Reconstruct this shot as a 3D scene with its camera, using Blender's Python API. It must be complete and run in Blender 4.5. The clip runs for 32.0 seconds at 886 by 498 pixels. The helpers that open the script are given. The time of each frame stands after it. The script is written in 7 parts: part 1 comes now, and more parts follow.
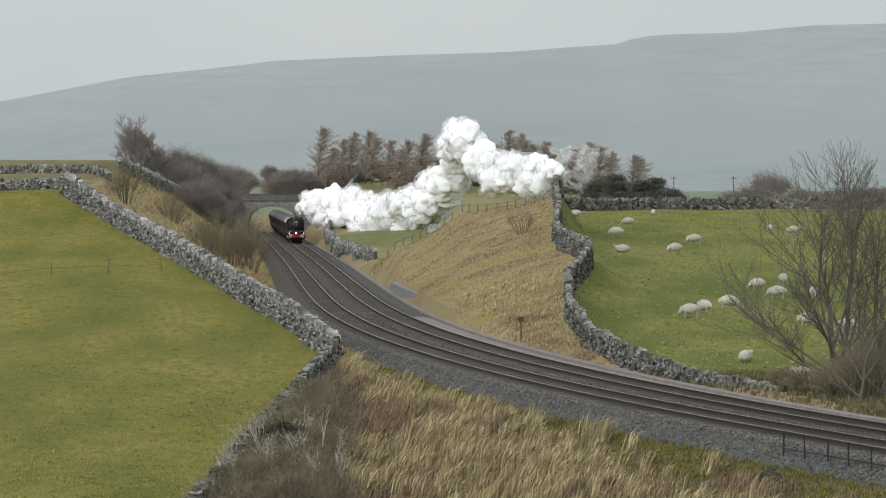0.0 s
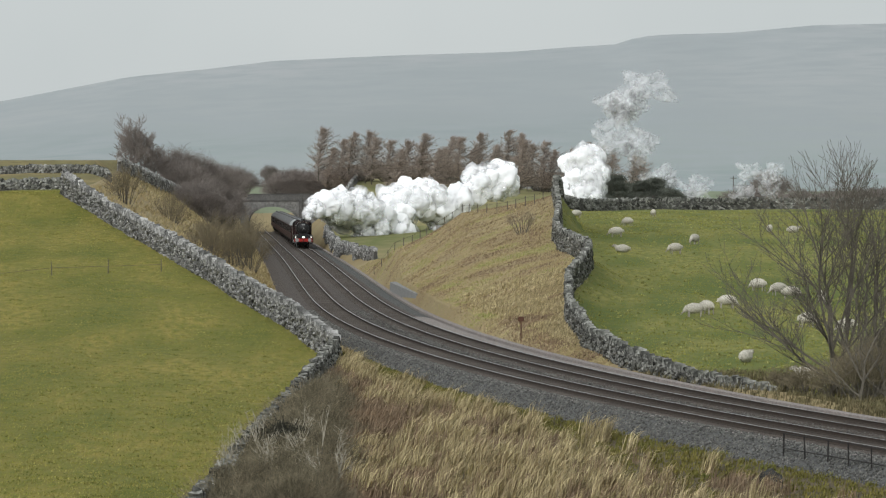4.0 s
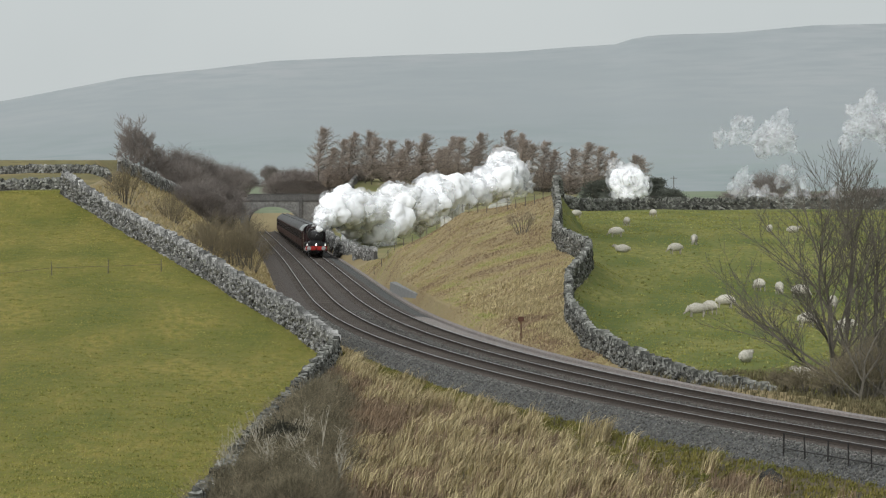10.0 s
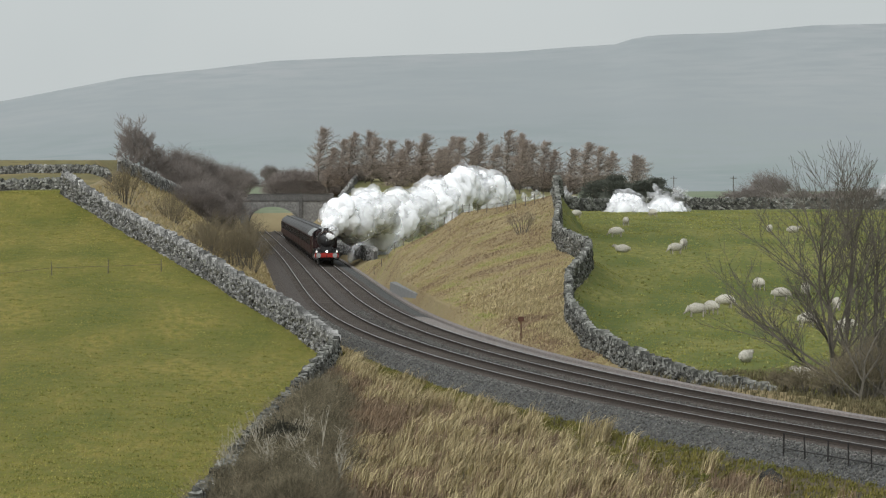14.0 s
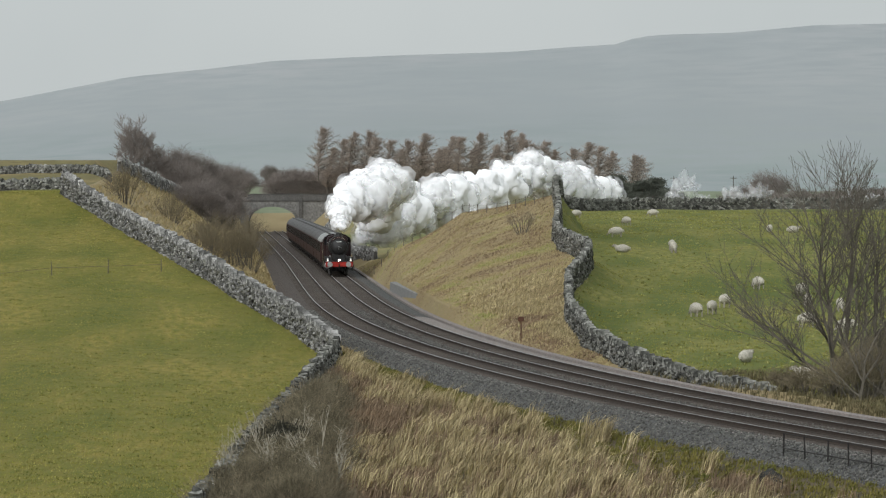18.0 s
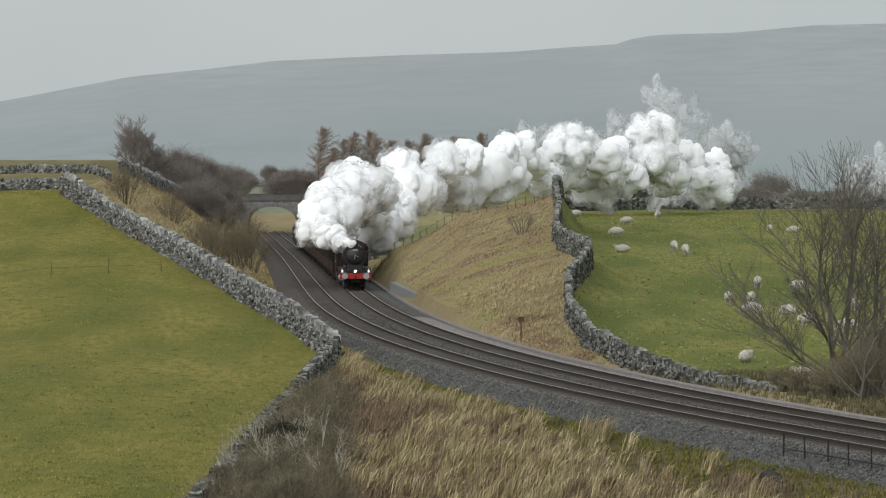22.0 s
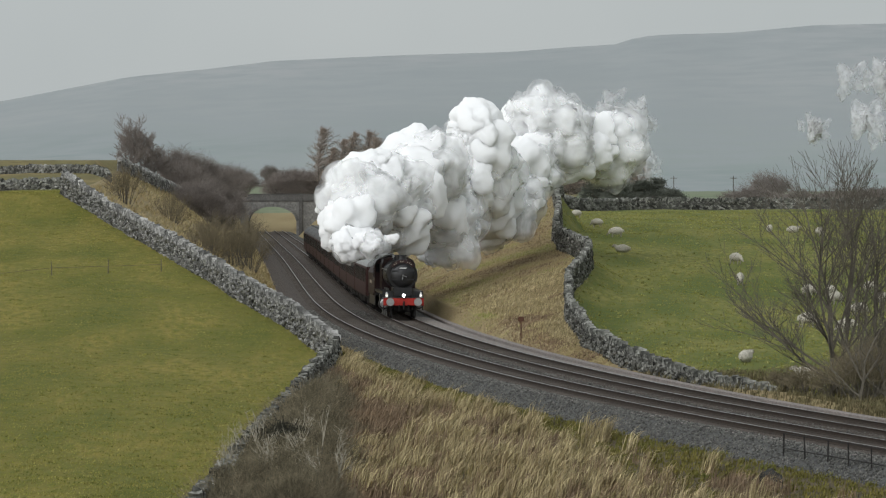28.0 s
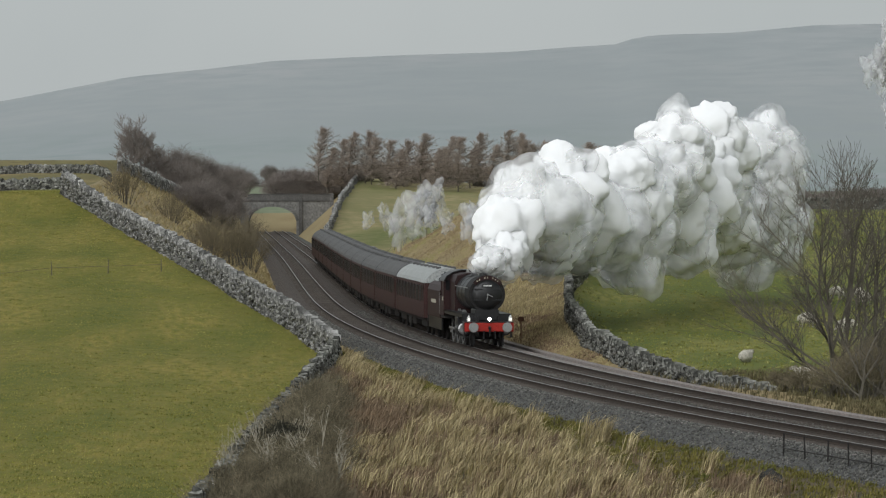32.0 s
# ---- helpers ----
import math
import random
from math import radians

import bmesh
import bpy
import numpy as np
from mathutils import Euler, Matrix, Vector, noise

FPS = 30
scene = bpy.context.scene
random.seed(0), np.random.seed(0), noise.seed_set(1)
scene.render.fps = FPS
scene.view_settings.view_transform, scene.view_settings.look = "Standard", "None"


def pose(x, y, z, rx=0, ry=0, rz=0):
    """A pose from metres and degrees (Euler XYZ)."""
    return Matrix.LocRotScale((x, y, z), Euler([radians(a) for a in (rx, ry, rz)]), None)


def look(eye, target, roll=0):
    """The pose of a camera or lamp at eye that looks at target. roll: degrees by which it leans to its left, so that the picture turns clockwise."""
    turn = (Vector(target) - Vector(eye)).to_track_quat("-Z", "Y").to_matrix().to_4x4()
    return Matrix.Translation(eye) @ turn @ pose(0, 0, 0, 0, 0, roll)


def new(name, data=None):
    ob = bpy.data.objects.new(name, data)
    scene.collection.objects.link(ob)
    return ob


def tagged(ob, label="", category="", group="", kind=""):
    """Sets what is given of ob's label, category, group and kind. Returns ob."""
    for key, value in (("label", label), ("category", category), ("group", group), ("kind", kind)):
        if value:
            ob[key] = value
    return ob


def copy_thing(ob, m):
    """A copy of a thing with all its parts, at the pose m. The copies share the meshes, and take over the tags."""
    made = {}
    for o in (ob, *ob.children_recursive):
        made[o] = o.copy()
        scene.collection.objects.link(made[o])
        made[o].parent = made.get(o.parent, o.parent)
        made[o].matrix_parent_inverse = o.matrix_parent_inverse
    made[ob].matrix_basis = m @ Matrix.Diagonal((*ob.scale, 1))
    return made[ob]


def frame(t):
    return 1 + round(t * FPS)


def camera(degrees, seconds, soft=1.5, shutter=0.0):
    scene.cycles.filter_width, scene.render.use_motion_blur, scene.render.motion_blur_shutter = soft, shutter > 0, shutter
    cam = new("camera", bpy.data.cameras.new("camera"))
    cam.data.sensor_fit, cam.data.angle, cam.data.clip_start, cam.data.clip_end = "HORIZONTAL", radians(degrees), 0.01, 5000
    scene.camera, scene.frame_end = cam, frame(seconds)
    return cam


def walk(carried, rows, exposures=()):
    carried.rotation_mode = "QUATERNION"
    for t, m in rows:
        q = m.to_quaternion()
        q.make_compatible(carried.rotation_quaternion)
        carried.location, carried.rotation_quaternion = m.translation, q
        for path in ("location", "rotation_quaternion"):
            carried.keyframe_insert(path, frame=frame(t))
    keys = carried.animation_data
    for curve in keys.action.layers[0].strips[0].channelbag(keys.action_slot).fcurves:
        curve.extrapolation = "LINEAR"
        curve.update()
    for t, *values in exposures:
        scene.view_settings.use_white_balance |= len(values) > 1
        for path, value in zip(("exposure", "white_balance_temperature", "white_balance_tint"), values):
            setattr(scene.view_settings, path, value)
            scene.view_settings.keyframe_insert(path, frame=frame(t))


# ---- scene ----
cam = camera(11.194, 32.0, soft=1.2)
EYE, AIM = (0, 0, 8.2), (0, 1000, -5.175)
walk(cam, [(0, look(EYE, AIM)), (32, look(EYE, AIM))], exposures=[(0, 0.0), (14, -0.04), (20, -0.13), (23, -0.19), (28, -0.29), (32, -0.33)])

# ---- light: pale overcast, soft sun high behind the camera's left shoulder ----
SUN_EL, SUN_AZ = radians(42), radians(215)
world = bpy.data.worlds.new("overcast_sky")
scene.world = world
world.use_nodes = True
wn, wl = world.node_tree.nodes, world.node_tree.links
wn.clear()
sky = wn.new("ShaderNodeTexSky")
sky.sky_type, sky.sun_disc, sky.sun_elevation, sky.sun_rotation = "NISHITA", False, SUN_EL, SUN_AZ
sky_bg = wn.new("ShaderNodeBackground")
sky_bg.inputs["Strength"].default_value = 0.05
cloud_bg = wn.new("ShaderNodeBackground")
cloud_bg.inputs["Strength"].default_value = 0.68
sky_pos = wn.new("ShaderNodeTexCoord")
sky_noise = wn.new("ShaderNodeTexNoise")
sky_noise.inputs["Scale"].default_value = 5.0
sky_noise.inputs["Detail"].default_value = 5.0
sky_ramp = wn.new("ShaderNodeValToRGB")
sky_ramp.color_ramp.elements[0].position, sky_ramp.color_ramp.elements[0].color = 0.3, (0.785, 0.86, 0.885, 1)
sky_ramp.color_ramp.elements[1].position, sky_ramp.color_ramp.elements[1].color = 0.7, (0.96, 1.02, 1.03, 1)
sky_mix = wn.new("ShaderNodeMixShader")
sky_mix.inputs[0].default_value = 0.88
sky_out = wn.new("ShaderNodeOutputWorld")
wl.new(sky_pos.outputs["Generated"], sky_noise.inputs["Vector"])
wl.new(sky_noise.outputs["Fac"], sky_ramp.inputs[0])
wl.new(sky_ramp.outputs[0], cloud_bg.inputs["Color"])
wl.new(sky.outputs[0], sky_bg.inputs["Color"])
wl.new(sky_bg.outputs[0], sky_mix.inputs[1])
wl.new(cloud_bg.outputs[0], sky_mix.inputs[2])
wl.new(sky_mix.outputs[0], sky_out.inputs["Surface"])
sun = new("sun", bpy.data.lights.new("sun", "SUN"))
sun.data.energy, sun.data.angle, sun.data.color = 2.6, radians(70), (0.975, 0.988, 1.0)
sun.matrix_world = look((-60, -60, 80), (0, 40, 0))

# ---- materials ----


def surf(name, c1, c2, scale=1.0, fine=20.0, rough=0.9, bump=0.3, metal=0.0, c3=None, spread=0.18, spec=0.3, per=0.0, stretch=None, depth=0.05, rise=None):
    """Two noise scales: broad blotches c1 to c2 (and c3 in fine grain), bump from the fine one; per: spread from piece to piece."""
    m = bpy.data.materials.new(name)
    m.use_nodes = True
    n, l = m.node_tree.nodes, m.node_tree.links
    b = n["Principled BSDF"]
    pos = n.new("ShaderNodeTexCoord")
    vec = pos.outputs["Object"]
    if stretch:
        mp = n.new("ShaderNodeMapping")
        mp.inputs["Scale"].default_value = stretch
        l.new(vec, mp.inputs["Vector"])
        vec = mp.outputs[0]
    n1, n2 = n.new("ShaderNodeTexNoise"), n.new("ShaderNodeTexNoise")
    n1.inputs["Scale"].default_value, n1.inputs["Detail"].default_value = scale, 4
    n2.inputs["Scale"].default_value, n2.inputs["Detail"].default_value = fine, 3
    l.new(vec, n1.inputs["Vector"]), l.new(vec, n2.inputs["Vector"])
    r1 = n.new("ShaderNodeValToRGB")
    r1.color_ramp.elements[0].position, r1.color_ramp.elements[1].position = 0.5 - spread, 0.5 + spread
    r1.color_ramp.elements[0].color, r1.color_ramp.elements[1].color = (*c1, 1), (*c2, 1)
    l.new(n1.outputs["Fac"], r1.inputs[0])
    base = r1.outputs[0]
    # rise: colours mixed in by height; the fellside's painted haze uses it
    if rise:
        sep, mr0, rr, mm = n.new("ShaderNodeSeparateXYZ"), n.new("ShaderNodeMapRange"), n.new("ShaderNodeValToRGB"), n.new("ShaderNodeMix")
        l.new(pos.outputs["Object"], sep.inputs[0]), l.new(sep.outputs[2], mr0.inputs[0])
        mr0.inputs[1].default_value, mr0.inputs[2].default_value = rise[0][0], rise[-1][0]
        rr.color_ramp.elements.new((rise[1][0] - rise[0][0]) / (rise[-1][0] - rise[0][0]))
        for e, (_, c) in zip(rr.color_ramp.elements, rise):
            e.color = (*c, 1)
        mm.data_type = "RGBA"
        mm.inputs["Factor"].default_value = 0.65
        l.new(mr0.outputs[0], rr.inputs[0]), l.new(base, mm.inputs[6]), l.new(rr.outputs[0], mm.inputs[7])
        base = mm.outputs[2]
    r2 = n.new("ShaderNodeValToRGB")
    r2.color_ramp.elements[0].position, r2.color_ramp.elements[1].position = 0.38, 0.68
    r2.color_ramp.elements[0].color, r2.color_ramp.elements[1].color = (0, 0, 0, 1), (1, 1, 1, 1)
    l.new(n2.outputs["Fac"], r2.inputs[0])
    mx = n.new("ShaderNodeMix")
    mx.data_type = "RGBA"
    l.new(r2.outputs[0], mx.inputs["Factor"])
    l.new(base, mx.inputs[6])
    mx.inputs[7].default_value = (*(c3 or [0.5 * (a + c) * 0.62 for a, c in zip(c1, c2)]), 1)
    col = mx.outputs[2]
    if per:
        info = n.new("ShaderNodeNewGeometry")
        ob = n.new("ShaderNodeObjectInfo")
        add = n.new("ShaderNodeMath")
        add.operation = "ADD"
        l.new(info.outputs["Random Per Island"], add.inputs[0]), l.new(ob.outputs["Random"], add.inputs[1])
        fr = n.new("ShaderNodeMath")
        fr.operation = "FRACT"
        l.new(add.outputs[0], fr.inputs[0])
        mr = n.new("ShaderNodeMapRange")
        mr.inputs[3].default_value, mr.inputs[4].default_value = 1 - per, 1 + per
        l.new(fr.outputs[0], mr.inputs[0])
        hs = n.new("ShaderNodeHueSaturation")
        l.new(mr.outputs[0], hs.inputs["Value"])
        l.new(col, hs.inputs["Color"])
        col = hs.outputs[0]
    l.new(col, b.inputs["Base Color"])
    b.inputs["Roughness"].default_value, b.inputs["Metallic"].default_value = rough, metal
    b.inputs["Specular IOR Level"].default_value = spec
    if bump:
        bp = n.new("ShaderNodeBump")
        bp.inputs["Strength"].default_value, bp.inputs["Distance"].default_value = bump, depth
        l.new(n2.outputs["Fac"], bp.inputs["Height"])
        l.new(bp.outputs[0], b.inputs["Normal"])
    return m


def glow(name, colour, strength):
    m = bpy.data.materials.new(name)
    m.use_nodes = True
    b = m.node_tree.nodes["Principled BSDF"]
    b.inputs["Base Color"].default_value = (*colour, 1)
    b.inputs["Emission Color"].default_value, b.inputs["Emission Strength"].default_value = (*colour, 1), strength
    return m


def steam_surf(name, share=1.0, ragged=0.3, scale=0.55):
    """White vapour: light scatters inside the body, so the shading turns with the whole puff more than with each facet; thin layers are there only by a share."""
    m = bpy.data.materials.new(name)
    m.use_nodes = True
    n, l = m.node_tree.nodes, m.node_tree.links
    b, out = n["Principled BSDF"], n["Material Output"]
    pos, geo = n.new("ShaderNodeTexCoord"), n.new("ShaderNodeNewGeometry")
    turn, unit, mix, rise = n.new("ShaderNodeVectorTransform"), n.new("ShaderNodeVectorMath"), n.new("ShaderNodeMix"), n.new("ShaderNodeVectorMath")
    face = n.new("ShaderNodeVectorMath")
    turn.vector_type, turn.convert_from, turn.convert_to = "NORMAL", "OBJECT", "WORLD"
    unit.operation = face.operation = "NORMALIZE"
    rise.operation = "ADD"
    # Fixed tilt of the normals, up and towards the viewer, lightens shaded undersides.
    rise.inputs[1].default_value = (-0.12, -0.55, 0.35)
    mix.data_type = "VECTOR"
    mix.inputs["Factor"].default_value = 0.62
    l.new(pos.outputs["Object"], turn.inputs[0]), l.new(turn.outputs[0], unit.inputs[0])
    l.new(geo.outputs["Normal"], mix.inputs[4]), l.new(unit.outputs[0], mix.inputs[5])
    l.new(mix.outputs[1], rise.inputs[0]), l.new(rise.outputs[0], face.inputs[0])
    b.inputs["Base Color"].default_value = (0.993, 0.998, 1.0, 1)
    b.inputs["Roughness"].default_value, b.inputs["Specular IOR Level"].default_value = 1.0, 0.0
    b.inputs["Subsurface Weight"].default_value, b.inputs["Subsurface Scale"].default_value = 1.0, 0.5
    b.inputs["Subsurface Radius"].default_value = (1.0, 1.0, 1.0)
    l.new(face.outputs[0], b.inputs["Normal"])
    if share >= 1:
        return m
    tr, see = n.new("ShaderNodeBsdfTransparent"), n.new("ShaderNodeMixShader")
    ns, mr = n.new("ShaderNodeTexNoise"), n.new("ShaderNodeMapRange")
    ns.inputs["Scale"].default_value, ns.inputs["Detail"].default_value, ns.inputs["Distortion"].default_value = scale, 5, 0.6
    l.new(pos.outputs["Object"], ns.inputs["Vector"]), l.new(ns.outputs["Fac"], mr.inputs[0])
    mr.inputs[1].default_value, mr.inputs[2].default_value = 0.5 - ragged / 2, 0.5 + ragged / 2
    mr.inputs[3].default_value, mr.inputs[4].default_value = 0.0, min(1.0, share * 2)
    l.new(mr.outputs[0], see.inputs[0])
    l.new(tr.outputs[0], see.inputs[1]), l.new(b.outputs[0], see.inputs[2])
    l.new(see.outputs[0], out.inputs["Surface"])
    return m


M_FIELD = surf("pasture_grass", (0.105, 0.117, 0.015), (0.26, 0.211, 0.046), 0.24, 2.6, 0.95, 1.0, c3=(0.135, 0.14, 0.018), spread=0.15, depth=0.16, stretch=(1, 0.22, 1))
M_FIELD2 = surf("grazed_grass", (0.092, 0.117, 0.02), (0.225, 0.21, 0.055), 0.2, 2.6, 0.95, 0.8, c3=(0.105, 0.13, 0.02), spread=0.1, depth=0.15, stretch=(1, 0.2, 1))
M_BANK = surf("rough_bank_grass", (0.33, 0.265, 0.145), (0.25, 0.18, 0.095), 0.16, 3.5, 0.95, 0.35, c3=(0.28, 0.225, 0.11), depth=0.08, stretch=(1, 0.3, 1))
M_LEA = surf("rough_hill_pasture", (0.12, 0.14, 0.035), (0.30, 0.25, 0.12), 0.045, 0.5, 0.95, 0.3, c3=(0.20, 0.185, 0.075), spread=0.09, depth=0.2, stretch=(1, 0.3, 1))
# Dead grass under the near tussocks, colour darkened as shade between them.
M_GAP_SOIL = surf("dead_grass_gap_shade", (0.13, 0.10, 0.055), (0.085, 0.07, 0.038), 0.4, 5, 0.95, 0.8, depth=0.1)
M_MOOR = surf("dull_moor_grass", (0.17, 0.16, 0.06), (0.28, 0.21, 0.09), 0.06, 0.8, 0.95, 0.3, depth=0.2)
# Haze is put into the fellside's colour, paler with height.
M_HILL = surf("haze_tinted_fellside", (0.255, 0.29, 0.295), (0.385, 0.385, 0.385), 0.006, 0.05, 1.0, 0.0, c3=(0.315, 0.34, 0.345), spread=0.16, stretch=(0.5, 0.3, 3.0), rise=((-5, (0.215, 0.285, 0.255)), (60, (0.325, 0.35, 0.35)), (150, (0.40, 0.41, 0.415))))
# Far green paled and greyed: the valley haze is in the base colour.
M_FAR = surf("haze_tinted_far_pasture", (0.19, 0.235, 0.14), (0.24, 0.25, 0.17), 0.02, 0.3, 1.0, 0.0, c3=(0.17, 0.21, 0.125))
M_BALLAST = surf("grey_ballast", (0.10, 0.10, 0.095), (0.15, 0.148, 0.138), 0.6, 7.0, 0.95, 1.0, c3=(0.05, 0.05, 0.05), depth=0.08)
M_BED = surf("brown_track_bed", (0.085, 0.07, 0.06), (0.12, 0.098, 0.085), 0.7, 9.0, 0.95, 1.0, c3=(0.055, 0.047, 0.042), depth=0.06)
M_EDGE = surf("pale_cess_ballast", (0.27, 0.24, 0.22), (0.36, 0.315, 0.29), 0.7, 9.0, 0.95, 0.9, c3=(0.16, 0.14, 0.13), depth=0.05)
M_RAIL = surf("worn_rail_top", (0.55, 0.54, 0.52), (0.45, 0.44, 0.43), 3, 40, 0.35, 0.0, metal=0.8)
# Rust of the rail sides, darkened further to paint in the rails' shadow.
M_RUST = surf("shaded_rusty_rail_side", (0.062, 0.045, 0.035), (0.045, 0.035, 0.028), 3, 40, 0.9, 0.2)
M_SLEEPER = surf("dirty_concrete_sleeper", (0.13, 0.11, 0.095), (0.09, 0.077, 0.066), 1.5, 30, 0.95, 0.4, per=0.2)
M_STONE = surf("lichened_gritstone", (0.17, 0.167, 0.158), (0.43, 0.42, 0.40), 1.1, 7, 0.95, 0.8, c3=(0.11, 0.11, 0.103), per=0.6, depth=0.03)
# Darker gritstone: moss, plus the mound wall's shaded side painted in.
M_SHADED_MOSSTONE = surf("shaded_mossy_gritstone", (0.115, 0.115, 0.10), (0.31, 0.305, 0.28), 1.3, 7, 0.95, 0.8, c3=(0.07, 0.072, 0.06), per=0.75, depth=0.03)
# Sooty bridge stone; also paints the gap shade inside drystone walls.
M_DARKSTONE = surf("soot_and_gap_shade_masonry", (0.085, 0.082, 0.078), (0.14, 0.134, 0.126), 0.8, 5, 0.95, 0.6, per=0.25)
M_SPANDREL = surf("grey_bridge_masonry", (0.13, 0.127, 0.12), (0.21, 0.203, 0.19), 0.9, 3, 0.95, 0.6, per=0.25)
M_BARK = surf("grey_brown_bark", (0.11, 0.097, 0.077), (0.165, 0.146, 0.117), 2, 20, 0.95, 0.4)
M_TWIG = surf("bare_twigs", (0.21, 0.175, 0.12), (0.27, 0.225, 0.16), 0.6, 6, 0.95, 0.0)
# Dark twigs painted paler, with distance haze mixed into the colour.
M_THICKET = surf("hazed_bare_thicket", (0.225, 0.196, 0.176), (0.285, 0.247, 0.22), 0.4, 4, 0.95, 0.0)
M_HAW = surf("olive_hawthorn_twigs", (0.18, 0.152, 0.097), (0.24, 0.20, 0.13), 0.6, 6, 0.95, 0.0)
# Russet brightened well past bare bark; the excess is painted haze.
M_LARCH = surf("hazed_russet_larch_twigs", (0.44, 0.345, 0.275), (0.38, 0.325, 0.285), 0.3, 4, 0.95, 0.0, per=0.2)
M_PINE = surf("dark_pine_needles", (0.10, 0.11, 0.09), (0.13, 0.135, 0.105), 0.6, 4, 0.95, 0.0)
M_WOOD = surf("weathered_fence_wood", (0.16, 0.14, 0.115), (0.11, 0.095, 0.08), 3, 30, 0.9, 0.3)
M_BLACK = surf("black_engine_paint", (0.012, 0.012, 0.013), (0.022, 0.021, 0.021), 1.5, 14, 0.38, 0.05, spec=0.5)
M_SOOT = surf("sooty_black_iron", (0.012, 0.011, 0.011), (0.028, 0.026, 0.025), 2, 12, 0.7, 0.1)
M_CRIMSON = surf("crimson_engine_paint", (0.034, 0.011, 0.010), (0.022, 0.009, 0.009), 1, 18, 0.5, 0.02, spec=0.3)
M_MAROON = surf("maroon_coach_paint", (0.062, 0.025, 0.022), (0.048, 0.022, 0.02), 0.6, 12, 0.65, 0.02, spec=0.3)
M_RED = surf("red_buffer_beam_paint", (0.48, 0.03, 0.02), (0.38, 0.026, 0.018), 2, 20, 0.5, 0.0)
M_STEEL = surf("polished_steel", (0.55, 0.55, 0.54), (0.42, 0.42, 0.41), 4, 30, 0.35, 0.0, metal=0.7)
M_ROOF = surf("grey_coach_roof", (0.46, 0.48, 0.47), (0.36, 0.37, 0.36), 0.5, 8, 0.6, 0.1)
M_ROOF_DARK = surf("grimy_coach_roof", (0.10, 0.10, 0.10), (0.15, 0.148, 0.145), 0.5, 8, 0.7, 0.1)
M_UNDER = surf("grimy_underframe", (0.022, 0.02, 0.019), (0.04, 0.035, 0.032), 2, 12, 0.85, 0.2)
M_WINDOW = surf("dark_window_glass", (0.012, 0.013, 0.014), (0.02, 0.021, 0.022), 0.5, 3, 0.45, 0.0, spec=0.06)
M_CREAM = surf("cream_paint", (0.62, 0.58, 0.46), (0.5, 0.47, 0.38), 2, 20, 0.5, 0.0)
M_WHITE = surf("white_enamel", (0.8, 0.8, 0.78), (0.65, 0.65, 0.63), 4, 30, 0.4, 0.0)
M_COAL = surf("black_coal", (0.012, 0.012, 0.012), (0.03, 0.03, 0.03), 3, 8, 0.5, 0.8)
M_WOOL = surf("off_white_fleece", (0.5, 0.46, 0.38), (0.62, 0.585, 0.5), 3, 14, 1.0, 0.6, per=0.1)
M_FACE = surf("pale_sheep_face", (0.5, 0.46, 0.4), (0.3, 0.27, 0.23), 6, 20, 0.9, 0.2)
M_RUSTPLATE = surf("rusty_sign_plate", (0.13, 0.055, 0.03), (0.09, 0.045, 0.03), 4, 20, 0.85, 0.2)
M_CONCRETE = surf("pale_weathered_concrete", (0.33, 0.33, 0.32), (0.24, 0.24, 0.235), 0.8, 8, 0.9, 0.4)
M_LAMP = glow("headlamp_lens", (1.0, 0.96, 0.88), 30)
M_DIMLAMP = glow("oil_lamp_lens", (1.0, 0.95, 0.85), 1.2)
M_STEAM, M_FRINGE, M_WISP = steam_surf("steam_core"), steam_surf("steam_fringe", 0.22, 0.36), steam_surf("steam_wisp", 0.13, 0.3, 0.5)

# ---- mesh helpers ----


def link(name, verts, faces, material, parent=None, label="", smooth=False, index=None):
    me = bpy.data.meshes.new(name)
    me.from_pydata([tuple(v) for v in verts], [], faces)
    for m in material if isinstance(material, (list, tuple)) else (material,):
        me.materials.append(m)
    if index is not None:
        me.polygons.foreach_set("material_index", np.array(index, dtype=np.int32))
    if smooth:
        me.polygons.foreach_set("use_smooth", np.ones(len(me.polygons), dtype=bool))
    ob = new(name, me)
    if parent:
        ob.parent = parent
    if label:
        ob["label"] = label
    return ob


def part(name, bm, material, parent=None, label="", smooth=False):
    me = bpy.data.meshes.new(name)
    bm.to_mesh(me)
    bm.free()
    me.materials.append(material)
    if smooth:
        me.polygons.foreach_set("use_smooth", np.ones(len(me.polygons), dtype=bool))
    ob = new(name, me)
    if parent:
        ob.parent = parent
    if label:
        ob["label"] = label
    return ob


def box(bm, x0, x1, y0, y1, z0, z1, bevel=0.0):
    vs = bmesh.ops.create_cube(bm, size=1)["verts"]
    for v in vs:
        v.co = ((x0 + x1) / 2 + v.co.x * (x1 - x0), (y0 + y1) / 2 + v.co.y * (y1 - y0), (z0 + z1) / 2 + v.co.z * (z1 - z0))
    if bevel:
        es = list({e for v in vs for e in v.link_edges})
        bmesh.ops.bevel(bm, geom=es, offset=bevel, segments=1, affect="EDGES")
    return bm


def rod(bm, p0, p1, r0, r1=None, n=16):
    p0, p1 = Vector(p0), Vector(p1)
    q = (p1 - p0).to_track_quat("Z", "Y").to_matrix().to_4x4()
    m = Matrix.Translation((p0 + p1) / 2) @ q
    bmesh.ops.create_cone(bm, cap_ends=True, segments=n, radius1=r0, radius2=r0 if r1 is None else r1, depth=(p1 - p0).length, matrix=m)
    return bm


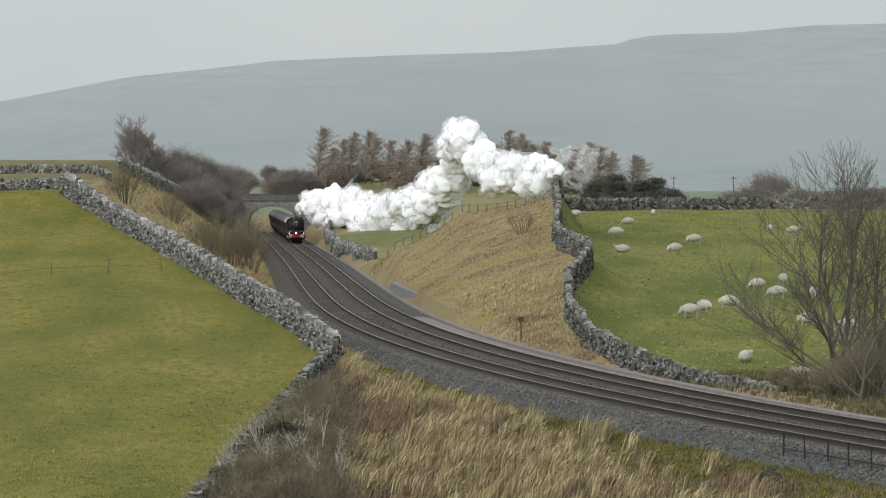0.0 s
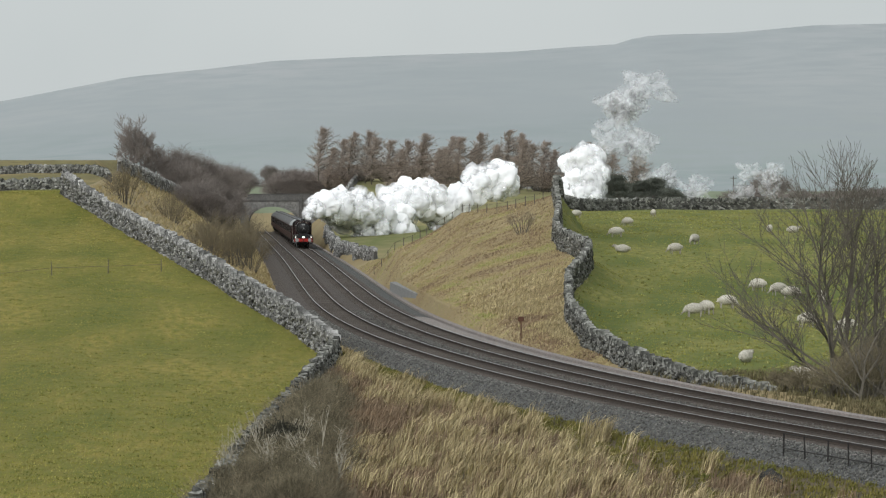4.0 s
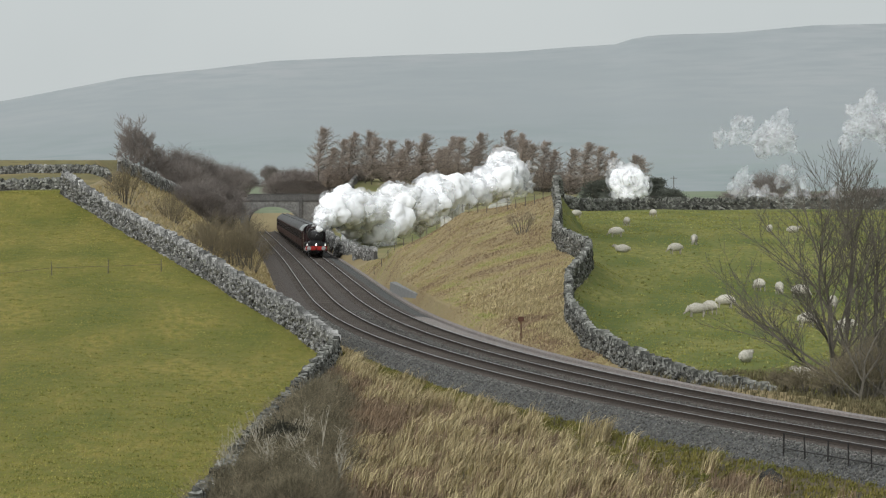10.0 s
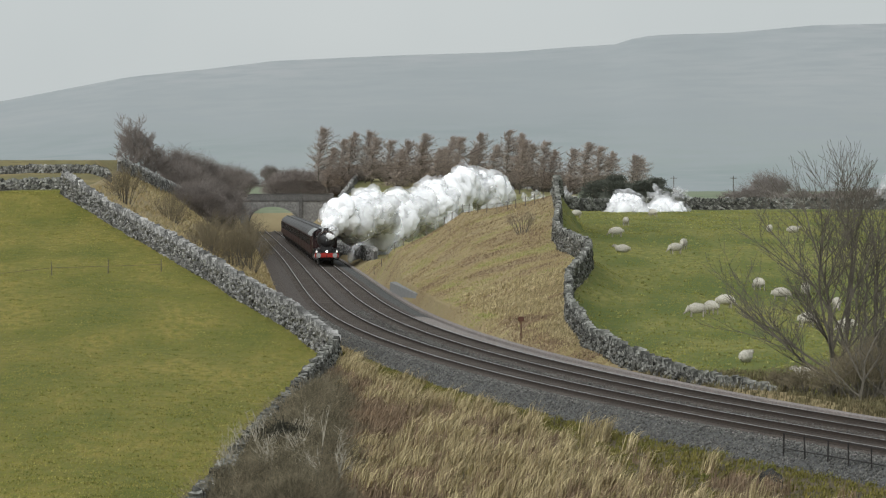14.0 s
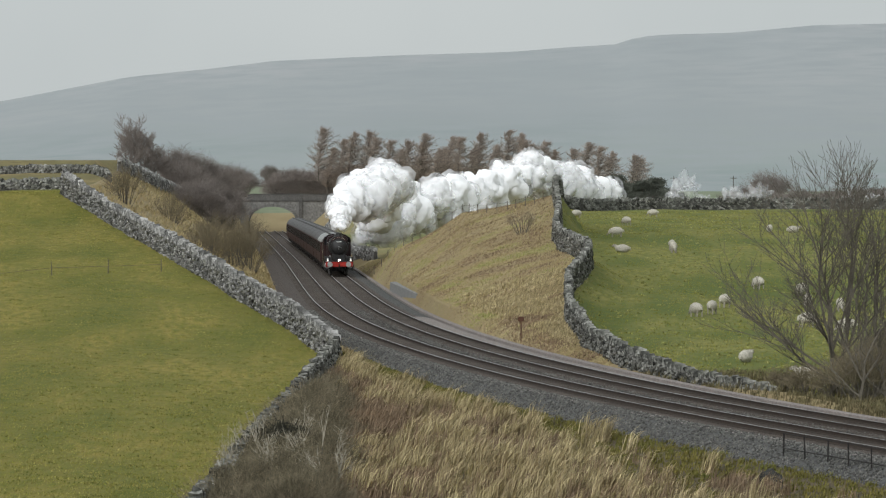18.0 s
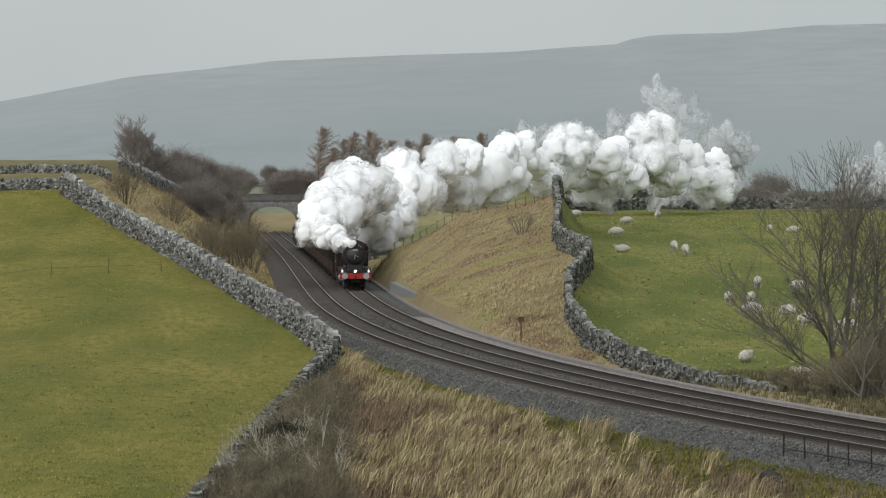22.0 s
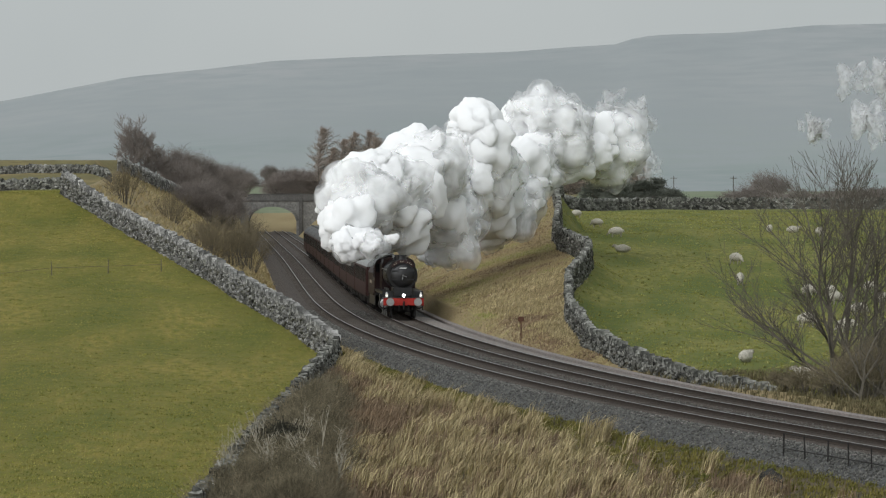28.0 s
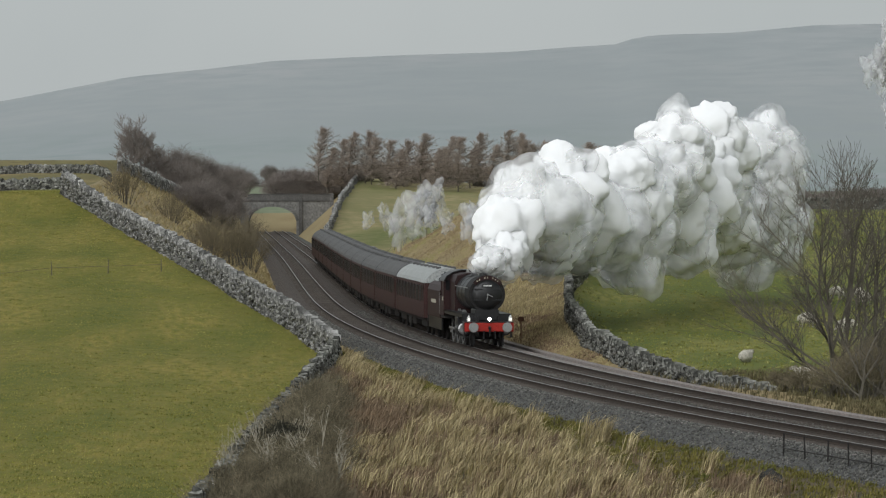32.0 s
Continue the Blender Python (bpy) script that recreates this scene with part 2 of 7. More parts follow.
def made(*shapes):
    """A bmesh from (function, args) pairs."""
    bm = bmesh.new()
    for f, *a in shapes:
        f(bm, *a)
    return bm


def loft(sections, close=True):
    """Vertices and faces through equal rings of points."""
    k = len(sections[0])
    verts = [p for s in sections for p in s]
    faces = []
    for i in range(len(sections) - 1):
        for j in range(k if close else k - 1):
            a, b = i * k + j, i * k + (j + 1) % k
            faces.append((a, b, b + k, a + k))
    if close:
        faces.append(tuple(range(k))[::-1])
        faces.append(tuple(range((len(sections) - 1) * k, len(sections) * k)))
    return verts, faces


# ---- the line of the railway (metres along the view, metres across) ----
KNOT_Y = np.array([125, 170, 220, 280, 360, 480, 640, 850.0])
KNOT_X = np.array([20.81, 10.39, 2.28, -3.80, -8.43, -13.98, -21.74, -32.17])


def spline_second():
    n, h = len(KNOT_Y), np.diff(KNOT_Y)
    a, b = np.zeros((n, n)), np.zeros(n)
    a[0, 0] = a[-1, -1] = 1
    for i in range(1, n - 1):
        a[i, i - 1], a[i, i], a[i, i + 1] = h[i - 1], 2 * (h[i - 1] + h[i]), h[i]
        b[i] = 6 * ((KNOT_X[i + 1] - KNOT_X[i]) / h[i] - (KNOT_X[i] - KNOT_X[i - 1]) / h[i - 1])
    return np.linalg.solve(a, b)


KNOT_M = spline_second()


def line_x(y):
    """Across place of the line between the two tracks."""
    y = np.asarray(y, dtype=float)
    yc = np.clip(y, KNOT_Y[0], KNOT_Y[-1])
    i = np.clip(np.searchsorted(KNOT_Y, yc) - 1, 0, len(KNOT_Y) - 2)
    h = KNOT_Y[i + 1] - KNOT_Y[i]
    a, b = (KNOT_Y[i + 1] - yc) / h, (yc - KNOT_Y[i]) / h
    x = a * KNOT_X[i] + b * KNOT_X[i + 1] + ((a**3 - a) * KNOT_M[i] + (b**3 - b) * KNOT_M[i + 1]) * h * h / 6
    s0 = (KNOT_X[1] - KNOT_X[0]) / (KNOT_Y[1] - KNOT_Y[0]) - (KNOT_Y[1] - KNOT_Y[0]) / 6 * KNOT_M[1]
    s1 = (KNOT_X[-1] - KNOT_X[-2]) / (KNOT_Y[-1] - KNOT_Y[-2]) + (KNOT_Y[-1] - KNOT_Y[-2]) / 6 * KNOT_M[-2]
    return x + np.where(y < KNOT_Y[0], (y - KNOT_Y[0]) * s0, 0) + np.where(y > KNOT_Y[-1], (y - KNOT_Y[-1]) * s1, 0)


def beside(y, off):
    """Points off metres to the right of the line (as seen going away)."""
    y = np.asarray(y, dtype=float)
    s = (line_x(y + 0.5) - line_x(y - 0.5))
    n = np.sqrt(1 + s * s)
    return line_x(y) + off / n, y - off * s / n


# ---- the lie of the land: break lines of (y, x, z), each crossing the view from near to far ----
LEFT_WALL = [(60, -10, -4), (150, -7.2, -2), (190, -6.2, -1.2), (230, -5.4, -0.6), (245, -8.1, 0.55), (260, -11, 1.5), (290, -16.8, 3.4), (330, -24, 5.5), (350, -29.5, 7.9),
             (400, -31, 8.6), (450, -32.3, 10.0), (530, -32, 7.6), (620, -31.5, 5.0), (720, -35, 5.5), (830, -39, 6), (1000, -50, 9), (1300, -70, 8), (2400, -130, 6)]
RIGHT_WALL = [(60, 38, -0.5), (140, 23.5, -0.5), (170, 16.6, -0.45), (186, 13.2, -0.35), (198, 10.6, -0.3), (215, 8.3, -0.1), (232, 7.2, 0), (250, 7.0, 0.7), (270, 7.5, 1.8), (300, 9.8, 3.3),
              (330, 8.4, 4.2), (350, 9.0, 5.6), (372, 9.2, 7.7), (385, 9.9, 7.7), (420, 11, 6.0), (520, 13, 5.8), (700, 20, 6), (900, 27, 7.2), (1150, 30, 7.4), (1500, 45, 4), (2400, 70, -2)]
RIDGE = [(60, 35, -0.3), (150, 19.5, -0.2), (215, 7.3, 0.0), (232, 6.5, 0.1), (250, 5.6, 0.6), (300, 3.4, 1.6), (345, 2.3, 3.1), (390, 1.6, 6.05), (402, 1.7, 5.9), (450, 1, 2.2), (520, 0, 1.3), (600, -2, 1.4), (700, -3, 2.8), (800, -3, 6.6),
         (900, -2, 10.0), (1000, -2, 9.5), (1200, 0, 4), (2400, 0, -2)]
CESS_WALL = [(60, 34.5, -0.2), (150, 19.0, -0.2), (232, 6.0, 0.05), (300, -0.2, 0.7), (360, -3.2, 1.0), (412, -4.3, 2.7), (425, -4.8, 2.4), (450, -6.0, 0.8), (490, -7.9, 0.5), (555, -12.8, 0.5), (660, -17.1, 1.4), (690, -16.7, 3.6), (740, -17, 5.6),
             (800, -17.2, 7), (950, -16.5, 12), (1050, -18, 11), (1300, -25, 6), (2400, -60, -2)]
FIELD_EDGE = [(60, -0.5), (186, -0.35), (215, -0.1), (250, 0.5), (300, 2.2), (330, 3.3), (372, 4.5), (450, 5.0), (560, 5.4), (600, 5.5), (700, 4.5), (900, 6), (1150, 7.6), (1500, 5), (2400, -2)]
FAR_LEFT = [(60, -3), (140, -1.6), (200, 0.4), (285, 3.3), (350, 7.7), (370, 7.7), (400, 7.9), (450, 9.1), (550, 11.5), (700, 12), (1000, 6), (1600, 0), (2400, -2)]
FAR_RIGHT = [(60, -0.5), (140, -0.5), (200, -0.3), (290, 0.2), (318, 1.2), (338, 2.9), (395, 4.2), (520, 5.2), (600, 5.5), (650, 3.5), (900, 5.0), (1200, 7.7), (1500, 6.5), (2400, -2)]


def along(line, y, k):
    a = np.array(line, dtype=float)
    return np.interp(y, a[:, 0], a[:, k])


def land_lines(y):
    y = np.asarray(y, dtype=float)
    xs = [-0.108 * y - 10, along(LEFT_WALL, y, 1), line_x(y) - 4.8, line_x(y) + 4.7, along(CESS_WALL, y, 1), along(RIDGE, y, 1), along(RIGHT_WALL, y, 1), along(RIGHT_WALL, y, 1) + 2.2, 0.108 * y + 12]
    zs = [along(FAR_LEFT, y, 1), along(LEFT_WALL, y, 2), np.interp(y, [60, 200, 230, 300, 880, 1000, 1400, 2400], [-0.8, -0.78, -0.72, -0.66, -0.66, 7.4, 9.3, -2]), np.interp(y, [60, 880, 1000, 1400, 2400], [-0.42, -0.42, 7.4, 9.3, -2]), along(CESS_WALL, y, 2),
          along(RIDGE, y, 2), along(RIGHT_WALL, y, 2), along(FIELD_EDGE, y, 1), along(FAR_RIGHT, y, 1)]
    out = [xs[0]]
    for k in range(1, 9):
        out.append(np.maximum(xs[k], out[-1] + 0.3))
    return out, zs


def ruffle(x, y):
    return 0.05 * np.sin(0.31 * x + 0.08 * y) * np.sin(0.05 * y + 1.0) + 0.025 * np.sin(1.1 * x - 0.13 * y + 2) * np.sin(0.43 * x + 0.09 * y)


def ground(x, y):
    x, y = np.broadcast_arrays(np.asarray(x, dtype=float), np.asarray(y, dtype=float))
    xs, zs = land_lines(y)
    z = np.where(x < xs[0], zs[0], zs[-1])
    for k in range(8):
        f = (x - xs[k]) / (xs[k + 1] - xs[k])
        inside = (f >= 0) & (f <= 1)
        z = np.where(inside, zs[k] + (zs[k + 1] - zs[k]) * np.clip(f, 0, 1), z)
    bed = np.where((x > xs[3]) & (x < xs[6]), 0, np.clip((np.abs(x - line_x(y)) - 4.9) / 3, 0, 1))
    knoll = np.interp(y, [12, 60, 90], [6.6, 1.5, -20]) + np.interp(np.abs(x), [15, 40], [0, -40])
    moor = np.interp(y, [400, 430, 500, 540, 660], [-40, 7.0, 11.35, 11.6, 4.0]) - 4.0 * np.clip(1 - (along(LEFT_WALL, y, 1) - 1.5 - x) / 5, 0, 1) - 40 * (x > along(LEFT_WALL, y, 1) - 1.5)
    return np.maximum(np.maximum(z + bed * ruffle(x, y), moor), knoll)


def gz(x, y):
    return float(ground(x, y))


def build_land():
    ys = np.concatenate([[-900, -300, -100], np.arange(-40, 60, 5.0), np.arange(60, 260, 1.6), np.arange(260, 460, 2.2), np.arange(460, 960, 5), np.arange(960, 2401, 40)])
    steps = (44, 20, 2, 8, 14, 14, 6, 48)
    xs, _ = land_lines(ys)
    cols, kind = [], []
    for k, s in enumerate(steps):
        for j in range(s):
            cols.append(xs[k] + (xs[k + 1] - xs[k]) * j / s)
            kind.append(k)
    cols.append(xs[8])
    kind.append(7)
    for far in (40, 400, 3000):
        cols.append(xs[8] + far)
        cols.insert(0, xs[0] - far)
        kind.append(7)
        kind.insert(0, 0)
    gx = np.stack(cols, 1)
    gy = np.repeat(ys[:, None], gx.shape[1], 1)
    z = ground(gx, gy)
    r, c = gx.shape
    verts = np.stack([gx, gy, z], -1).reshape(-1, 3)
    faces, idx = [], []
    for i in range(r - 1):
        y = ys[i]
        for j in range(c - 1):
            a = i * c + j
            faces.append((a, a + 1, a + 1 + c, a + c))
            k = kind[j]
            if k == 0:
                m = 0 if y < 368 else 3
            elif k == 1 and y < 238:
                m = 5
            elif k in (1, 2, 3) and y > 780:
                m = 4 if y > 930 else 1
            elif k in (1, 2, 3):
                m = 1
            elif k in (4, 5):
                m = 1 if y < 455 else 6
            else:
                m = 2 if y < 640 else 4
            idx.append(m)
    ob = link("ground", verts, faces, [M_FIELD, M_BANK, M_FIELD2, M_MOOR, M_FAR, M_GAP_SOIL, M_LEA], smooth=True, index=idx)
    tagged(ob, "rolling pasture and tawny railway banks", "ground", kind="structure")


build_land()


def build_fells():
    """The long fellside across the valley."""
    rx = np.array([-1300, -900, -600, -392, -340, -277, -207, -150, -40, 60, 110, 158, 168, 188, 258, 328, 392, 600, 900, 1300.0])
    rz = np.array([40, 50, 66, 85, 95, 107, 114, 121, 126, 129, 133, 136, 141, 144, 146, 152.5, 154, 160, 165, 160.0])
    xs, f = np.linspace(-1300, 1300, 180), np.linspace(0, 1, 40)
    verts, faces = [], []
    for t in f:
        for x in xs:
            top = np.interp(x, rx, rz)
            y = 2000 + 2000 * t
            h = -6 + (top + 6) * (0.25 * t + 0.75 * t ** 1.7)
            h += (1 - t) * t * 26 * noise.noise(Vector((x / 260, y / 300, 0.3)))
            verts.append((x * (0.55 + 0.45 * t), y, h))
    verts += [(x, 4250, np.interp(x, rx, rz) + 4) for x in xs]
    verts += [(x, 4900, -60) for x in xs]
    n = len(xs)
    for i in range(len(f) + 1):
        for j in range(n - 1):
            a = i * n + j
            faces.append((a, a + 1, a + 1 + n, a + n))
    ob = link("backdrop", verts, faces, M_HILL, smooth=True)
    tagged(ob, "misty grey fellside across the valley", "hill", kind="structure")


build_fells()

# ---- railway ----


def ribbon(ys, profile):
    """A strip along the line from a cross section of (offset, height)."""
    secs = []
    for o, z in profile:
        x, y = beside(ys, o)
        secs.append(np.stack([x, y, np.full_like(x, z)], -1))
    g = np.stack(secs, 1)
    r, c, _ = g.shape
    faces = [(i * c + j, i * c + j + 1, (i + 1) * c + j + 1, (i + 1) * c + j) for i in range(r - 1) for j in range(c - 1)]
    return g.reshape(-1, 3), faces


def build_track():
    ys = np.concatenate([np.arange(-100, 95, 5.0), np.arange(95, 300, 1.0), np.arange(300, 1760, 4.0)])
    prof = [(-5.3, -1.1), (-4.5, -0.64), (-3.75, -0.26), (-3.5, -0.2), (-3.25, -0.2), (-3.0, -0.2), (-2.45, -0.2), (-1.7, -0.2), (-0.95, -0.2), (-0.5, -0.2), (0, -0.24), (0.5, -0.2), (0.95, -0.2), (1.7, -0.2),
            (2.45, -0.2), (2.9, -0.2), (3.3, -0.2), (3.8, -0.22), (4.3, -0.35), (5.0, -0.6)]
    v, f = ribbon(ys, prof)
    for p in v:
        p[2] += 0.035 * noise.noise(Vector((p[0] * 2.1, p[1] * 1.3, 0)))
    c = len(prof) - 1
    pick = [1, 1, 1, 1, 1, 1, 1, 1, 1, 1, 1, 1, 1, 1, 1, 1, 0, 0, 0]
    near = [0, 0, 0, 2, 2, 2, 1, 1, 1, 1, 1, 1, 1, 1, 2, 2, 2, 2, 0]
    ob = link("ballast", v, f, [M_BALLAST, M_BED, M_EDGE], smooth=True, index=[(near if i // c < 240 else pick)[i % c] for i in range(len(f))])
    tagged(ob, "grey stone ballast under two tracks", "ballast", kind="structure")
    sl = [(-1.28, -0.12, -0.23), (1.28, -0.12, -0.23), (1.28, 0.12, -0.23), (-1.28, 0.12, -0.23), (-1.24, -0.10, -0.165), (1.24, -0.10, -0.165), (1.24, 0.10, -0.165), (-1.24, 0.10, -0.165)]
    sf = [(4, 5, 6, 7), (0, 1, 5, 4), (1, 2, 6, 5), (2, 3, 7, 6), (3, 0, 4, 7)]
    shared = None
    for off in (-1.7, 1.7):
        x, y = (float(a) for a in beside(200, off))
        track = tagged(new("railway_track"), "curved main line track of two worn steel rails", "track", "tracks of the main line", kind="structure")
        for side in (-0.75, 0.75):
            o = off + side
            section = [(o - 0.07, -0.16), (o - 0.012, -0.12), (o - 0.012, -0.045), (o - 0.036, -0.03), (o - 0.036, 0.0), (o + 0.036, 0.0), (o + 0.036, -0.03), (o + 0.012, -0.045), (o + 0.012, -0.12), (o + 0.07, -0.16)]
            rv, rf = ribbon(ys, section)
            link("rail", rv, rf, [M_RUST, M_RAIL], track, index=[1 if i % 9 == 4 else 0 for i in range(len(rf))])
        rest, restf = [], []
        yy = 128.0
        count = 0
        while yy < 720:
            s = float(line_x(yy + 0.5) - line_x(yy - 0.5))
            px, py = (float(a) for a in beside(yy, off))
            m = Matrix.Translation((px, py, 0)) @ Matrix.Rotation(-math.atan(s), 4, "Z")
            if count < 150:
                if shared is None:
                    o = link("sleeper", sl, sf, M_SLEEPER, track)
                    shared = o.data
                else:
                    o = new("sleeper", shared)
                    o.parent = track
                o.matrix_basis = m
            else:
                b = len(rest)
                rest += [m @ Vector(p) for p in sl]
                restf += [tuple(b + i for i in q) for q in sf]
            count += 1
            yy += 0.65 / math.sqrt(1 + s * s)
        tagged(link("distant_sleepers", rest, restf, M_SLEEPER, track), kind="stuff")


build_track()

# ---- drystone walls ----
BLOCK_F = [(3, 2, 1, 0), (4, 5, 6, 7), (0, 1, 5, 4), (1, 2, 6, 5), (2, 3, 7, 6), (3, 0, 4, 7)]


def block(rng, sx, sy, sz, j=0.16):
    """A rough stone: eight jittered corners."""
    return [Vector((x * sx / 2 * (1 + rng.uniform(-j, j)), y * sy / 2 * (1 + rng.uniform(-j, j)), z * sz / 2 * (1 + rng.uniform(-j, j))))
            for z in (-1, 1) for x, y in ((-1, -1), (1, -1), (1, 1), (-1, 1))]


def dry_wall(label, path, height=1.3, thick=0.5, stone=0.42, course=0.13, copings=0, cap=0.31, seed=1, sink=0.15, material=None, slab=(0.07, 0.17)):
    """A drystone wall along points (x, y): courses of rough stones, upright copings on top; the first copings are parts of their own."""
    rng = random.Random(seed)
    material = material or M_STONE
    tall = height if callable(height) else (lambda y: height)
    wall = tagged(new("drystone_wall"), label, "wall", "drystone walls", kind="structure")
    pts = [Vector((x, y)) for x, y in path]
    verts, faces, cap_v, cap_f, cores, left = [], [], [], [], [], copings
    kinds = []
    core_v, core_f = [], []
    for a, b in zip(pts, pts[1:]):
        d = b - a
        length = d.length
        ang = math.atan2(d.y, d.x)
        n = max(1, int(length / 2.0))
        for i in range(n):
            p0, p1 = a + d * (i / n), a + d * ((i + 1) / n)
            side = Vector((-d.y, d.x)) / length * thick * 0.36
            base = len(core_v)
            for p in (p0, p1):
                g = gz(p.x, p.y)
                for s in (-1, 1):
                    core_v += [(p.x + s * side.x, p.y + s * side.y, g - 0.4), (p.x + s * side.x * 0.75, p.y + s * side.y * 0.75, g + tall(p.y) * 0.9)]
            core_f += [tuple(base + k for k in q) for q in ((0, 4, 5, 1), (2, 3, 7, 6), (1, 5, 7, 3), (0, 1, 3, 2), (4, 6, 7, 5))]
        courses = int(max(tall(a.y), tall(b.y)) / course)
        for c in range(courses):
            t = rng.uniform(0, stone)
            z = c * course + course / 2 - sink
            taper = 1 - 0.25 * c / courses
            while t < length:
                w = stone * rng.uniform(0.55, 1.5)
                p = a + d * min(1, (t + w / 2) / length)
                m = Matrix.Translation((p.x, p.y, gz(p.x, p.y) + z + rng.uniform(-0.02, 0.02))) @ Matrix.Rotation(ang + rng.uniform(-0.16, 0.16), 4, "Z") @ Matrix.Rotation(rng.uniform(-0.2, 0.65), 4, "Y")
                if z + sink + course * 0.4 < tall(p.y):
                    k = len(verts)
                    verts += [m @ q for q in block(rng, w * 0.84, thick * taper * rng.uniform(0.75, 1.3), course * rng.uniform(0.5, 1.15), 0.3)]
                    faces += [tuple(k + i for i in q) for q in BLOCK_F]
                t += w
        t = 0.0
        while t < length:
            w = rng.uniform(*slab)
            p = a + d * min(1, (t + w / 2) / length)
            h = cap * rng.uniform(0.6, 1.9)
            m = Matrix.Translation((p.x, p.y, gz(p.x, p.y) + int(tall(p.y) / course) * course - sink + h / 2 - 0.02)) @ Matrix.Rotation(ang + rng.uniform(-0.4, 0.4), 4, "Z") @ Matrix.Rotation(rng.uniform(0.25, 0.95), 4, "Y") @ Matrix.Rotation(rng.uniform(-0.25, 0.25), 4, "X")
            if left > 0:
                left -= 1
                if len(kinds) < 10:
                    o = link("coping_stone", block(rng, w, thick * rng.uniform(0.55, 0.85), h, 0.3), BLOCK_F, material, wall)
                    kinds.append(o.data)
                else:
                    o = new("coping_stone", rng.choice(kinds))
                    o.parent = wall
                o.matrix_basis = m
            else:
                k = len(cap_v)
                cap_v += [m @ q for q in block(rng, w, thick * rng.uniform(0.55, 0.85), h, 0.3)]
                cap_f += [tuple(k + i for i in q) for q in BLOCK_F]
            t += w * rng.uniform(1.0, 1.4)
    # Dark inner sheet stands in for shade in the gaps between stones.
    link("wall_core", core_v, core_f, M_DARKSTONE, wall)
    tagged(link("wall_stones", verts, faces, material, wall), kind="stuff")
    if cap_v:
        tagged(link("coping_row", cap_v, cap_f, material, wall), kind="stuff")
    return wall


def bent(points, wobble=0.25, step=6.0, seed=3):
    """A polyline with short steps and a slight wander."""
    rng = random.Random(seed)
    out = [points[0]]
    for a, b in zip(points, points[1:]):
        n = max(1, int(math.dist(a, b) / step))
        for i in range(1, n + 1):
            f = i / n
            w = wobble if i < n else 0
            out.append((a[0] + (b[0] - a[0]) * f + rng.uniform(-w, w), a[1] + (b[1] - a[1]) * f + rng.uniform(-w, w)))
    return out


CORNER = (-5.4, 229)
dry_wall("long grey drystone wall with upright copings between pasture and cutting", bent([CORNER, (-8.1, 245), (-11, 260), (-16.8, 290), (-24, 330), (-29.3, 349)], 0.15), lambda y: 1.42 + 0.3 * max(0.0, min(1.0, (y - 335) / 14)), copings=300, seed=11)
dry_wall("low mossy drystone wall running down beside the tufted bank", bent([CORNER, (-5.8, 210), (-6.2, 190), (-6.8, 168), (-7.2, 148), (-8, 120)], 0.1), 0.95, seed=12, material=M_SHADED_MOSSTONE)
dry_wall("tall lichened drystone wall zigzagging up the mound", bent([(13.6, 185), (10.7, 198), (8.6, 213), (7.4, 230), (7.0, 250), (7.5, 271), (9.6, 296), (9.7, 302), (8.4, 322), (8.3, 335), (9.0, 350), (9.2, 372), (9.9, 386), (11, 418)], 0.12), lambda y: float(np.interp(y, [184, 190, 200, 215, 235], [0.1, 0.3, 0.6, 0.95, 1.3])), copings=300, seed=13, material=M_SHADED_MOSSTONE, cap=0.25, thick=0.42, slab=(0.08, 0.17))
dry_wall("dark drystone wall closing the sheep field", bent([(12, 560), (25, 580), (42, 590), (58, 592), (75, 600)], 0.4), 1.25, stone=0.5, course=0.25, seed=14, material=M_SHADED_MOSSTONE)
dry_wall("drystone wall along the top of the pasture", bent([(-30.6, 366), (-34, 370), (-40, 374), (-52, 376)], 0.2), 0.8, stone=0.4, course=0.16, seed=15, cap=0.22, material=M_SHADED_MOSSTONE)
dry_wall("far drystone wall across the brown field", bent([(-31, 420), (-34, 440), (-44, 455), (-62, 470)], 0.3), 0.75, stone=0.45, course=0.18, seed=16, cap=0.18, material=M_SHADED_MOSSTONE)
dry_wall("drystone wall running down to the bridge", bent([(-32.2, 450), (-32.0, 500), (-31.6, 560), (-31.6, 625)], 0.2), 1.3, stone=0.45, course=0.22, seed=17)
dry_wall("tumbled drystone boundary wall beside the line", bent([(-7.2, 484), (-7.9, 490), (-12.8, 555), (-15.2, 610), (-17.2, 660), (-16.7, 692), (-17, 742), (-17.2, 806), (-16.6, 950)], 0.4), 1.1, stone=0.5, course=0.25, seed=18)

# ---- bridge over the line ----


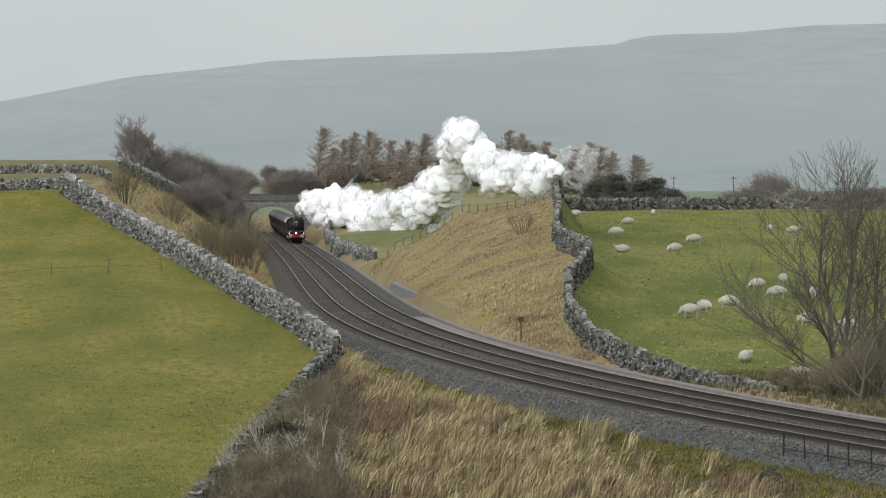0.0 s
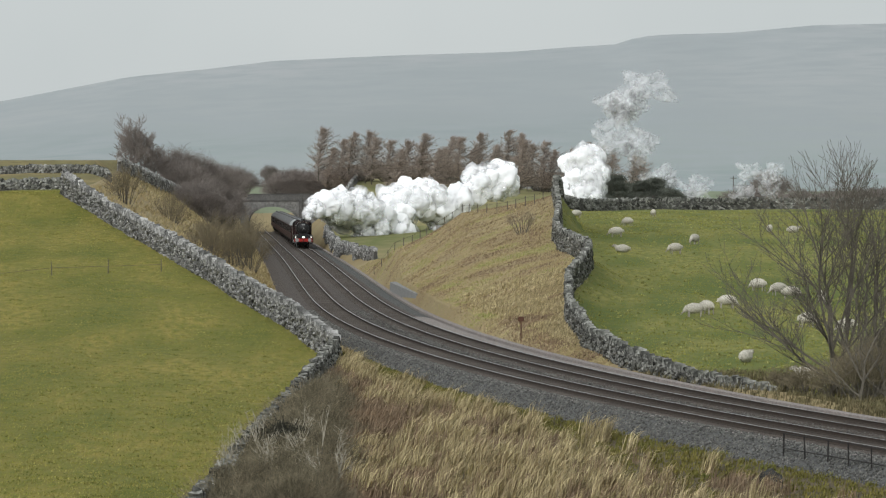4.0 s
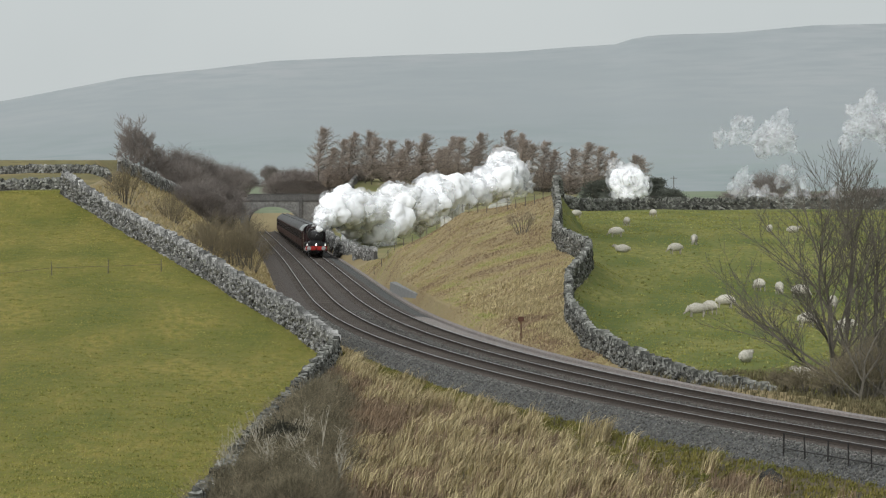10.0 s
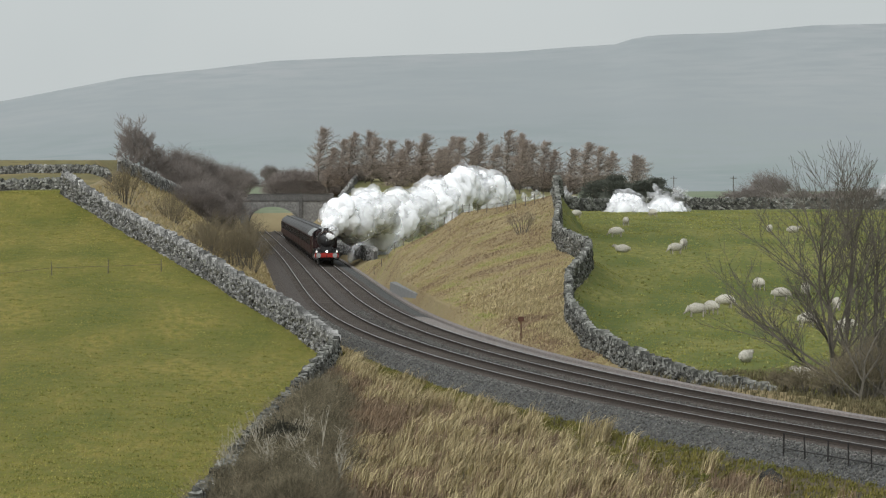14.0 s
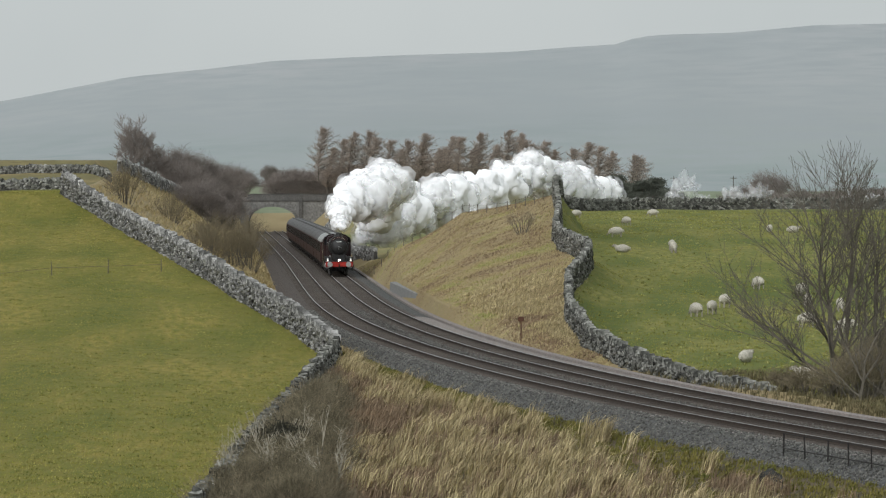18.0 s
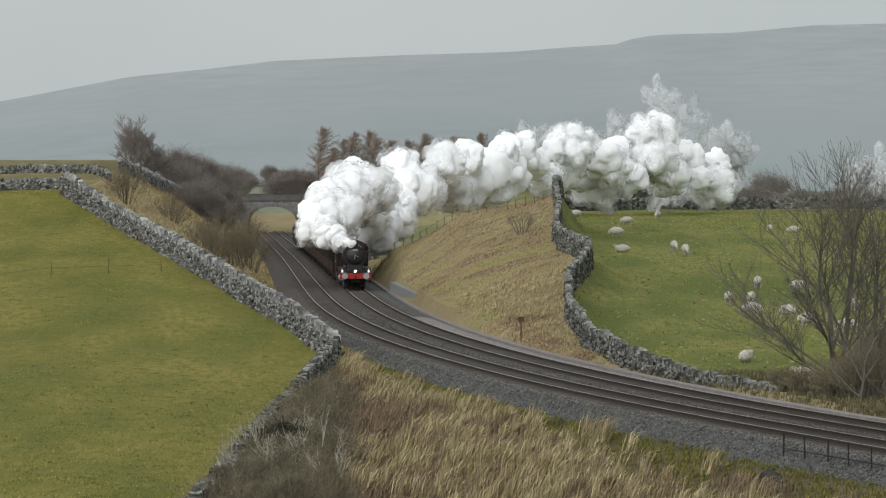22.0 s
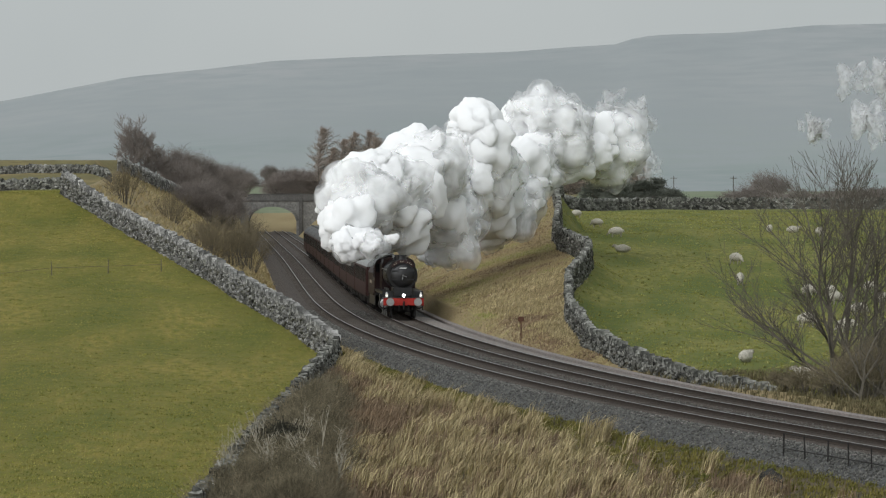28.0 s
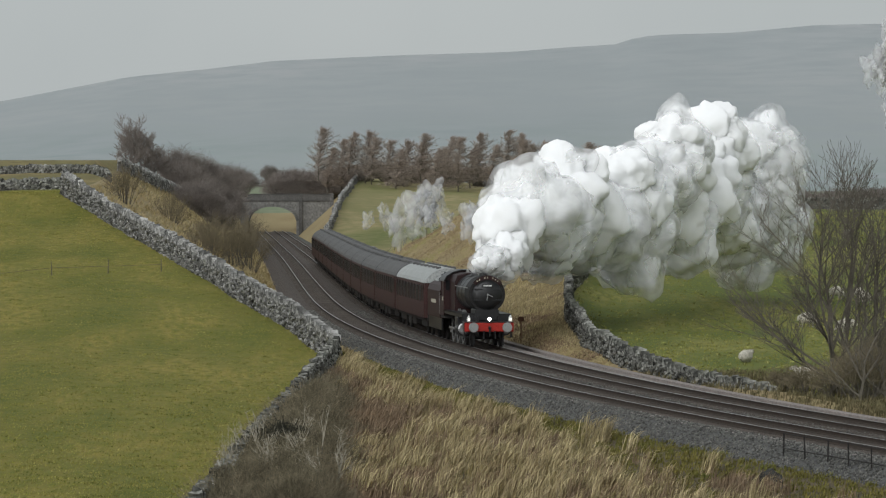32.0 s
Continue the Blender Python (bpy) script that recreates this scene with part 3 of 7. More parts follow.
def build_bridge():
    by = 832.0
    cx, _ = (float(v) for v in beside(by, 0))
    bridge = tagged(new("stone_bridge"), "dark stone arch bridge with parapets over the line", "bridge")
    span, spring, crown, top = 4.4, 2.2, 4.9, 5.9
    x0, x1 = cx - 11.2, cx + 11.0
    near, far = by - 3.2, by + 3.2
    arch = [(cx - span + 2 * span * i / 24, spring + (crown - spring) * math.sqrt(max(0, 1 - (2 * i / 24 - 1) ** 2))) for i in range(25)]
    outline = [(x0, top), (x0, -0.6), (cx - span, -0.6)] + arch + [(cx + span, -0.6), (x1, -0.6), (x1, top)]
    v = [(x, near, z) for x, z in outline] + [(x, far, z) for x, z in outline]
    n = len(outline)
    f = [(i, (i + 1) % n, n + (i + 1) % n, n + i) for i in range(n)]
    for b in (0, n):
        f.append((b + 0, b + 1, b + 2, b + 3))
        f.append((b + n - 1, b + n - 2, b + n - 3, b + n - 4))
        k = 3
        half = 12
        f += [(b + 0, b + k + i, b + k + i + 1) for i in range(half)] + [(b + n - 1, b + k + i, b + k + i + 1) for i in range(half, 24)]
        f.append((b + 0, b + k + half, b + n - 1))
    link("arch_wall", v, f, M_SPANDREL, bridge)
    rng = random.Random(5)
    for i in range(24):
        (xa, za), (xb, zb) = arch[i], arch[i + 1]
        ang = math.atan2(zb - za, xb - xa)
        o = link("voussoir", block(rng, math.dist((xa, za), (xb, zb)) * 0.96, 0.3, 0.55, 0.05), BLOCK_F, M_SPANDREL, bridge)
        o.matrix_basis = Matrix.Translation(((xa + xb) / 2 - 0.25 * math.sin(ang), near - 0.02, (za + zb) / 2 + 0.25 * math.cos(ang))) @ Matrix.Rotation(-ang, 4, "Y")
    for y in (near, far):
        part("string_course", made((box, x0 - 0.1, x1 + 0.1, y - 0.2, y + 0.2, top, top + 0.25, 0.03)), M_DARKSTONE, bridge)
        part("parapet", made((box, x0, x1, y - 0.18, y + 0.18, top + 0.25, top + 1.15, 0.02)), M_DARKSTONE, bridge)
        part("parapet_coping", made((box, x0 - 0.05, x1 + 0.05, y - 0.26, y + 0.26, top + 1.15, top + 1.35, 0.05)), M_DARKSTONE, bridge)
    for x in (cx + 5.2, x1 - 0.1):
        part("pilaster", made((box, x - 0.35, x + 0.35, near - 0.3, near + 0.1, -0.6, top + 1.4, 0.04)), M_DARKSTONE, bridge)


build_bridge()

# ---- the train ----


def ring(r, x, cy, cz, n=28):
    return [(x, cy + r * math.cos(2 * math.pi * i / n), cz + r * math.sin(2 * math.pi * i / n)) for i in range(n)]


def axle(parent, x, r, spokes, name="wheelset", material=None, gauge=0.75):
    """A pair of spoked wheels on an axle; it turns as one."""
    ax = new(name)
    ax.parent = parent
    ax.matrix_basis = pose(x, 0, r)
    bm = bmesh.new()
    rod(bm, (0, -gauge, 0), (0, gauge, 0), 0.09, n=10)
    for s in (-1, 1):
        rod(bm, (0, s * (gauge - 0.06), 0), (0, s * (gauge + 0.1), 0), 0.14 + 0.05 * r, n=14)
        for k in range(spokes):
            a = 2 * math.pi * k / spokes
            rod(bm, (0, s * gauge, 0), (math.cos(a) * r * 0.9, s * gauge, math.sin(a) * r * 0.9), 0.035, n=5)
    part("spokes", bm, material or M_SOOT, ax)
    for s in (-1, 1):
        secs = []
        for dx, rr in ((-0.07, 0.86), (-0.07, 1.0), (0.07, 1.0), (0.07, 0.86)):
            secs.append([(r * rr * math.cos(2 * math.pi * i / 28), s * gauge + dx, r * rr * math.sin(2 * math.pi * i / 28)) for i in range(28)])
        secs.append(secs[0])
        v, f = loft(secs)
        link("tyre", v, f[:-2], M_STEEL if r > 0.8 else M_UNDER, ax, smooth=False)
    return ax


def build_engine():
    e = tagged(new("steam_locomotive"), "crimson and black steam locomotive with red buffer beam", "locomotive")
    part("buffer_beam", made((box, -0.16, 0, -1.27, 1.27, 0.82, 1.28, 0.015)), M_RED, e, "red buffer beam")
    for s in (-1, 1):
        b = part("buffer", made((rod, (0, s * 0.87, 1.05), (0.32, s * 0.87, 1.05), 0.17, 0.13), (rod, (0.3, s * 0.87, 1.05), (0.5, s * 0.87, 1.05), 0.07)), M_BLACK, e)
        part("buffer_head", made((rod, (0.5, s * 0.87, 1.05), (0.56, s * 0.87, 1.05), 0.26, 0.24, 22)), M_STEEL, b, "scuffed steel buffer head")
        lamp = part("oil_lamp", made((box, 0.0, 0.16, s * 1.08 - 0.09, s * 1.08 + 0.09, 1.32, 1.58, 0.03), (rod, (0.08, s * 1.08, 1.58), (0.08, s * 1.08, 1.68), 0.06, 0.03, 10)), M_WHITE, e, "white oil lamp")
        part("lamp_lens", made((rod, (0.16, s * 1.08, 1.45), (0.18, s * 1.08, 1.45), 0.06, None, 12)), M_DIMLAMP, lamp)
    part("drawhook", made((box, 0, 0.28, -0.05, 0.05, 0.98, 1.1, 0.02), (rod, (0.2, 0, 0.98), (0.22, 0, 0.6), 0.05, None, 8), (rod, (0.05, 0.28, 0.85), (0.12, 0.3, 0.45), 0.04, None, 8), (rod, (0.05, -0.28, 0.85), (0.12, -0.3, 0.45), 0.04, None, 8)), M_SOOT, e)
    h = part("headlamp", made((rod, (-0.05, 0, 1.46), (0.12, 0, 1.46), 0.15, 0.17, 18), (box, -0.1, 0.0, -0.06, 0.06, 1.28, 1.46)), M_BLACK, e, "bright electric headlamp")
    part("lamp_lens", made((rod, (0.12, 0, 1.46), (0.15, 0, 1.46), 0.085, 0.06, 18)), M_LAMP, h)
    v, f = loft([ring(0.93, -0.95, 0, 2.72), ring(0.95, -1.0, 0, 2.72), ring(0.95, -3.0, 0, 2.72)])
    link("smokebox", v, f, M_SOOT, e, "matt black smokebox", smooth=False)
    v, f = loft([ring(0.78, -0.955, 0, 2.72), ring(0.76, -0.9, 0, 2.72), ring(0.5, -0.80, 0, 2.72), ring(0.1, -0.74, 0, 2.72)])
    door = link("smokebox_door", v, f, M_BLACK, e, smooth=True)
    part("door_handle", made((rod, (-0.72, 0, 2.72), (-0.62, 0, 2.72), 0.04, None, 8), (rod, (-0.66, 0, 2.72), (-0.66, 0.26, 2.6), 0.022, None, 6), (rod, (-0.64, 0, 2.72), (-0.64, -0.05, 2.42), 0.022, None, 6)), M_STEEL, door)
    part("hinge_strap", made((box, -0.86, -0.78, -0.7, 0.7, 2.95, 3.02), (box, -0.86, -0.78, -0.7, 0.7, 2.4, 2.47)), M_BLACK, door)
    plate = part("number_plate", made((box, -0.82, -0.76, -0.28, 0.28, 3.1, 3.24, 0.01)), M_BLACK, e)
    part("number_bar", made((box, -0.76, -0.75, -0.22, 0.22, 3.135, 3.205)), M_WHITE, plate)
    arc = []
    for i in range(13):
        a = math.radians(38 + 104 * i / 12)
        arc.append([(-0.80, 0.98 * math.cos(a), 2.72 + 0.98 * math.sin(a)), (-0.80, 0.76 * math.cos(a), 2.72 + 0.76 * math.sin(a)), (-0.84, 0.76 * math.cos(a), 2.72 + 0.76 * math.sin(a)), (-0.84, 0.98 * math.cos(a), 2.72 + 0.98 * math.sin(a))])
    v, f = loft(arc)
    board = link("headboard", v, f, M_CRIMSON, e, "curved headboard with pale lettering bars")
    for i in range(9):
        if i in (3, 6):
            continue
        a = math.radians(52 + 76 * i / 8)
        o = part("letter_bar", made((box, -0.005, 0.005, -0.022, 0.022, -0.04, 0.04)), M_CREAM, board)
        o.matrix_basis = Matrix.Translation((-0.793, 0.87 * math.cos(a), 2.72 + 0.87 * math.sin(a))) @ Matrix.Rotation(a - math.pi / 2, 4, "X")
    v, f = loft([ring(0.86, -3.0, 0, 2.74), ring(0.87, -3.5, 0, 2.74), ring(0.94, -7.0, 0, 2.72)])
    boiler = link("boiler", v, f, M_BLACK, e, "dark glossy tapered boiler", smooth=False)
    for x, r in ((-3.5, 0.885), (-4.8, 0.91), (-6.0, 0.935), (-6.95, 0.955)):
        v, f = loft([ring(r, x - 0.04, 0, 2.73), ring(r, x + 0.04, 0, 2.73)])
        link("boiler_band", v, f, M_BLACK, boiler)
    fb = [(-1.0, 1.5), (-1.0, 3.25), (-0.86, 3.6), (-0.4, 3.72), (0.4, 3.72), (0.86, 3.6), (1.0, 3.25), (1.0, 1.5)]
    v, f = loft([[(x, y, z - (0.05 if x > -7.1 else 0)) for y, z in fb] for x in (-7.0, -7.1, -9.4)])
    link("firebox", v, f, M_CRIMSON, e)
    chim = [[(-1.95 + r * math.cos(2 * math.pi * i / 20), r * math.sin(2 * math.pi * i / 20), z) for i in range(20)] for r, z in ((0.42, 3.55), (0.34, 3.66), (0.29, 3.75), (0.28, 3.9), (0.33, 3.93), (0.33, 3.98), (0.24, 3.98), (0.22, 3.8))]
    v, f = loft(chim)
    link("chimney", v, f, M_BLACK, e, smooth=False)
    dome = [[(-5.3 + r * math.cos(2 * math.pi * i / 20), 0.85 * r * math.sin(2 * math.pi * i / 20), z) for i in range(20)] for r, z in ((0.55, 3.52), (0.42, 3.64), (0.38, 3.76), (0.28, 3.86), (0.1, 3.9))]
    v, f = loft(dome)
    link("dome", v, f, M_BLACK, e, smooth=True)
    part("safety_valve", made((box, -8.1, -7.9, -0.26, 0.26, 3.68, 3.76), (rod, (-8.0, 0.18, 3.7), (-8.0, 0.18, 3.92), 0.08, 0.07, 10), (rod, (-8.0, -0.18, 3.7), (-8.0, -0.18, 3.92), 0.08, 0.07, 10)), M_STEEL, e)
    plat = bmesh.new()
    for s in (-1, 1):
        box(plat, -9.4, -1.2, s * 1.02 - 0.27, s * 1.02 + 0.27, 1.66, 1.71)
        box(plat, -9.4, -1.2, s * 1.27 - 0.02, s * 1.27 + 0.02, 1.52, 1.71)
    part("running_plate", plat, M_BLACK, e)
    part("front_platform", made((box, -1.3, -0.02, -1.27, 1.27, 1.28, 1.33, 0.01), (box, -1.35, -1.22, -1.27, 1.27, 1.3, 1.71, 0.01), (box, -3.0, -0.9, -0.62, 0.62, 1.33, 1.95, 0.05)), M_BLACK, e)
    for s in (-1, 1):
        c = part("cylinder", made((rod, (-3.35, s * 1.08, 0.86), (-2.2, s * 1.08, 0.90), 0.36, None, 18), (rod, (-3.25, s * 1.02, 1.38), (-2.3, s * 1.02, 1.40), 0.2, None, 14), (box, -3.2, -2.35, s * 1.08 - 0.3, s * 1.08 + 0.3, 0.9, 1.5, 0.03)), M_BLACK, e)
        part("cylinder_cover", made((rod, (-2.2, s * 1.08, 0.90), (-2.14, s * 1.08, 0.90), 0.3, 0.22, 16)), M_STEEL, c)
        part("slide_bar", made((box, -4.7, -3.35, s * 1.1 - 0.06, s * 1.1 + 0.06, 1.02, 1.1), (box, -4.5, -4.1, s * 1.1 - 0.09, s * 1.1 + 0.09, 0.82, 1.03, 0.02)), M_STEEL, e)
        part("handrail", made((rod, (-9.2, s * 0.98, 3.05), (-1.2, s * 0.98, 3.05), 0.022, None, 6)), M_STEEL, e)
        part("guard_iron", made((box, -0.5, -0.42, s * 0.75 - 0.05, s * 0.75 + 0.05, 0.12, 0.85)), M_SOOT, e)
        part("front_steps", made((box, -0.9, -0.6, s * 1.22 - 0.03, s * 1.22 + 0.03, 0.5, 1.28), (box, -0.95, -0.55, s * 1.15 - 0.14, s * 1.15 + 0.14, 0.5, 0.54)), M_BLACK, e)
    part("frame", made((box, -9.6, -0.1, 0.52, 0.57, 0.55, 1.6), (box, -9.6, -0.1, -0.57, -0.52, 0.55, 1.6), (box, -4.0, -1.0, -0.5, 0.5, 0.5, 0.75)), M_SOOT, e)
    roof = [(-1.34, 3.25), (-1.2, 3.52), (-0.85, 3.74), (-0.4, 3.86), (0.4, 3.86), (0.85, 3.74), (1.2, 3.52), (1.34, 3.25)]
    for s in (-1, 1):
        side = part("cab_side", made((box, -10.2, -9.4, s * 1.31 - 0.02, s * 1.31 + 0.02, 1.4, 3.3, 0.01), (box, -11.4, -10.2, s * 1.31 - 0.02, s * 1.31 + 0.02, 1.4, 2.45, 0.01), (box, -10.75, -10.62, s * 1.31 - 0.02, s * 1.31 + 0.02, 2.45, 3.3)), M_CRIMSON, e, "crimson cab side sheet")
        part("cab_number_bar", made((box, -10.05, -9.6, s * 1.335 - 0.003, s * 1.335 + 0.003, 2.2, 2.4)), M_CREAM, side)
    v, f = loft([[(x, y, z) for y, z in roof] + [(x, y * 0.97, z - 0.05) for y, z in reversed(roof)] for x in (-9.25, -11.5)])
    link("cab_roof", v, f, M_BLACK, e)
    v, f = loft([[(x, y, z) for y, z in [(-1.3, 1.6)] + [(a * 0.97, b - 0.03) for a, b in roof] + [(1.3, 1.6)]] for x in (-9.38, -9.44)])
    front = link("cab_front", v, f, M_CRIMSON, e, "crimson cab front sheet")
    for s in (-1, 1):
        part("spectacle_pane", made((box, -9.375, -9.365, s * 1.1 - 0.12, s * 1.1 + 0.12, 2.75, 3.3)), M_WINDOW, front)
    part("cab_floor", made((box, -11.6, -9.3, -1.25, 1.25, 1.25, 1.4)), M_UNDER, e)
    wheels = [axle(e, x, 0.915, 17, "driving_wheelset") for x in (-4.75, -7.0, -9.2)]
    small = [axle(e, x, 0.485, 10, "bogie_wheelset") for x in (-1.45, -3.55)]
    rods = []
    for s in (-1, 1):
        c = part("coupling_rod", made((box, -4.6, 0.15, s * 0.98 - 0.03, s * 0.98 + 0.03, -0.06, 0.06, 0.015)), M_STEEL, e, "polished coupling rod")
        c.matrix_basis = pose(-4.75, 0, 0.915 + 0.3 * s)
        rods.append((c, s))
    return e, wheels, small, rods


def build_tender():
    t = tagged(new("tender"), "crimson six-wheeled tender heaped with coal", "tender")
    sec = [(-1.28, 1.2), (-1.28, 2.65), (-1.15, 2.95), (-0.9, 3.1), (-0.84, 3.02), (0.84, 3.02), (0.9, 3.1), (1.15, 2.95), (1.28, 2.65), (1.28, 1.2)]
    v, f = loft([[(x, y, z) for y, z in sec] for x in (-0.25, -7.0)])
    tank = link("tank", v, f, M_CRIMSON, t)
    for s in (-1, 1):
        part("lettering_bar", made((box, -4.8, -2.4, s * 1.285 - 0.004, s * 1.285 + 0.004, 1.95, 2.15)), M_CREAM, tank)
    bm = bmesh.new()
    rng = random.Random(4)
    for _ in range(90):
        x = rng.uniform(-4.8, -0.6)
        m = Matrix.Translation((x, rng.uniform(-0.75, 0.75), 3.05 + rng.uniform(0, 0.35))) @ Euler((rng.random() * 3, rng.random() * 3, 0)).to_matrix().to_4x4() @ Matrix.Diagonal((0.3, 0.24, 0.2, 1))
        bmesh.ops.create_cube(bm, size=1.2, matrix=m)
    part("coal_heap", bm, M_COAL, t)
    part("tender_frame", made((box, -7.1, -0.1, -1.2, -1.12, 0.55, 1.2), (box, -7.1, -0.1, 1.12, 1.2, 0.55, 1.2), (box, -7.2, -7.05, -1.25, 1.25, 0.85, 1.3)), M_BLACK, t)
    for x in (-1.2, -3.3, -5.5):
        axle(t, x, 0.65, 12)
    for s in (-1, 1):
        part("handrail", made((rod, (-0.2, s * 1.3, 1.4), (-0.2, s * 1.3, 2.6), 0.02, None, 6)), M_STEEL, t)
    return t


def coach_section(x, w=1.39):
    pts = [(-w, 0.98), (-w - 0.02, 1.6), (-w, 2.4), (-w + 0.06, 2.95)]
    return [(x, y, z) for y, z in pts] + [(x, -y, z) for y, z in reversed(pts)]


def build_coach(light):
    body_mat = M_MAROON
    c = tagged(new("railway_coach"), "maroon main line coach with %s roof" % ("pale grey" if light else "grimy dark grey"), "coach", "coaches of the train")
    length = 19.6
    v, f = loft([coach_section(x) for x in (-0.3, -0.3 - length)])
    body = link("body", v, f, body_mat, c)
    arc = [(-1.36, 2.93), (-1.28, 3.12), (-1.05, 3.4), (-0.7, 3.62), (-0.25, 3.74), (0.25, 3.74), (0.7, 3.62), (1.05, 3.4), (1.28, 3.12), (1.36, 2.93)]
    v, f = loft([[(x, y, z) for y, z in arc] for x in (-0.26, -0.34 - length)])
    roof = link("roof", v, f, M_ROOF if light else M_ROOF_DARK, c, smooth=False)
    for k in range(7):
        x = -2.0 - k * 2.6
        part("roof_vent", made((box, x - 0.16, x + 0.16, 0.28, 0.55, 3.68, 3.82, 0.03)), M_ROOF_DARK, roof)
        part("roof_vent", made((box, x - 0.16, x + 0.16, -0.55, -0.28, 3.68, 3.82, 0.03)), M_ROOF_DARK, roof)
    n = 8
    for k in range(n):
        x = -2.7 - k * (length - 4.6) / (n - 1)
        for s in (-1, 1):
            w = part("window", made((box, x - 0.62, x + 0.62, s * 1.395 - 0.012, s * 1.395 + 0.012, 1.9, 2.75, 0.02)), M_WINDOW, body)
            part("window_frame", made((box, x - 0.66, x - 0.62, s * 1.4 - 0.016, s * 1.4 + 0.016, 1.86, 2.79), (box, x + 0.62, x + 0.66, s * 1.4 - 0.016, s * 1.4 + 0.016, 1.86, 2.79), (box, x - 0.62, x + 0.62, s * 1.4 - 0.016, s * 1.4 + 0.016, 2.45, 2.48)), M_UNDER, w)
    for x in (-1.0, -length + 0.4):
        for s in (-1, 1):
            d = part("door", made((box, x - 0.36, x + 0.36, s * 1.4 - 0.012, s * 1.4 + 0.012, 1.05, 2.85, 0.01)), body_mat, body)
            part("door_window", made((box, x - 0.24, x + 0.24, s * 1.405 - 0.014, s * 1.405 + 0.014, 1.95, 2.7)), M_WINDOW, d)
    for x in (-0.02, -length - 0.58):
        part("gangway", made((box, x - 0.28, x + 0.28, -0.5, 0.5, 1.0, 3.2, 0.03)), M_UNDER, c)
    part("underframe", made((box, -length - 0.3, -0.3, -1.2, 1.2, 0.78, 0.98), (box, -13, -11.3, -1.2, -0.4, 0.35, 0.8, 0.04), (box, -9.5, -7.5, 0.4, 1.2, 0.35, 0.8, 0.04), (box, -10.5, -8.6, -1.15, -0.6, 0.4, 0.8, 0.04)), M_UNDER, c)
    for bx in (-3.0, -length + 2.4):
        part("bogie", made((box, bx - 1.9, bx + 1.9, -1.12, -1.0, 0.45, 0.8, 0.05), (box, bx - 1.9, bx + 1.9, 1.0, 1.12, 0.45, 0.8, 0.05), (box, bx - 0.3, bx + 0.3, -1.1, 1.1, 0.4, 0.7, 0.05)), M_UNDER, c)
        for o in (-1.3, 1.3):
            bm = bmesh.new()
            rod(bm, (bx + o, -0.72, 0.46), (bx + o, 0.72, 0.46), 0.08, n=8)
            for s in (-1, 1):
                rod(bm, (bx + o, s * 0.68, 0.46), (bx + o, s * 0.82, 0.46), 0.46, n=20)
            part("wheelset", bm, M_UNDER, c)
    for s in (-1, 1):
        part("buffer", made((rod, (-0.3, s * 0.87, 1.05), (0.0, s * 0.87, 1.05), 0.12, 0.2, 12)), M_UNDER, c)
    return c


engine, drivers, leaders, side_rods = build_engine()
tender = build_tender()
coaches = [build_coach(True), build_coach(False)]
for _ in range(10):
    coaches.append(copy_thing(coaches[1], Matrix.Identity(4)))

# where the engine's front is, in metres along the far track
WAY_Y = np.arange(150.0, 1400.0, 0.5)
WAY_X, WAY_YY = beside(WAY_Y, 1.7)
WAY_S = np.concatenate([[0], np.cumsum(np.hypot(np.diff(WAY_X), np.diff(WAY_YY)))])


def on_way(s):
    return np.interp(s, WAY_S, WAY_X), np.interp(s, WAY_S, WAY_YY)


def front_s(t):
    """Distance of the buffer beam from the near end of the way, at t seconds."""
    y = np.interp(t, [0, 6, 12, 17, 21, 25, 28, 30, 32], FRONT_Y)
    return np.interp(y, WAY_YY, WAY_S)


FRONT_Y = [681.7, 597.5, 512.5, 440.0, 383.0, 326.8, 285.0, 259.0, 233.0]


def riding(s, pivot0, pivot1):
    """The pose of a vehicle whose front is at s and whose bogies stand pivot0 and pivot1 behind it."""
    x0, y0 = on_way(s + pivot0)
    x1, y1 = on_way(s + pivot1)
    a = math.atan2(y0 - y1, x0 - x1)
    f = (pivot0) / (pivot1 - pivot0)
    return Matrix.Translation((x0 + (x0 - x1) * f, y0 + (y0 - y1) * f, 0)) @ Matrix.Rotation(a, 4, "Z")


# ---- steam ----
PLUME_T, PLUME = [], []


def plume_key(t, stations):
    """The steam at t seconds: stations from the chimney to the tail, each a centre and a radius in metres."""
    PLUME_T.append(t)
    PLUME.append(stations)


def plume_at(stations, u):
    """Where a puff u of the way along lies; where the plume is torn it stays with the nearer part."""
    k = u * (len(stations) - 1)
    i = min(int(k), len(stations) - 2)
    a, b, f = np.array(stations[i]), np.array(stations[i + 1]), k - i
    if math.dist(a[::2], b[::2]) > 1.9 * (a[3] + b[3]):
        f = 0.0 if f < 0.5 else 1.0
    return a * (1 - f) + b * f


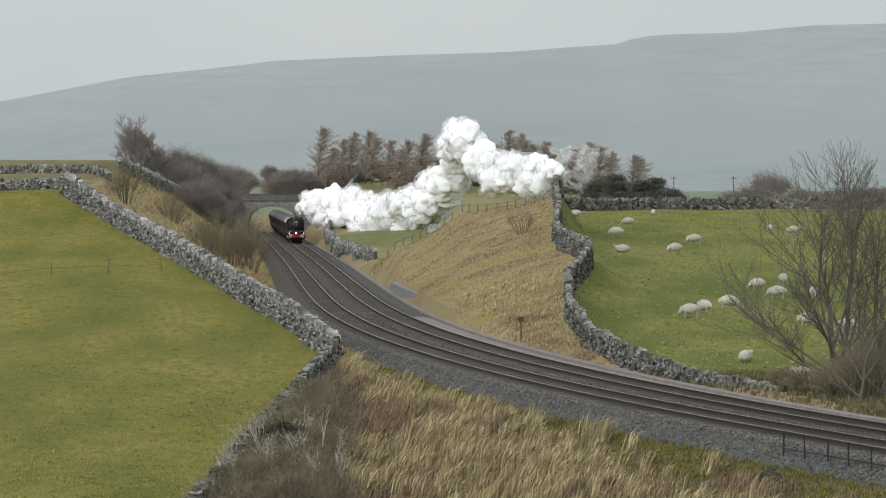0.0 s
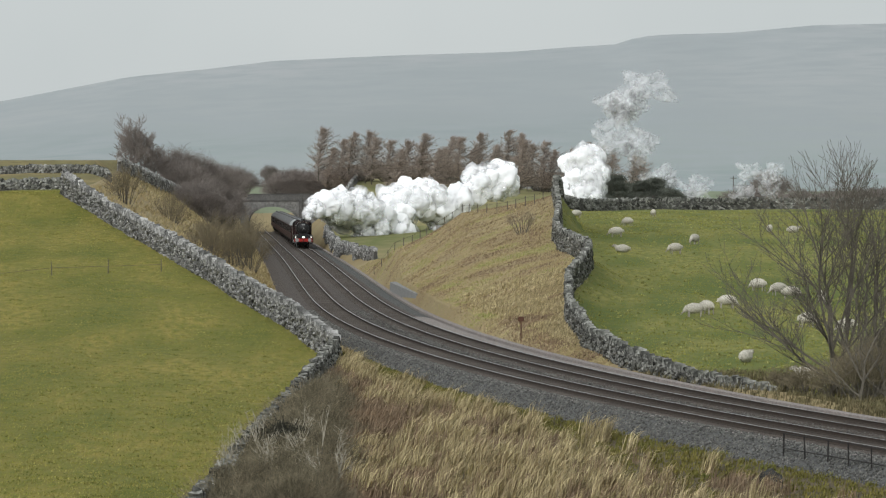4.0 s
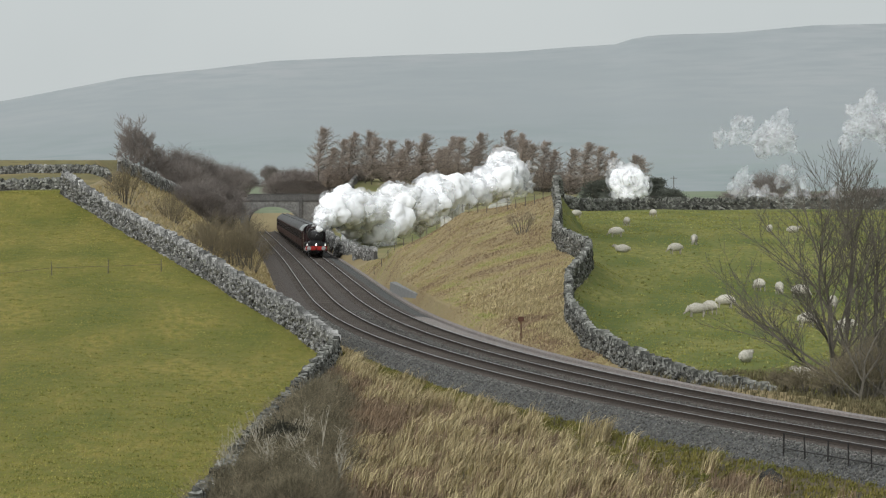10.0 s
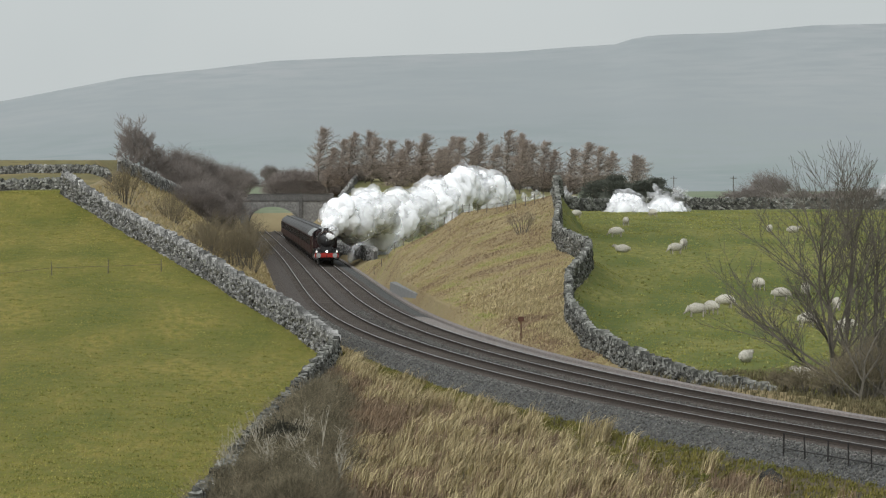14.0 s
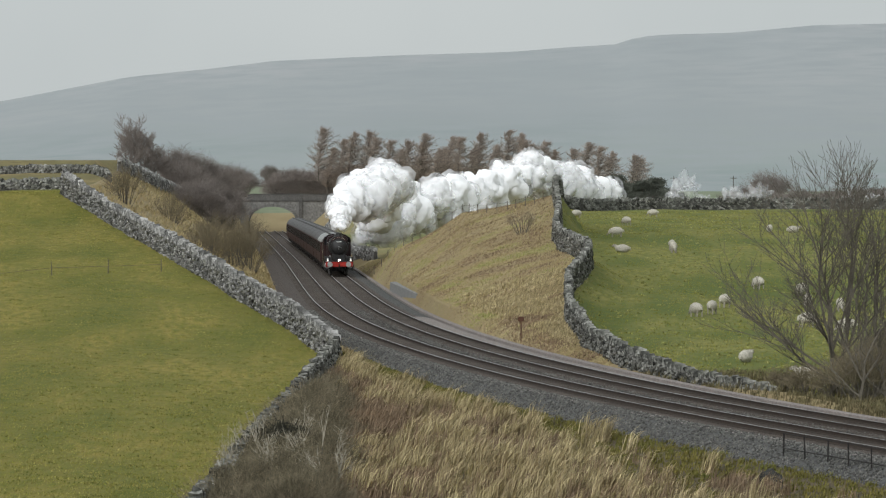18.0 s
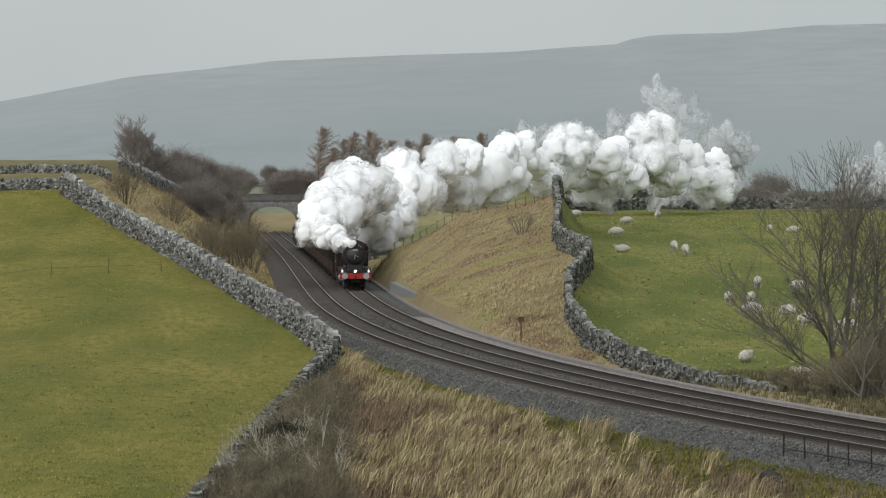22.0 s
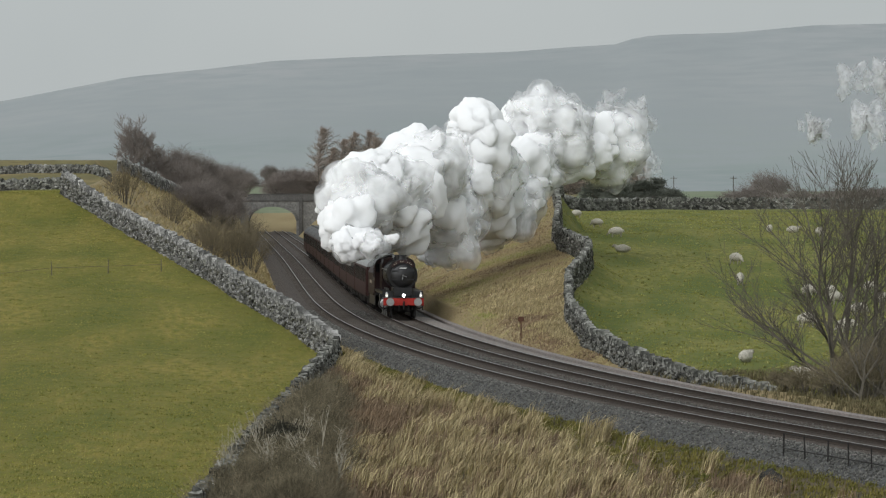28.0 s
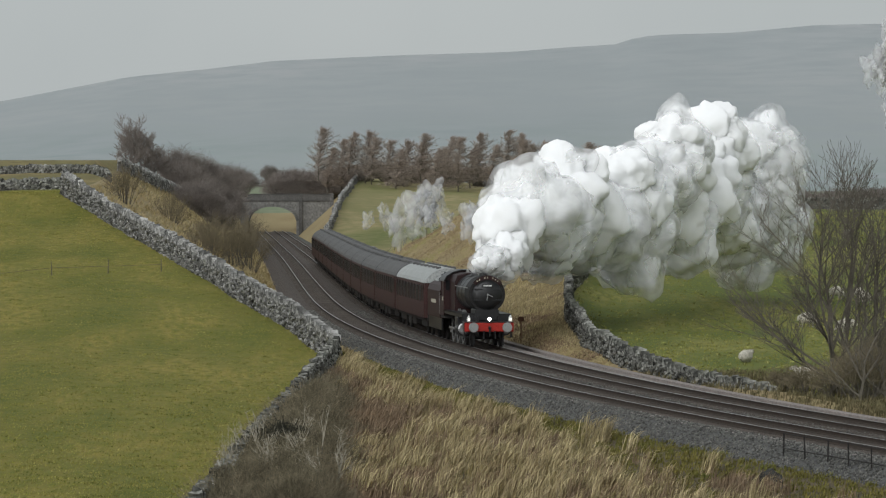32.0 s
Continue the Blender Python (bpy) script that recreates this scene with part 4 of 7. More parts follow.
def lump(r, seed, lumps=26):
    """The reach of a lump of vapour each way: a cluster of warped balls, gently roughened."""
    rng = random.Random(seed)
    balls = []
    for _ in range(lumps):
        d = Vector((rng.gauss(0, 1), rng.gauss(0, 1), rng.gauss(0, 0.9))).normalized()
        balls.append((d * rng.uniform(0.42, 0.66), rng.uniform(0.24, 0.42)))
    own = Vector((seed * 7.1, 0, 0))

    def reach(d):
        q = (d + 0.24 * noise.noise_vector(d * 1.9 + own) + 0.12 * noise.noise_vector(d * 4.5 + own)).normalized()
        far = math.exp(0.66 * 16)
        for c, w in balls:
            m = q.dot(c)
            k = w * w - c.length_squared + m * m
            if m > 0 and k > 0:
                far += math.exp(16 * (m + math.sqrt(k)))
        far = math.log(far) / 16 - 0.05
        p = d * r + own
        return r * (0.98 * far + 0.12 * noise.noise(d * 1.6 + own)) + 0.2 * noise.noise(p * 1.1) + 0.1 * noise.noise(p * 2.4)

    return reach


def skin_mesh(name, bm, material):
    me = bpy.data.meshes.new(name)
    bm.to_mesh(me)
    bm.free()
    me.materials.append(material)
    me.polygons.foreach_set("use_smooth", np.ones(len(me.polygons), dtype=bool))
    return me


def billow(r, reach, size, material, ragged=0.0):
    bm = bmesh.new()
    for v in bmesh.ops.create_icosphere(bm, subdivisions=5 if r > 1 and not ragged else 4, radius=1)["verts"]:
        d = v.co.normalized()
        p = d * r
        tear = ragged * max(0.0, 0.2 + noise.noise(p * 0.8) + 0.6 * noise.noise(p * 2.1)) if ragged else 0.05 * noise.noise(p * 4.3) + 0.025 * noise.noise(p * 8.7)
        v.co = d * (size * reach(d) + tear)
    return skin_mesh("steam_body", bm, material)


def haze_skin(bm, r, seed, rough=0.34, stretch=(1, 1, 1)):
    """A soft uneven skin of thin vapour."""
    for v in bmesh.ops.create_icosphere(bm, subdivisions=4, radius=1)["verts"]:
        d = v.co.normalized()
        p = d * 1.3 + Vector((seed * 3.7, 0, 0))
        k = 0.92 + rough * noise.noise(p) + rough * 0.6 * noise.noise(p * 2.3) + rough * 0.34 * noise.noise(p * 5.2)
        v.co = Vector((d.x * stretch[0], d.y * stretch[1], d.z * stretch[2])) * (r * k)


PUFFS = []


def build_steam():
    """A core to each puff, and about every second one a thin torn skin."""
    rng = random.Random(21)
    bodies = []
    for k, r in enumerate((0.55, 0.9, 1.4, 2.0, 2.7, 3.3)):
        for v in range(3):
            reach = lump(r, k * 3 + v + 1)
            bodies.append((r, billow(r, reach, 0.92, M_STEAM), billow(r, reach, 1.03, M_FRINGE, 0.45)))
    count = 150
    for i in range(count):
        u = (i + rng.random()) / count
        want = 0.55 + 3.0 * min(1, u * 6) * rng.uniform(0.25, 1.0)
        r, core, skin = min(bodies, key=lambda b: abs(b[0] - want) + rng.random() * 0.2)
        puff = tagged(new("steam_puff", core), "white billowing puff of locomotive steam", "steam", "steam plume")
        a, b = rng.uniform(0, 2 * math.pi), rng.random() ** 0.5
        if b > 0.82:
            new("fringe", skin).parent = puff
        PUFFS.append((puff, u, r, a, b, rng.uniform(-1, 1), rng.uniform(-7, 7), [rng.uniform(0, 360) for _ in range(3)]))


build_steam()
WISPS, WISP_SKINS = [], {}


def wisp_mesh(size, kind):
    key = (round(size * 2.5) / 2.5, kind)
    if key not in WISP_SKINS:
        bm = bmesh.new()
        haze_skin(bm, max(key[0], 0.3), 70 + 9 * kind, 0.8, (1.3, 1, 0.85))
        WISP_SKINS[key] = skin_mesh("steam_wisp", bm, M_WISP)
    return WISP_SKINS[key]


def wisp_key(r, start, rows):
    """A torn-off wisp of steam of radius r, in ragged pieces: it gathers in the hollow behind the mound, rises at the start and drifts through rows of (t, x, y, z)."""
    rng = random.Random(len(WISPS) + 50)
    for k in range(6):
        ob = new("steam_wisp", wisp_mesh(r * rng.uniform(0.25, 0.65), k % 4))
        tagged(ob, "thin torn wisp of drifting white steam", "steam", "drifting steam wisps")
        dx, dz = rng.gauss(0, 0.6) * r, rng.gauss(0, 0.42) * r
        WISPS.append(ob)
        walk(ob, [(t, pose(x + dx * (t >= start or 0.3), y + rng.uniform(-0.5, 0.5), max(z + dz * (t >= start or 0.2), 0.5), 50 * k, 3 * t, 40 * k)) for t, x, y, z in rows])


# ---- trees, shrubs and grass ----


class Sticks:
    """Collects tapered three-sided twigs."""

    def __init__(self):
        self.v, self.f = [], []

    def add(self, a, b, r0, r1):
        d = (b - a).normalized()
        s = d.cross(Vector((0.3, 0.2, 1)) if abs(d.z) < 0.95 else Vector((1, 0, 0))).normalized()
        t = d.cross(s)
        k = len(self.v)
        for p, r in ((a, r0), (b, r1)):
            for c, e in ((1, 0), (-0.5, 0.866), (-0.5, -0.866)):
                self.v.append(p + s * (r * c) + t * (r * e))
        self.f += [(k, k + 1, k + 4, k + 3), (k + 1, k + 2, k + 5, k + 4), (k + 2, k, k + 3, k + 5)]


def grow(rng, wood, twigs, p, d, length, r, level, spread, up, thin, shoots=(0, 1, 1, 2)):
    """One limb in short bends, with side shoots; the last level goes to the twigs."""
    n = 4 if level > 1 else 3
    many = shoots if level > 1 else (1, 1, 2)
    target = wood if level > 1 else twigs
    for i in range(n):
        d = (d + Vector((rng.gauss(0, 0.13), rng.gauss(0, 0.13), rng.gauss(0, 0.07) + up))).normalized()
        q = p + d * (length / n)
        r1 = r * (1 - 0.7 * (i + 1) / n) if level <= 1 else r * (1 - 0.42 * (i + 1) / n)
        target.add(p, q, r * (1 - 0.42 * i / n) if level > 1 else r * (1 - 0.7 * i / n), max(r1, thin))
        p = q
        if level > 0:
            for _ in range(rng.choice(many)):
                if i == 0 and level > 2:
                    continue
                a = rng.uniform(0, 2 * math.pi)
                side = Vector((math.cos(a), math.sin(a), rng.uniform(-0.1, 0.5)))
                grow(rng, wood, twigs, p, (d + side * spread).normalized(), length * rng.uniform(0.45, 0.72), max(r1 * 0.62, thin), level - 1, spread, up, thin, shoots)
    if level > 0:
        grow(rng, wood, twigs, p, d, length * 0.55, max(r * 0.5, thin), level - 1, spread, up, thin, shoots)


def shrub(label, x, y, height, width, count, seed, material, thin=0.012, upright=0.5, name="bare_shrub", z=None, share=None):
    """A leafless bush: many forked shoots from one foot."""
    if share:
        ob = copy_thing(share, pose(x, y, gz(x, y) if z is None else z, 0, 0, seed * 77))
        return tagged(ob, label)
    rng = random.Random(seed)
    stems, twigs = Sticks(), Sticks()
    for _ in range(count):
        a = rng.uniform(0, 6.28)
        o = rng.random() ** 0.6
        d = Vector((math.cos(a) * o * width / 2, math.sin(a) * o * width / 2, height * (1 - 0.45 * o * o) * rng.uniform(0.75, 1)))
        foot = Vector((math.cos(a) * o * width * 0.16, math.sin(a) * o * width * 0.16, -0.15))
        mid = foot + d * 0.45 + Vector((rng.gauss(0, 0.05), rng.gauss(0, 0.05), upright * 0.15 * height))
        stems.add(foot, mid, thin * 2.2, thin * 1.5)
        for _ in range(5):
            tip = foot + d + Vector((rng.gauss(0, 0.10) * width, rng.gauss(0, 0.10) * width, rng.gauss(0, 0.09) * height))
            knee = mid + (tip - mid) * rng.uniform(0.3, 0.6) + Vector((rng.gauss(0, 0.03), rng.gauss(0, 0.03), 0.02)) * height
            twigs.add(mid, knee, thin * 1.3, thin)
            twigs.add(knee, tip, thin, thin * 0.4)
            for _ in range(3):
                e = knee + (tip - knee) * rng.uniform(0.1, 0.9)
                twigs.add(e, e + Vector((rng.gauss(0, 0.09) * width, rng.gauss(0, 0.09) * width, abs(rng.gauss(0, 0.09)) * height)), thin * 0.8, thin * 0.35)
    bush = tagged(new(name), label, "shrub")
    bush.matrix_basis = pose(x, y, gz(x, y) if z is None else z)
    link("woody_base", stems.v, stems.f, M_BARK, bush)
    tagged(link("twig_spray", twigs.v, twigs.f, material, bush), kind="stuff")
    return bush


def larch(height, seed, material, lean=0.1, dense=1.0):
    """A wind-bent conifer, nearly bare: whorls of drooping boughs with hanging twigs."""
    rng = random.Random(seed)
    wood, twigs = Sticks(), Sticks()
    p = Vector((0, 0, -0.5))
    n = 12
    pts = [p]
    for i in range(n):
        f = (i + 1) / n
        pts.append(Vector((lean * height * f * f + rng.gauss(0, 0.05), rng.gauss(0, 0.05), height * f)))
        wood.add(pts[-2], pts[-1], 0.12 * (1 - f * 0.9) + 0.03, 0.12 * (1 - f * 0.98) + 0.02)
    for _ in range(int(150 * dense)):
        f = rng.uniform(0.04, 0.98) ** 0.9
        k = min(n - 1, int(f * n))
        base = pts[k] + (pts[k + 1] - pts[k]) * (f * n - k)
        a = rng.uniform(0, 6.28)
        reach = (height * 0.46 * (1 - f) ** 0.7 + 0.35) * rng.uniform(0.3, 1.25)
        tip = base + Vector((math.cos(a) * reach + 0.35 * reach, math.sin(a) * reach, rng.uniform(-0.1, 0.75) * reach))
        wood.add(base, tip, 0.035, 0.018)
        for _ in range(int(17 * dense)):
            g = rng.uniform(0.1, 1.05)
            q = base + (tip - base) * g
            twigs.add(q, q + Vector((rng.gauss(0.12, 0.16), rng.gauss(0, 0.16), rng.uniform(-0.35, 0.45))) * (0.5 + 0.08 * height), 0.02, 0.007)
    tree = tagged(new("larch_tree"), "wind-bent russet larch standing leafless in a shelter belt", "tree", "shelter belt of larches")
    link("trunk", wood.v, wood.f, M_BARK, tree)
    tagged(link("crown", twigs.v, twigs.f, material, tree), kind="stuff")
    return tree


def pine(height, width, seed):
    """A dark spreading pine with flat layered clumps of needles."""
    rng = random.Random(seed)
    wood, nd = Sticks(), Sticks()
    wood.add(Vector((0, 0, -0.4)), Vector((0.2, 0, height * 0.9)), 0.2, 0.06)
    for _ in range(34):
        f = rng.uniform(0.25, 1.0)
        a = rng.uniform(0, 6.28)
        reach = width / 2 * (1.1 - 0.7 * f) * rng.uniform(0.4, 1.0)
        c = Vector((math.cos(a) * reach, math.sin(a) * reach, height * f * 0.95))
        wood.add(Vector((0.1, 0, height * f * 0.85)), c, 0.06, 0.03)
        for _ in range(130):
            q = c + Vector((rng.gauss(0, 0.42), rng.gauss(0, 0.42), rng.gauss(0, 0.2)))
            nd.add(q, q + Vector((rng.gauss(0, 0.2), rng.gauss(0, 0.2), rng.gauss(0.06, 0.12))), 0.05, 0.02)
    tree = tagged(new("pine_tree"), "dark green spreading pine behind the field wall", "tree", "pines behind the field wall")
    link("trunk", wood.v, wood.f, M_BARK, tree)
    tagged(link("crown", nd.v, nd.f, M_PINE, tree), kind="stuff")
    return tree


def place(tree, x, y, z=None, turn=0.0):
    tree.matrix_basis = pose(x, y, gz(x, y) if z is None else z, 0, 0, turn)
    return tree


def ash(label, x, y, height, seed, limbs=7, lean=0.0, levels=3, thin=0.0085, bark=None, z=None):
    """A forked trunk with long limbs that sweep out and then up, and a fine open crown."""
    rng = random.Random(seed)
    wood, twigs = Sticks(), Sticks()
    fork = [Vector((0, 0, -0.3)), Vector((0.03 * height * lean, 0, 0.07 * height)), Vector((0.09 * height * lean, 0.05, 0.16 * height)), Vector((0.13 * height * lean, 0.1, 0.27 * height))]
    girth = 0.0125 * height
    for k in range(3):
        wood.add(fork[k], fork[k + 1], girth * (1 - 0.2 * k), girth * (0.8 - 0.2 * k))
    for k in range(limbs):
        f = 0.35 + 2.6 * (k / limbs)
        base = fork[int(f)] + (fork[int(f) + 1] - fork[int(f)]) * (f - int(f))
        a = rng.uniform(-1.1, 1.1) + (math.pi if k % 2 else 0)
        tilt = math.radians(66 - 62 * k / (limbs - 1) + rng.uniform(-7, 7))
        d = Vector((math.cos(a) * math.sin(tilt), math.sin(a) * math.sin(tilt), math.cos(tilt)))
        grow(rng, wood, twigs, base, d, height * rng.uniform(0.30, 0.37) * (0.75 + 0.25 * k / (limbs - 1)), girth * (0.42 + 0.12 * k / limbs), levels, 0.75, 0.045, thin, (1, 1, 2))
    tree = tagged(new("bare_tree"), label, "tree")
    tree.matrix_basis = pose(x, y, gz(x, y) if z is None else z)
    k = height / max(p.z for p in twigs.v)
    link("trunk", [p * k for p in wood.v], wood.f, bark or M_BARK, tree)
    tagged(link("crown", [p * k for p in twigs.v], twigs.f, bark or M_BARK, tree), kind="stuff")
    return tree


# right-hand trees by the line
ash("tall leafless ash with limbs sweeping out low over the field", 16.1, 187.0, 10.6, 31, 9, 0.0)
ash("tall leafless ash with a forked leaning trunk", 16.3, 188.6, 10.8, 32, 8, 0.45)
ash("tall leafless ash standing behind its neighbours", 18.6, 192.0, 10.2, 36, 7, -0.2)
ash("short dark-stemmed leafless ash beside the line", 16.55, 179.6, 4.4, 33, 5, 0.3, 2, 0.008)
ash("short dark-stemmed leafless ash beside the line", 17.7, 180.5, 4.8, 34, 5, -0.2, 2, 0.008)
for k, (x, y, h) in enumerate(((15.0, 186, 1.6), (16.2, 184, 2.0), (17.3, 183, 2.6), (18.6, 186, 3.0), (17.8, 188, 2.6), (14.2, 188, 1.3), (19.5, 190, 3.2), (16.9, 182, 2.4), (18.0, 183.5, 2.8))):
    shrub("tangled leafless scrub under the ash trees", x, y, h, h * 1.2, 44, 60 + k, M_HAW, 0.008)
# skyline tree and thicket above the cutting
for spot, h, sd in (((-36.86, 540), 7.0, 41), ((-34.6, 545), 6.0, 42), ((-36.2, 547), 6.2, 48), ((-37.7, 546), 5.4, 49)):
    ash("round-headed leafless tree on the skyline", spot[0], spot[1], h, sd, 13, 0.1, 3, 0.016, M_THICKET)
THICKET = "dense dark leafless thicket above the cutting"
big = shrub(THICKET, -33.18, 560, 5.0, 5.4, 120, 43, M_THICKET, 0.018, z=8.48)
for k, p in enumerate(((-31.00, 565, 8.13), (-30.93, 545, 6.97), (-30.90, 600, 7.37), (-30.54, 620, 6.96), (-29.54, 560, 5.54), (-30.72, 640, 5.72), (-27.93, 560, 4.63), (-28.54, 520, 4.88), (-32.26, 690, 7.25), (-35.53, 610, 7.36), (-26.78, 520, 3.26), (-26.88, 560, 3.58), (-34.10, 760, 7.15))):
    shrub(THICKET, p[0], p[1], 4, 4, 1, 44 + k, M_THICKET, z=p[2] - 0.4, share=big)
HAW = "leafless fan-shaped hawthorn on the cutting side"
mid = shrub(HAW, -25.25, 420, 4.2, 3.2, 36, 71, M_HAW, 0.012, z=4.10)
for k, p in enumerate(((-28.10, 400, 7.60), (-18.70, 430, 1.86), (-21.60, 400, 1.80))):
    shrub(HAW, p[0], p[1], 3, 3, 1, 72 + k, M_TWIG, z=p[2] - 0.1 - (0.9 if k == 0 else 0), share=mid)
fan = shrub(HAW, -20.09, 392, 5.2, 4.2, 46, 78, M_HAW, 0.012, z=1.14)
for k, p in enumerate(((-18.41, 396, 0.77), (-18.06, 420, 1.06))):
    shrub(HAW, p[0], p[1], 3, 3, 1, 79 + k, M_TWIG, z=p[2] - 0.8 * k, share=fan)
# shelter belt
kinds = [larch(h, 80 + i, M_LARCH, lean, 1.35) for i, (h, lean) in enumerate(((9.4, 0.10), (8.2, 0.14), (9.8, 0.05), (7.4, 0.16)))]
belt = (566, 588, 612, 626, 648, 664, 682, 705, 722, 738, 752, 770, 786, 800, 818, 834, 850, 868, 888, 905, 922, 940, 962, 980, 1012, 1030, 1052, 1078, 1108, 1126)
belt_top = (231, 262, 246, 236, 229, 244, 250, 262, 252, 241, 256, 258, 262, 248, 243, 256, 234, 255, 224, 240, 246, 258, 252, 262, 264, 258, 256, 266, 276, 280)
rng = random.Random(9)
for k, (px, top) in enumerate(zip(belt, belt_top)):
    y = 850 + rng.uniform(-15, 25)
    px, top = px + rng.uniform(-9, 9), top + rng.uniform(-6, 8)
    x = (px - 784) / 8000 * y
    h = (9.4, 8.2, 9.8, 7.4)[k % 4]
    z = 8.2 - (top - 334) / 8000 * y - h
    if k < 4:
        place(kinds[k], x, y, z)
    else:
        copy_thing(kinds[k % 4], pose(x, y, z, 0, 0, rng.uniform(-40, 40)))
# Twig colour lightened to carry the haze before the shelter belt.
M_UNDERWOOD = surf("haze_tinted_undergrowth", (0.27, 0.235, 0.21), (0.33, 0.285, 0.255), 0.4, 4, 0.95, 0.0)
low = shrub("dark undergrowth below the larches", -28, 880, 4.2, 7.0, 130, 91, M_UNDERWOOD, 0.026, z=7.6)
for k, (px, py) in enumerate(((520, 330), (545, 335), (575, 330), (605, 325), (498, 340), (560, 340), (640, 322), (690, 318), (740, 320), (800, 322), (850, 326), (910, 332), (960, 336), (1010, 338), (1060, 340))):
    y = 880
    shrub("dark undergrowth below the larches", (px - 784) / 8000 * y, y, 3, 6, 1, 92 + k, M_LARCH, z=8.2 - (py - 334) / 8000 * y - 0.6, share=low)
for k, (px, py) in enumerate(((505, 352), (530, 350), (556, 352), (580, 350), (604, 348), (628, 346))):
    y = 880
    shrub("dark undergrowth below the larches", (px - 784) / 8000 * y, y, 3, 6, 1, 192 + k, M_LARCH, z=8.2 - (py - 334) / 8000 * y - 0.6, share=low)
firs = [pine(5.2, 6.0, 95), pine(4.6, 5.6, 96)]
place(firs[0], *(26.01, 680, 4.97))
place(firs[1], *(30.27, 690, 4.92))
for k, p in enumerate(((32.90, 700, 4.88), (23.37, 690, 5.27), (33.72, 690, 4.40), (28.93, 710, 4.83), (34.76, 685, 4.26))):
    copy_thing(firs[k % 2], pose(p[0], p[1], p[2] - (1.5 if k in (2, 4) else 0.3), 0, 0, 50 * k))
for label, spot, h, w, sd in (("rounded dark tree standing in distant fields", (65.02, 900, 4.37), 7.4, 8.6, 46), ("small round tree far beyond the bridge", (-38.38, 1000, 9.45), 4.0, 3.6, 47)):
    tagged(shrub(label, spot[0], spot[1], h, w, 130, sd, M_THICKET, 0.026, name="bare_tree", z=spot[2]), category="tree")
hedge = shrub("far hedge beyond the sheep field", 66.78, 840, 4.0, 9.0, 100, 97, M_THICKET, 0.035, z=4.21)
for k, p in enumerate(((73.08, 840, 4.21), (78.44, 830, 4.46), (82.07, 830, 4.67), (58.70, 860, 4.76))):
    shrub("far hedge beyond the sheep field", p[0], p[1], 3, 6, 1, 98 + k, M_THICKET, z=p[2], share=hedge)
shrub("leafless sapling on the tawny mound", 6.17, 350, 2.4, 2.2, 14, 99, M_TWIG, 0.012)
# scrub under the low wall
M_SCRUB = surf("grey_brown_scrub", (0.10, 0.09, 0.055), (0.36, 0.30, 0.20), 0.9, 9, 0.95, 0.0, per=0.45)
M_SAPLING = surf("pale_sapling_bark", (0.34, 0.31, 0.24), (0.48, 0.44, 0.35), 1.5, 9, 0.9, 0.0)
scrub = [shrub("straggling brown scrub beside the low wall", -5.2, 170 + 6 * k, 2.0, 2.0, 70, 110 + k, M_SCRUB, 0.007) for k in range(3)]
rng = random.Random(17)
for k in range(70):
    y = 136 + 68 * rng.random() ** 1.25
    x = float(along(LEFT_WALL, y, 1)) + rng.uniform(0.3, 0.9 + 3.2 * (1 - (y - 136) / 72))
    shrub("straggling brown scrub beside the low wall", x, y, 1, 1, 1, 120 + k, M_TWIG, z=gz(x, y) - rng.uniform(0, 0.5) - 0.9 * max(0.0, (y - 165) / 40), share=scrub[k % 3])
for k, (x, y, h) in enumerate(((-4.15, 152, 2.5), (-4.9, 160, 2.0), (-3.6, 146, 2.1), (-7.2, 150, 2.2), (-6.4, 156, 2.4), (-5.6, 147, 2.3))):
    shrub("spindly pale-barked sapling among the scrub", x, y, h, h * 0.8, 5, 210 + k, M_SAPLING, 0.010, name="sapling", z=gz(x, y) + 0.2)


def blades(name, label, spots, height, width, per, lean, materials, seed, loose=0.0, uneven=0.25):
    """Tufts of bent grass blades, each blade a narrow folded strip."""
    rs = np.random.RandomState(seed)
    n = len(spots)
    xy = np.repeat(np.asarray(spots)[:, :2], per, 0) + rs.normal(0, 0.10 * height + 0.03 + loose, (n * per, 2))
    z = ground(xy[:, 0], xy[:, 1]) - 0.04
    h = height * rs.uniform(0.55, 1.25, n * per) * np.repeat(rs.uniform(0.95 - uneven, 0.95 + uneven, n), per)
    a = rs.uniform(0, 2 * np.pi, n * per)
    bend = rs.uniform(0.25, 0.9, n * per)
    d = np.stack([np.cos(a) * 0.55 + lean[0], np.sin(a) * 0.55 + lean[1]], 1) * bend[:, None] * h[:, None]
    side = np.stack([-np.sin(a), np.cos(a)], 1) * width
    base = np.column_stack([xy, z])
    mid = base + np.column_stack([d * 0.35, 0.62 * h])
    tip = base + np.column_stack([d, h * (1 - 0.45 * bend)])
    s3 = np.column_stack([side, np.zeros(len(side))])
    v = np.stack([base - s3, base + s3, mid + s3 * 0.8, mid - s3 * 0.8, tip], 1).reshape(-1, 3)
    k = np.arange(n * per) * 5
    me = bpy.data.meshes.new(name)
    m = n * per
    loops = np.stack([k, k + 1, k + 2, k + 3, k + 3, k + 2, k + 4], 1).reshape(-1)
    me.vertices.add(len(v))
    me.vertices.foreach_set("co", v.reshape(-1))
    me.loops.add(len(loops))
    me.loops.foreach_set("vertex_index", loops.astype(np.int32))
    me.polygons.add(2 * m)
    starts = np.stack([np.arange(m) * 7, np.arange(m) * 7 + 4], 1).reshape(-1)
    me.polygons.foreach_set("loop_start", starts.astype(np.int32))
    me.materials.append(materials)
    me.update(calc_edges=True)
    me.validate()
    ob = new(name, me)
    return tagged(ob, label, "grass", kind="stuff")


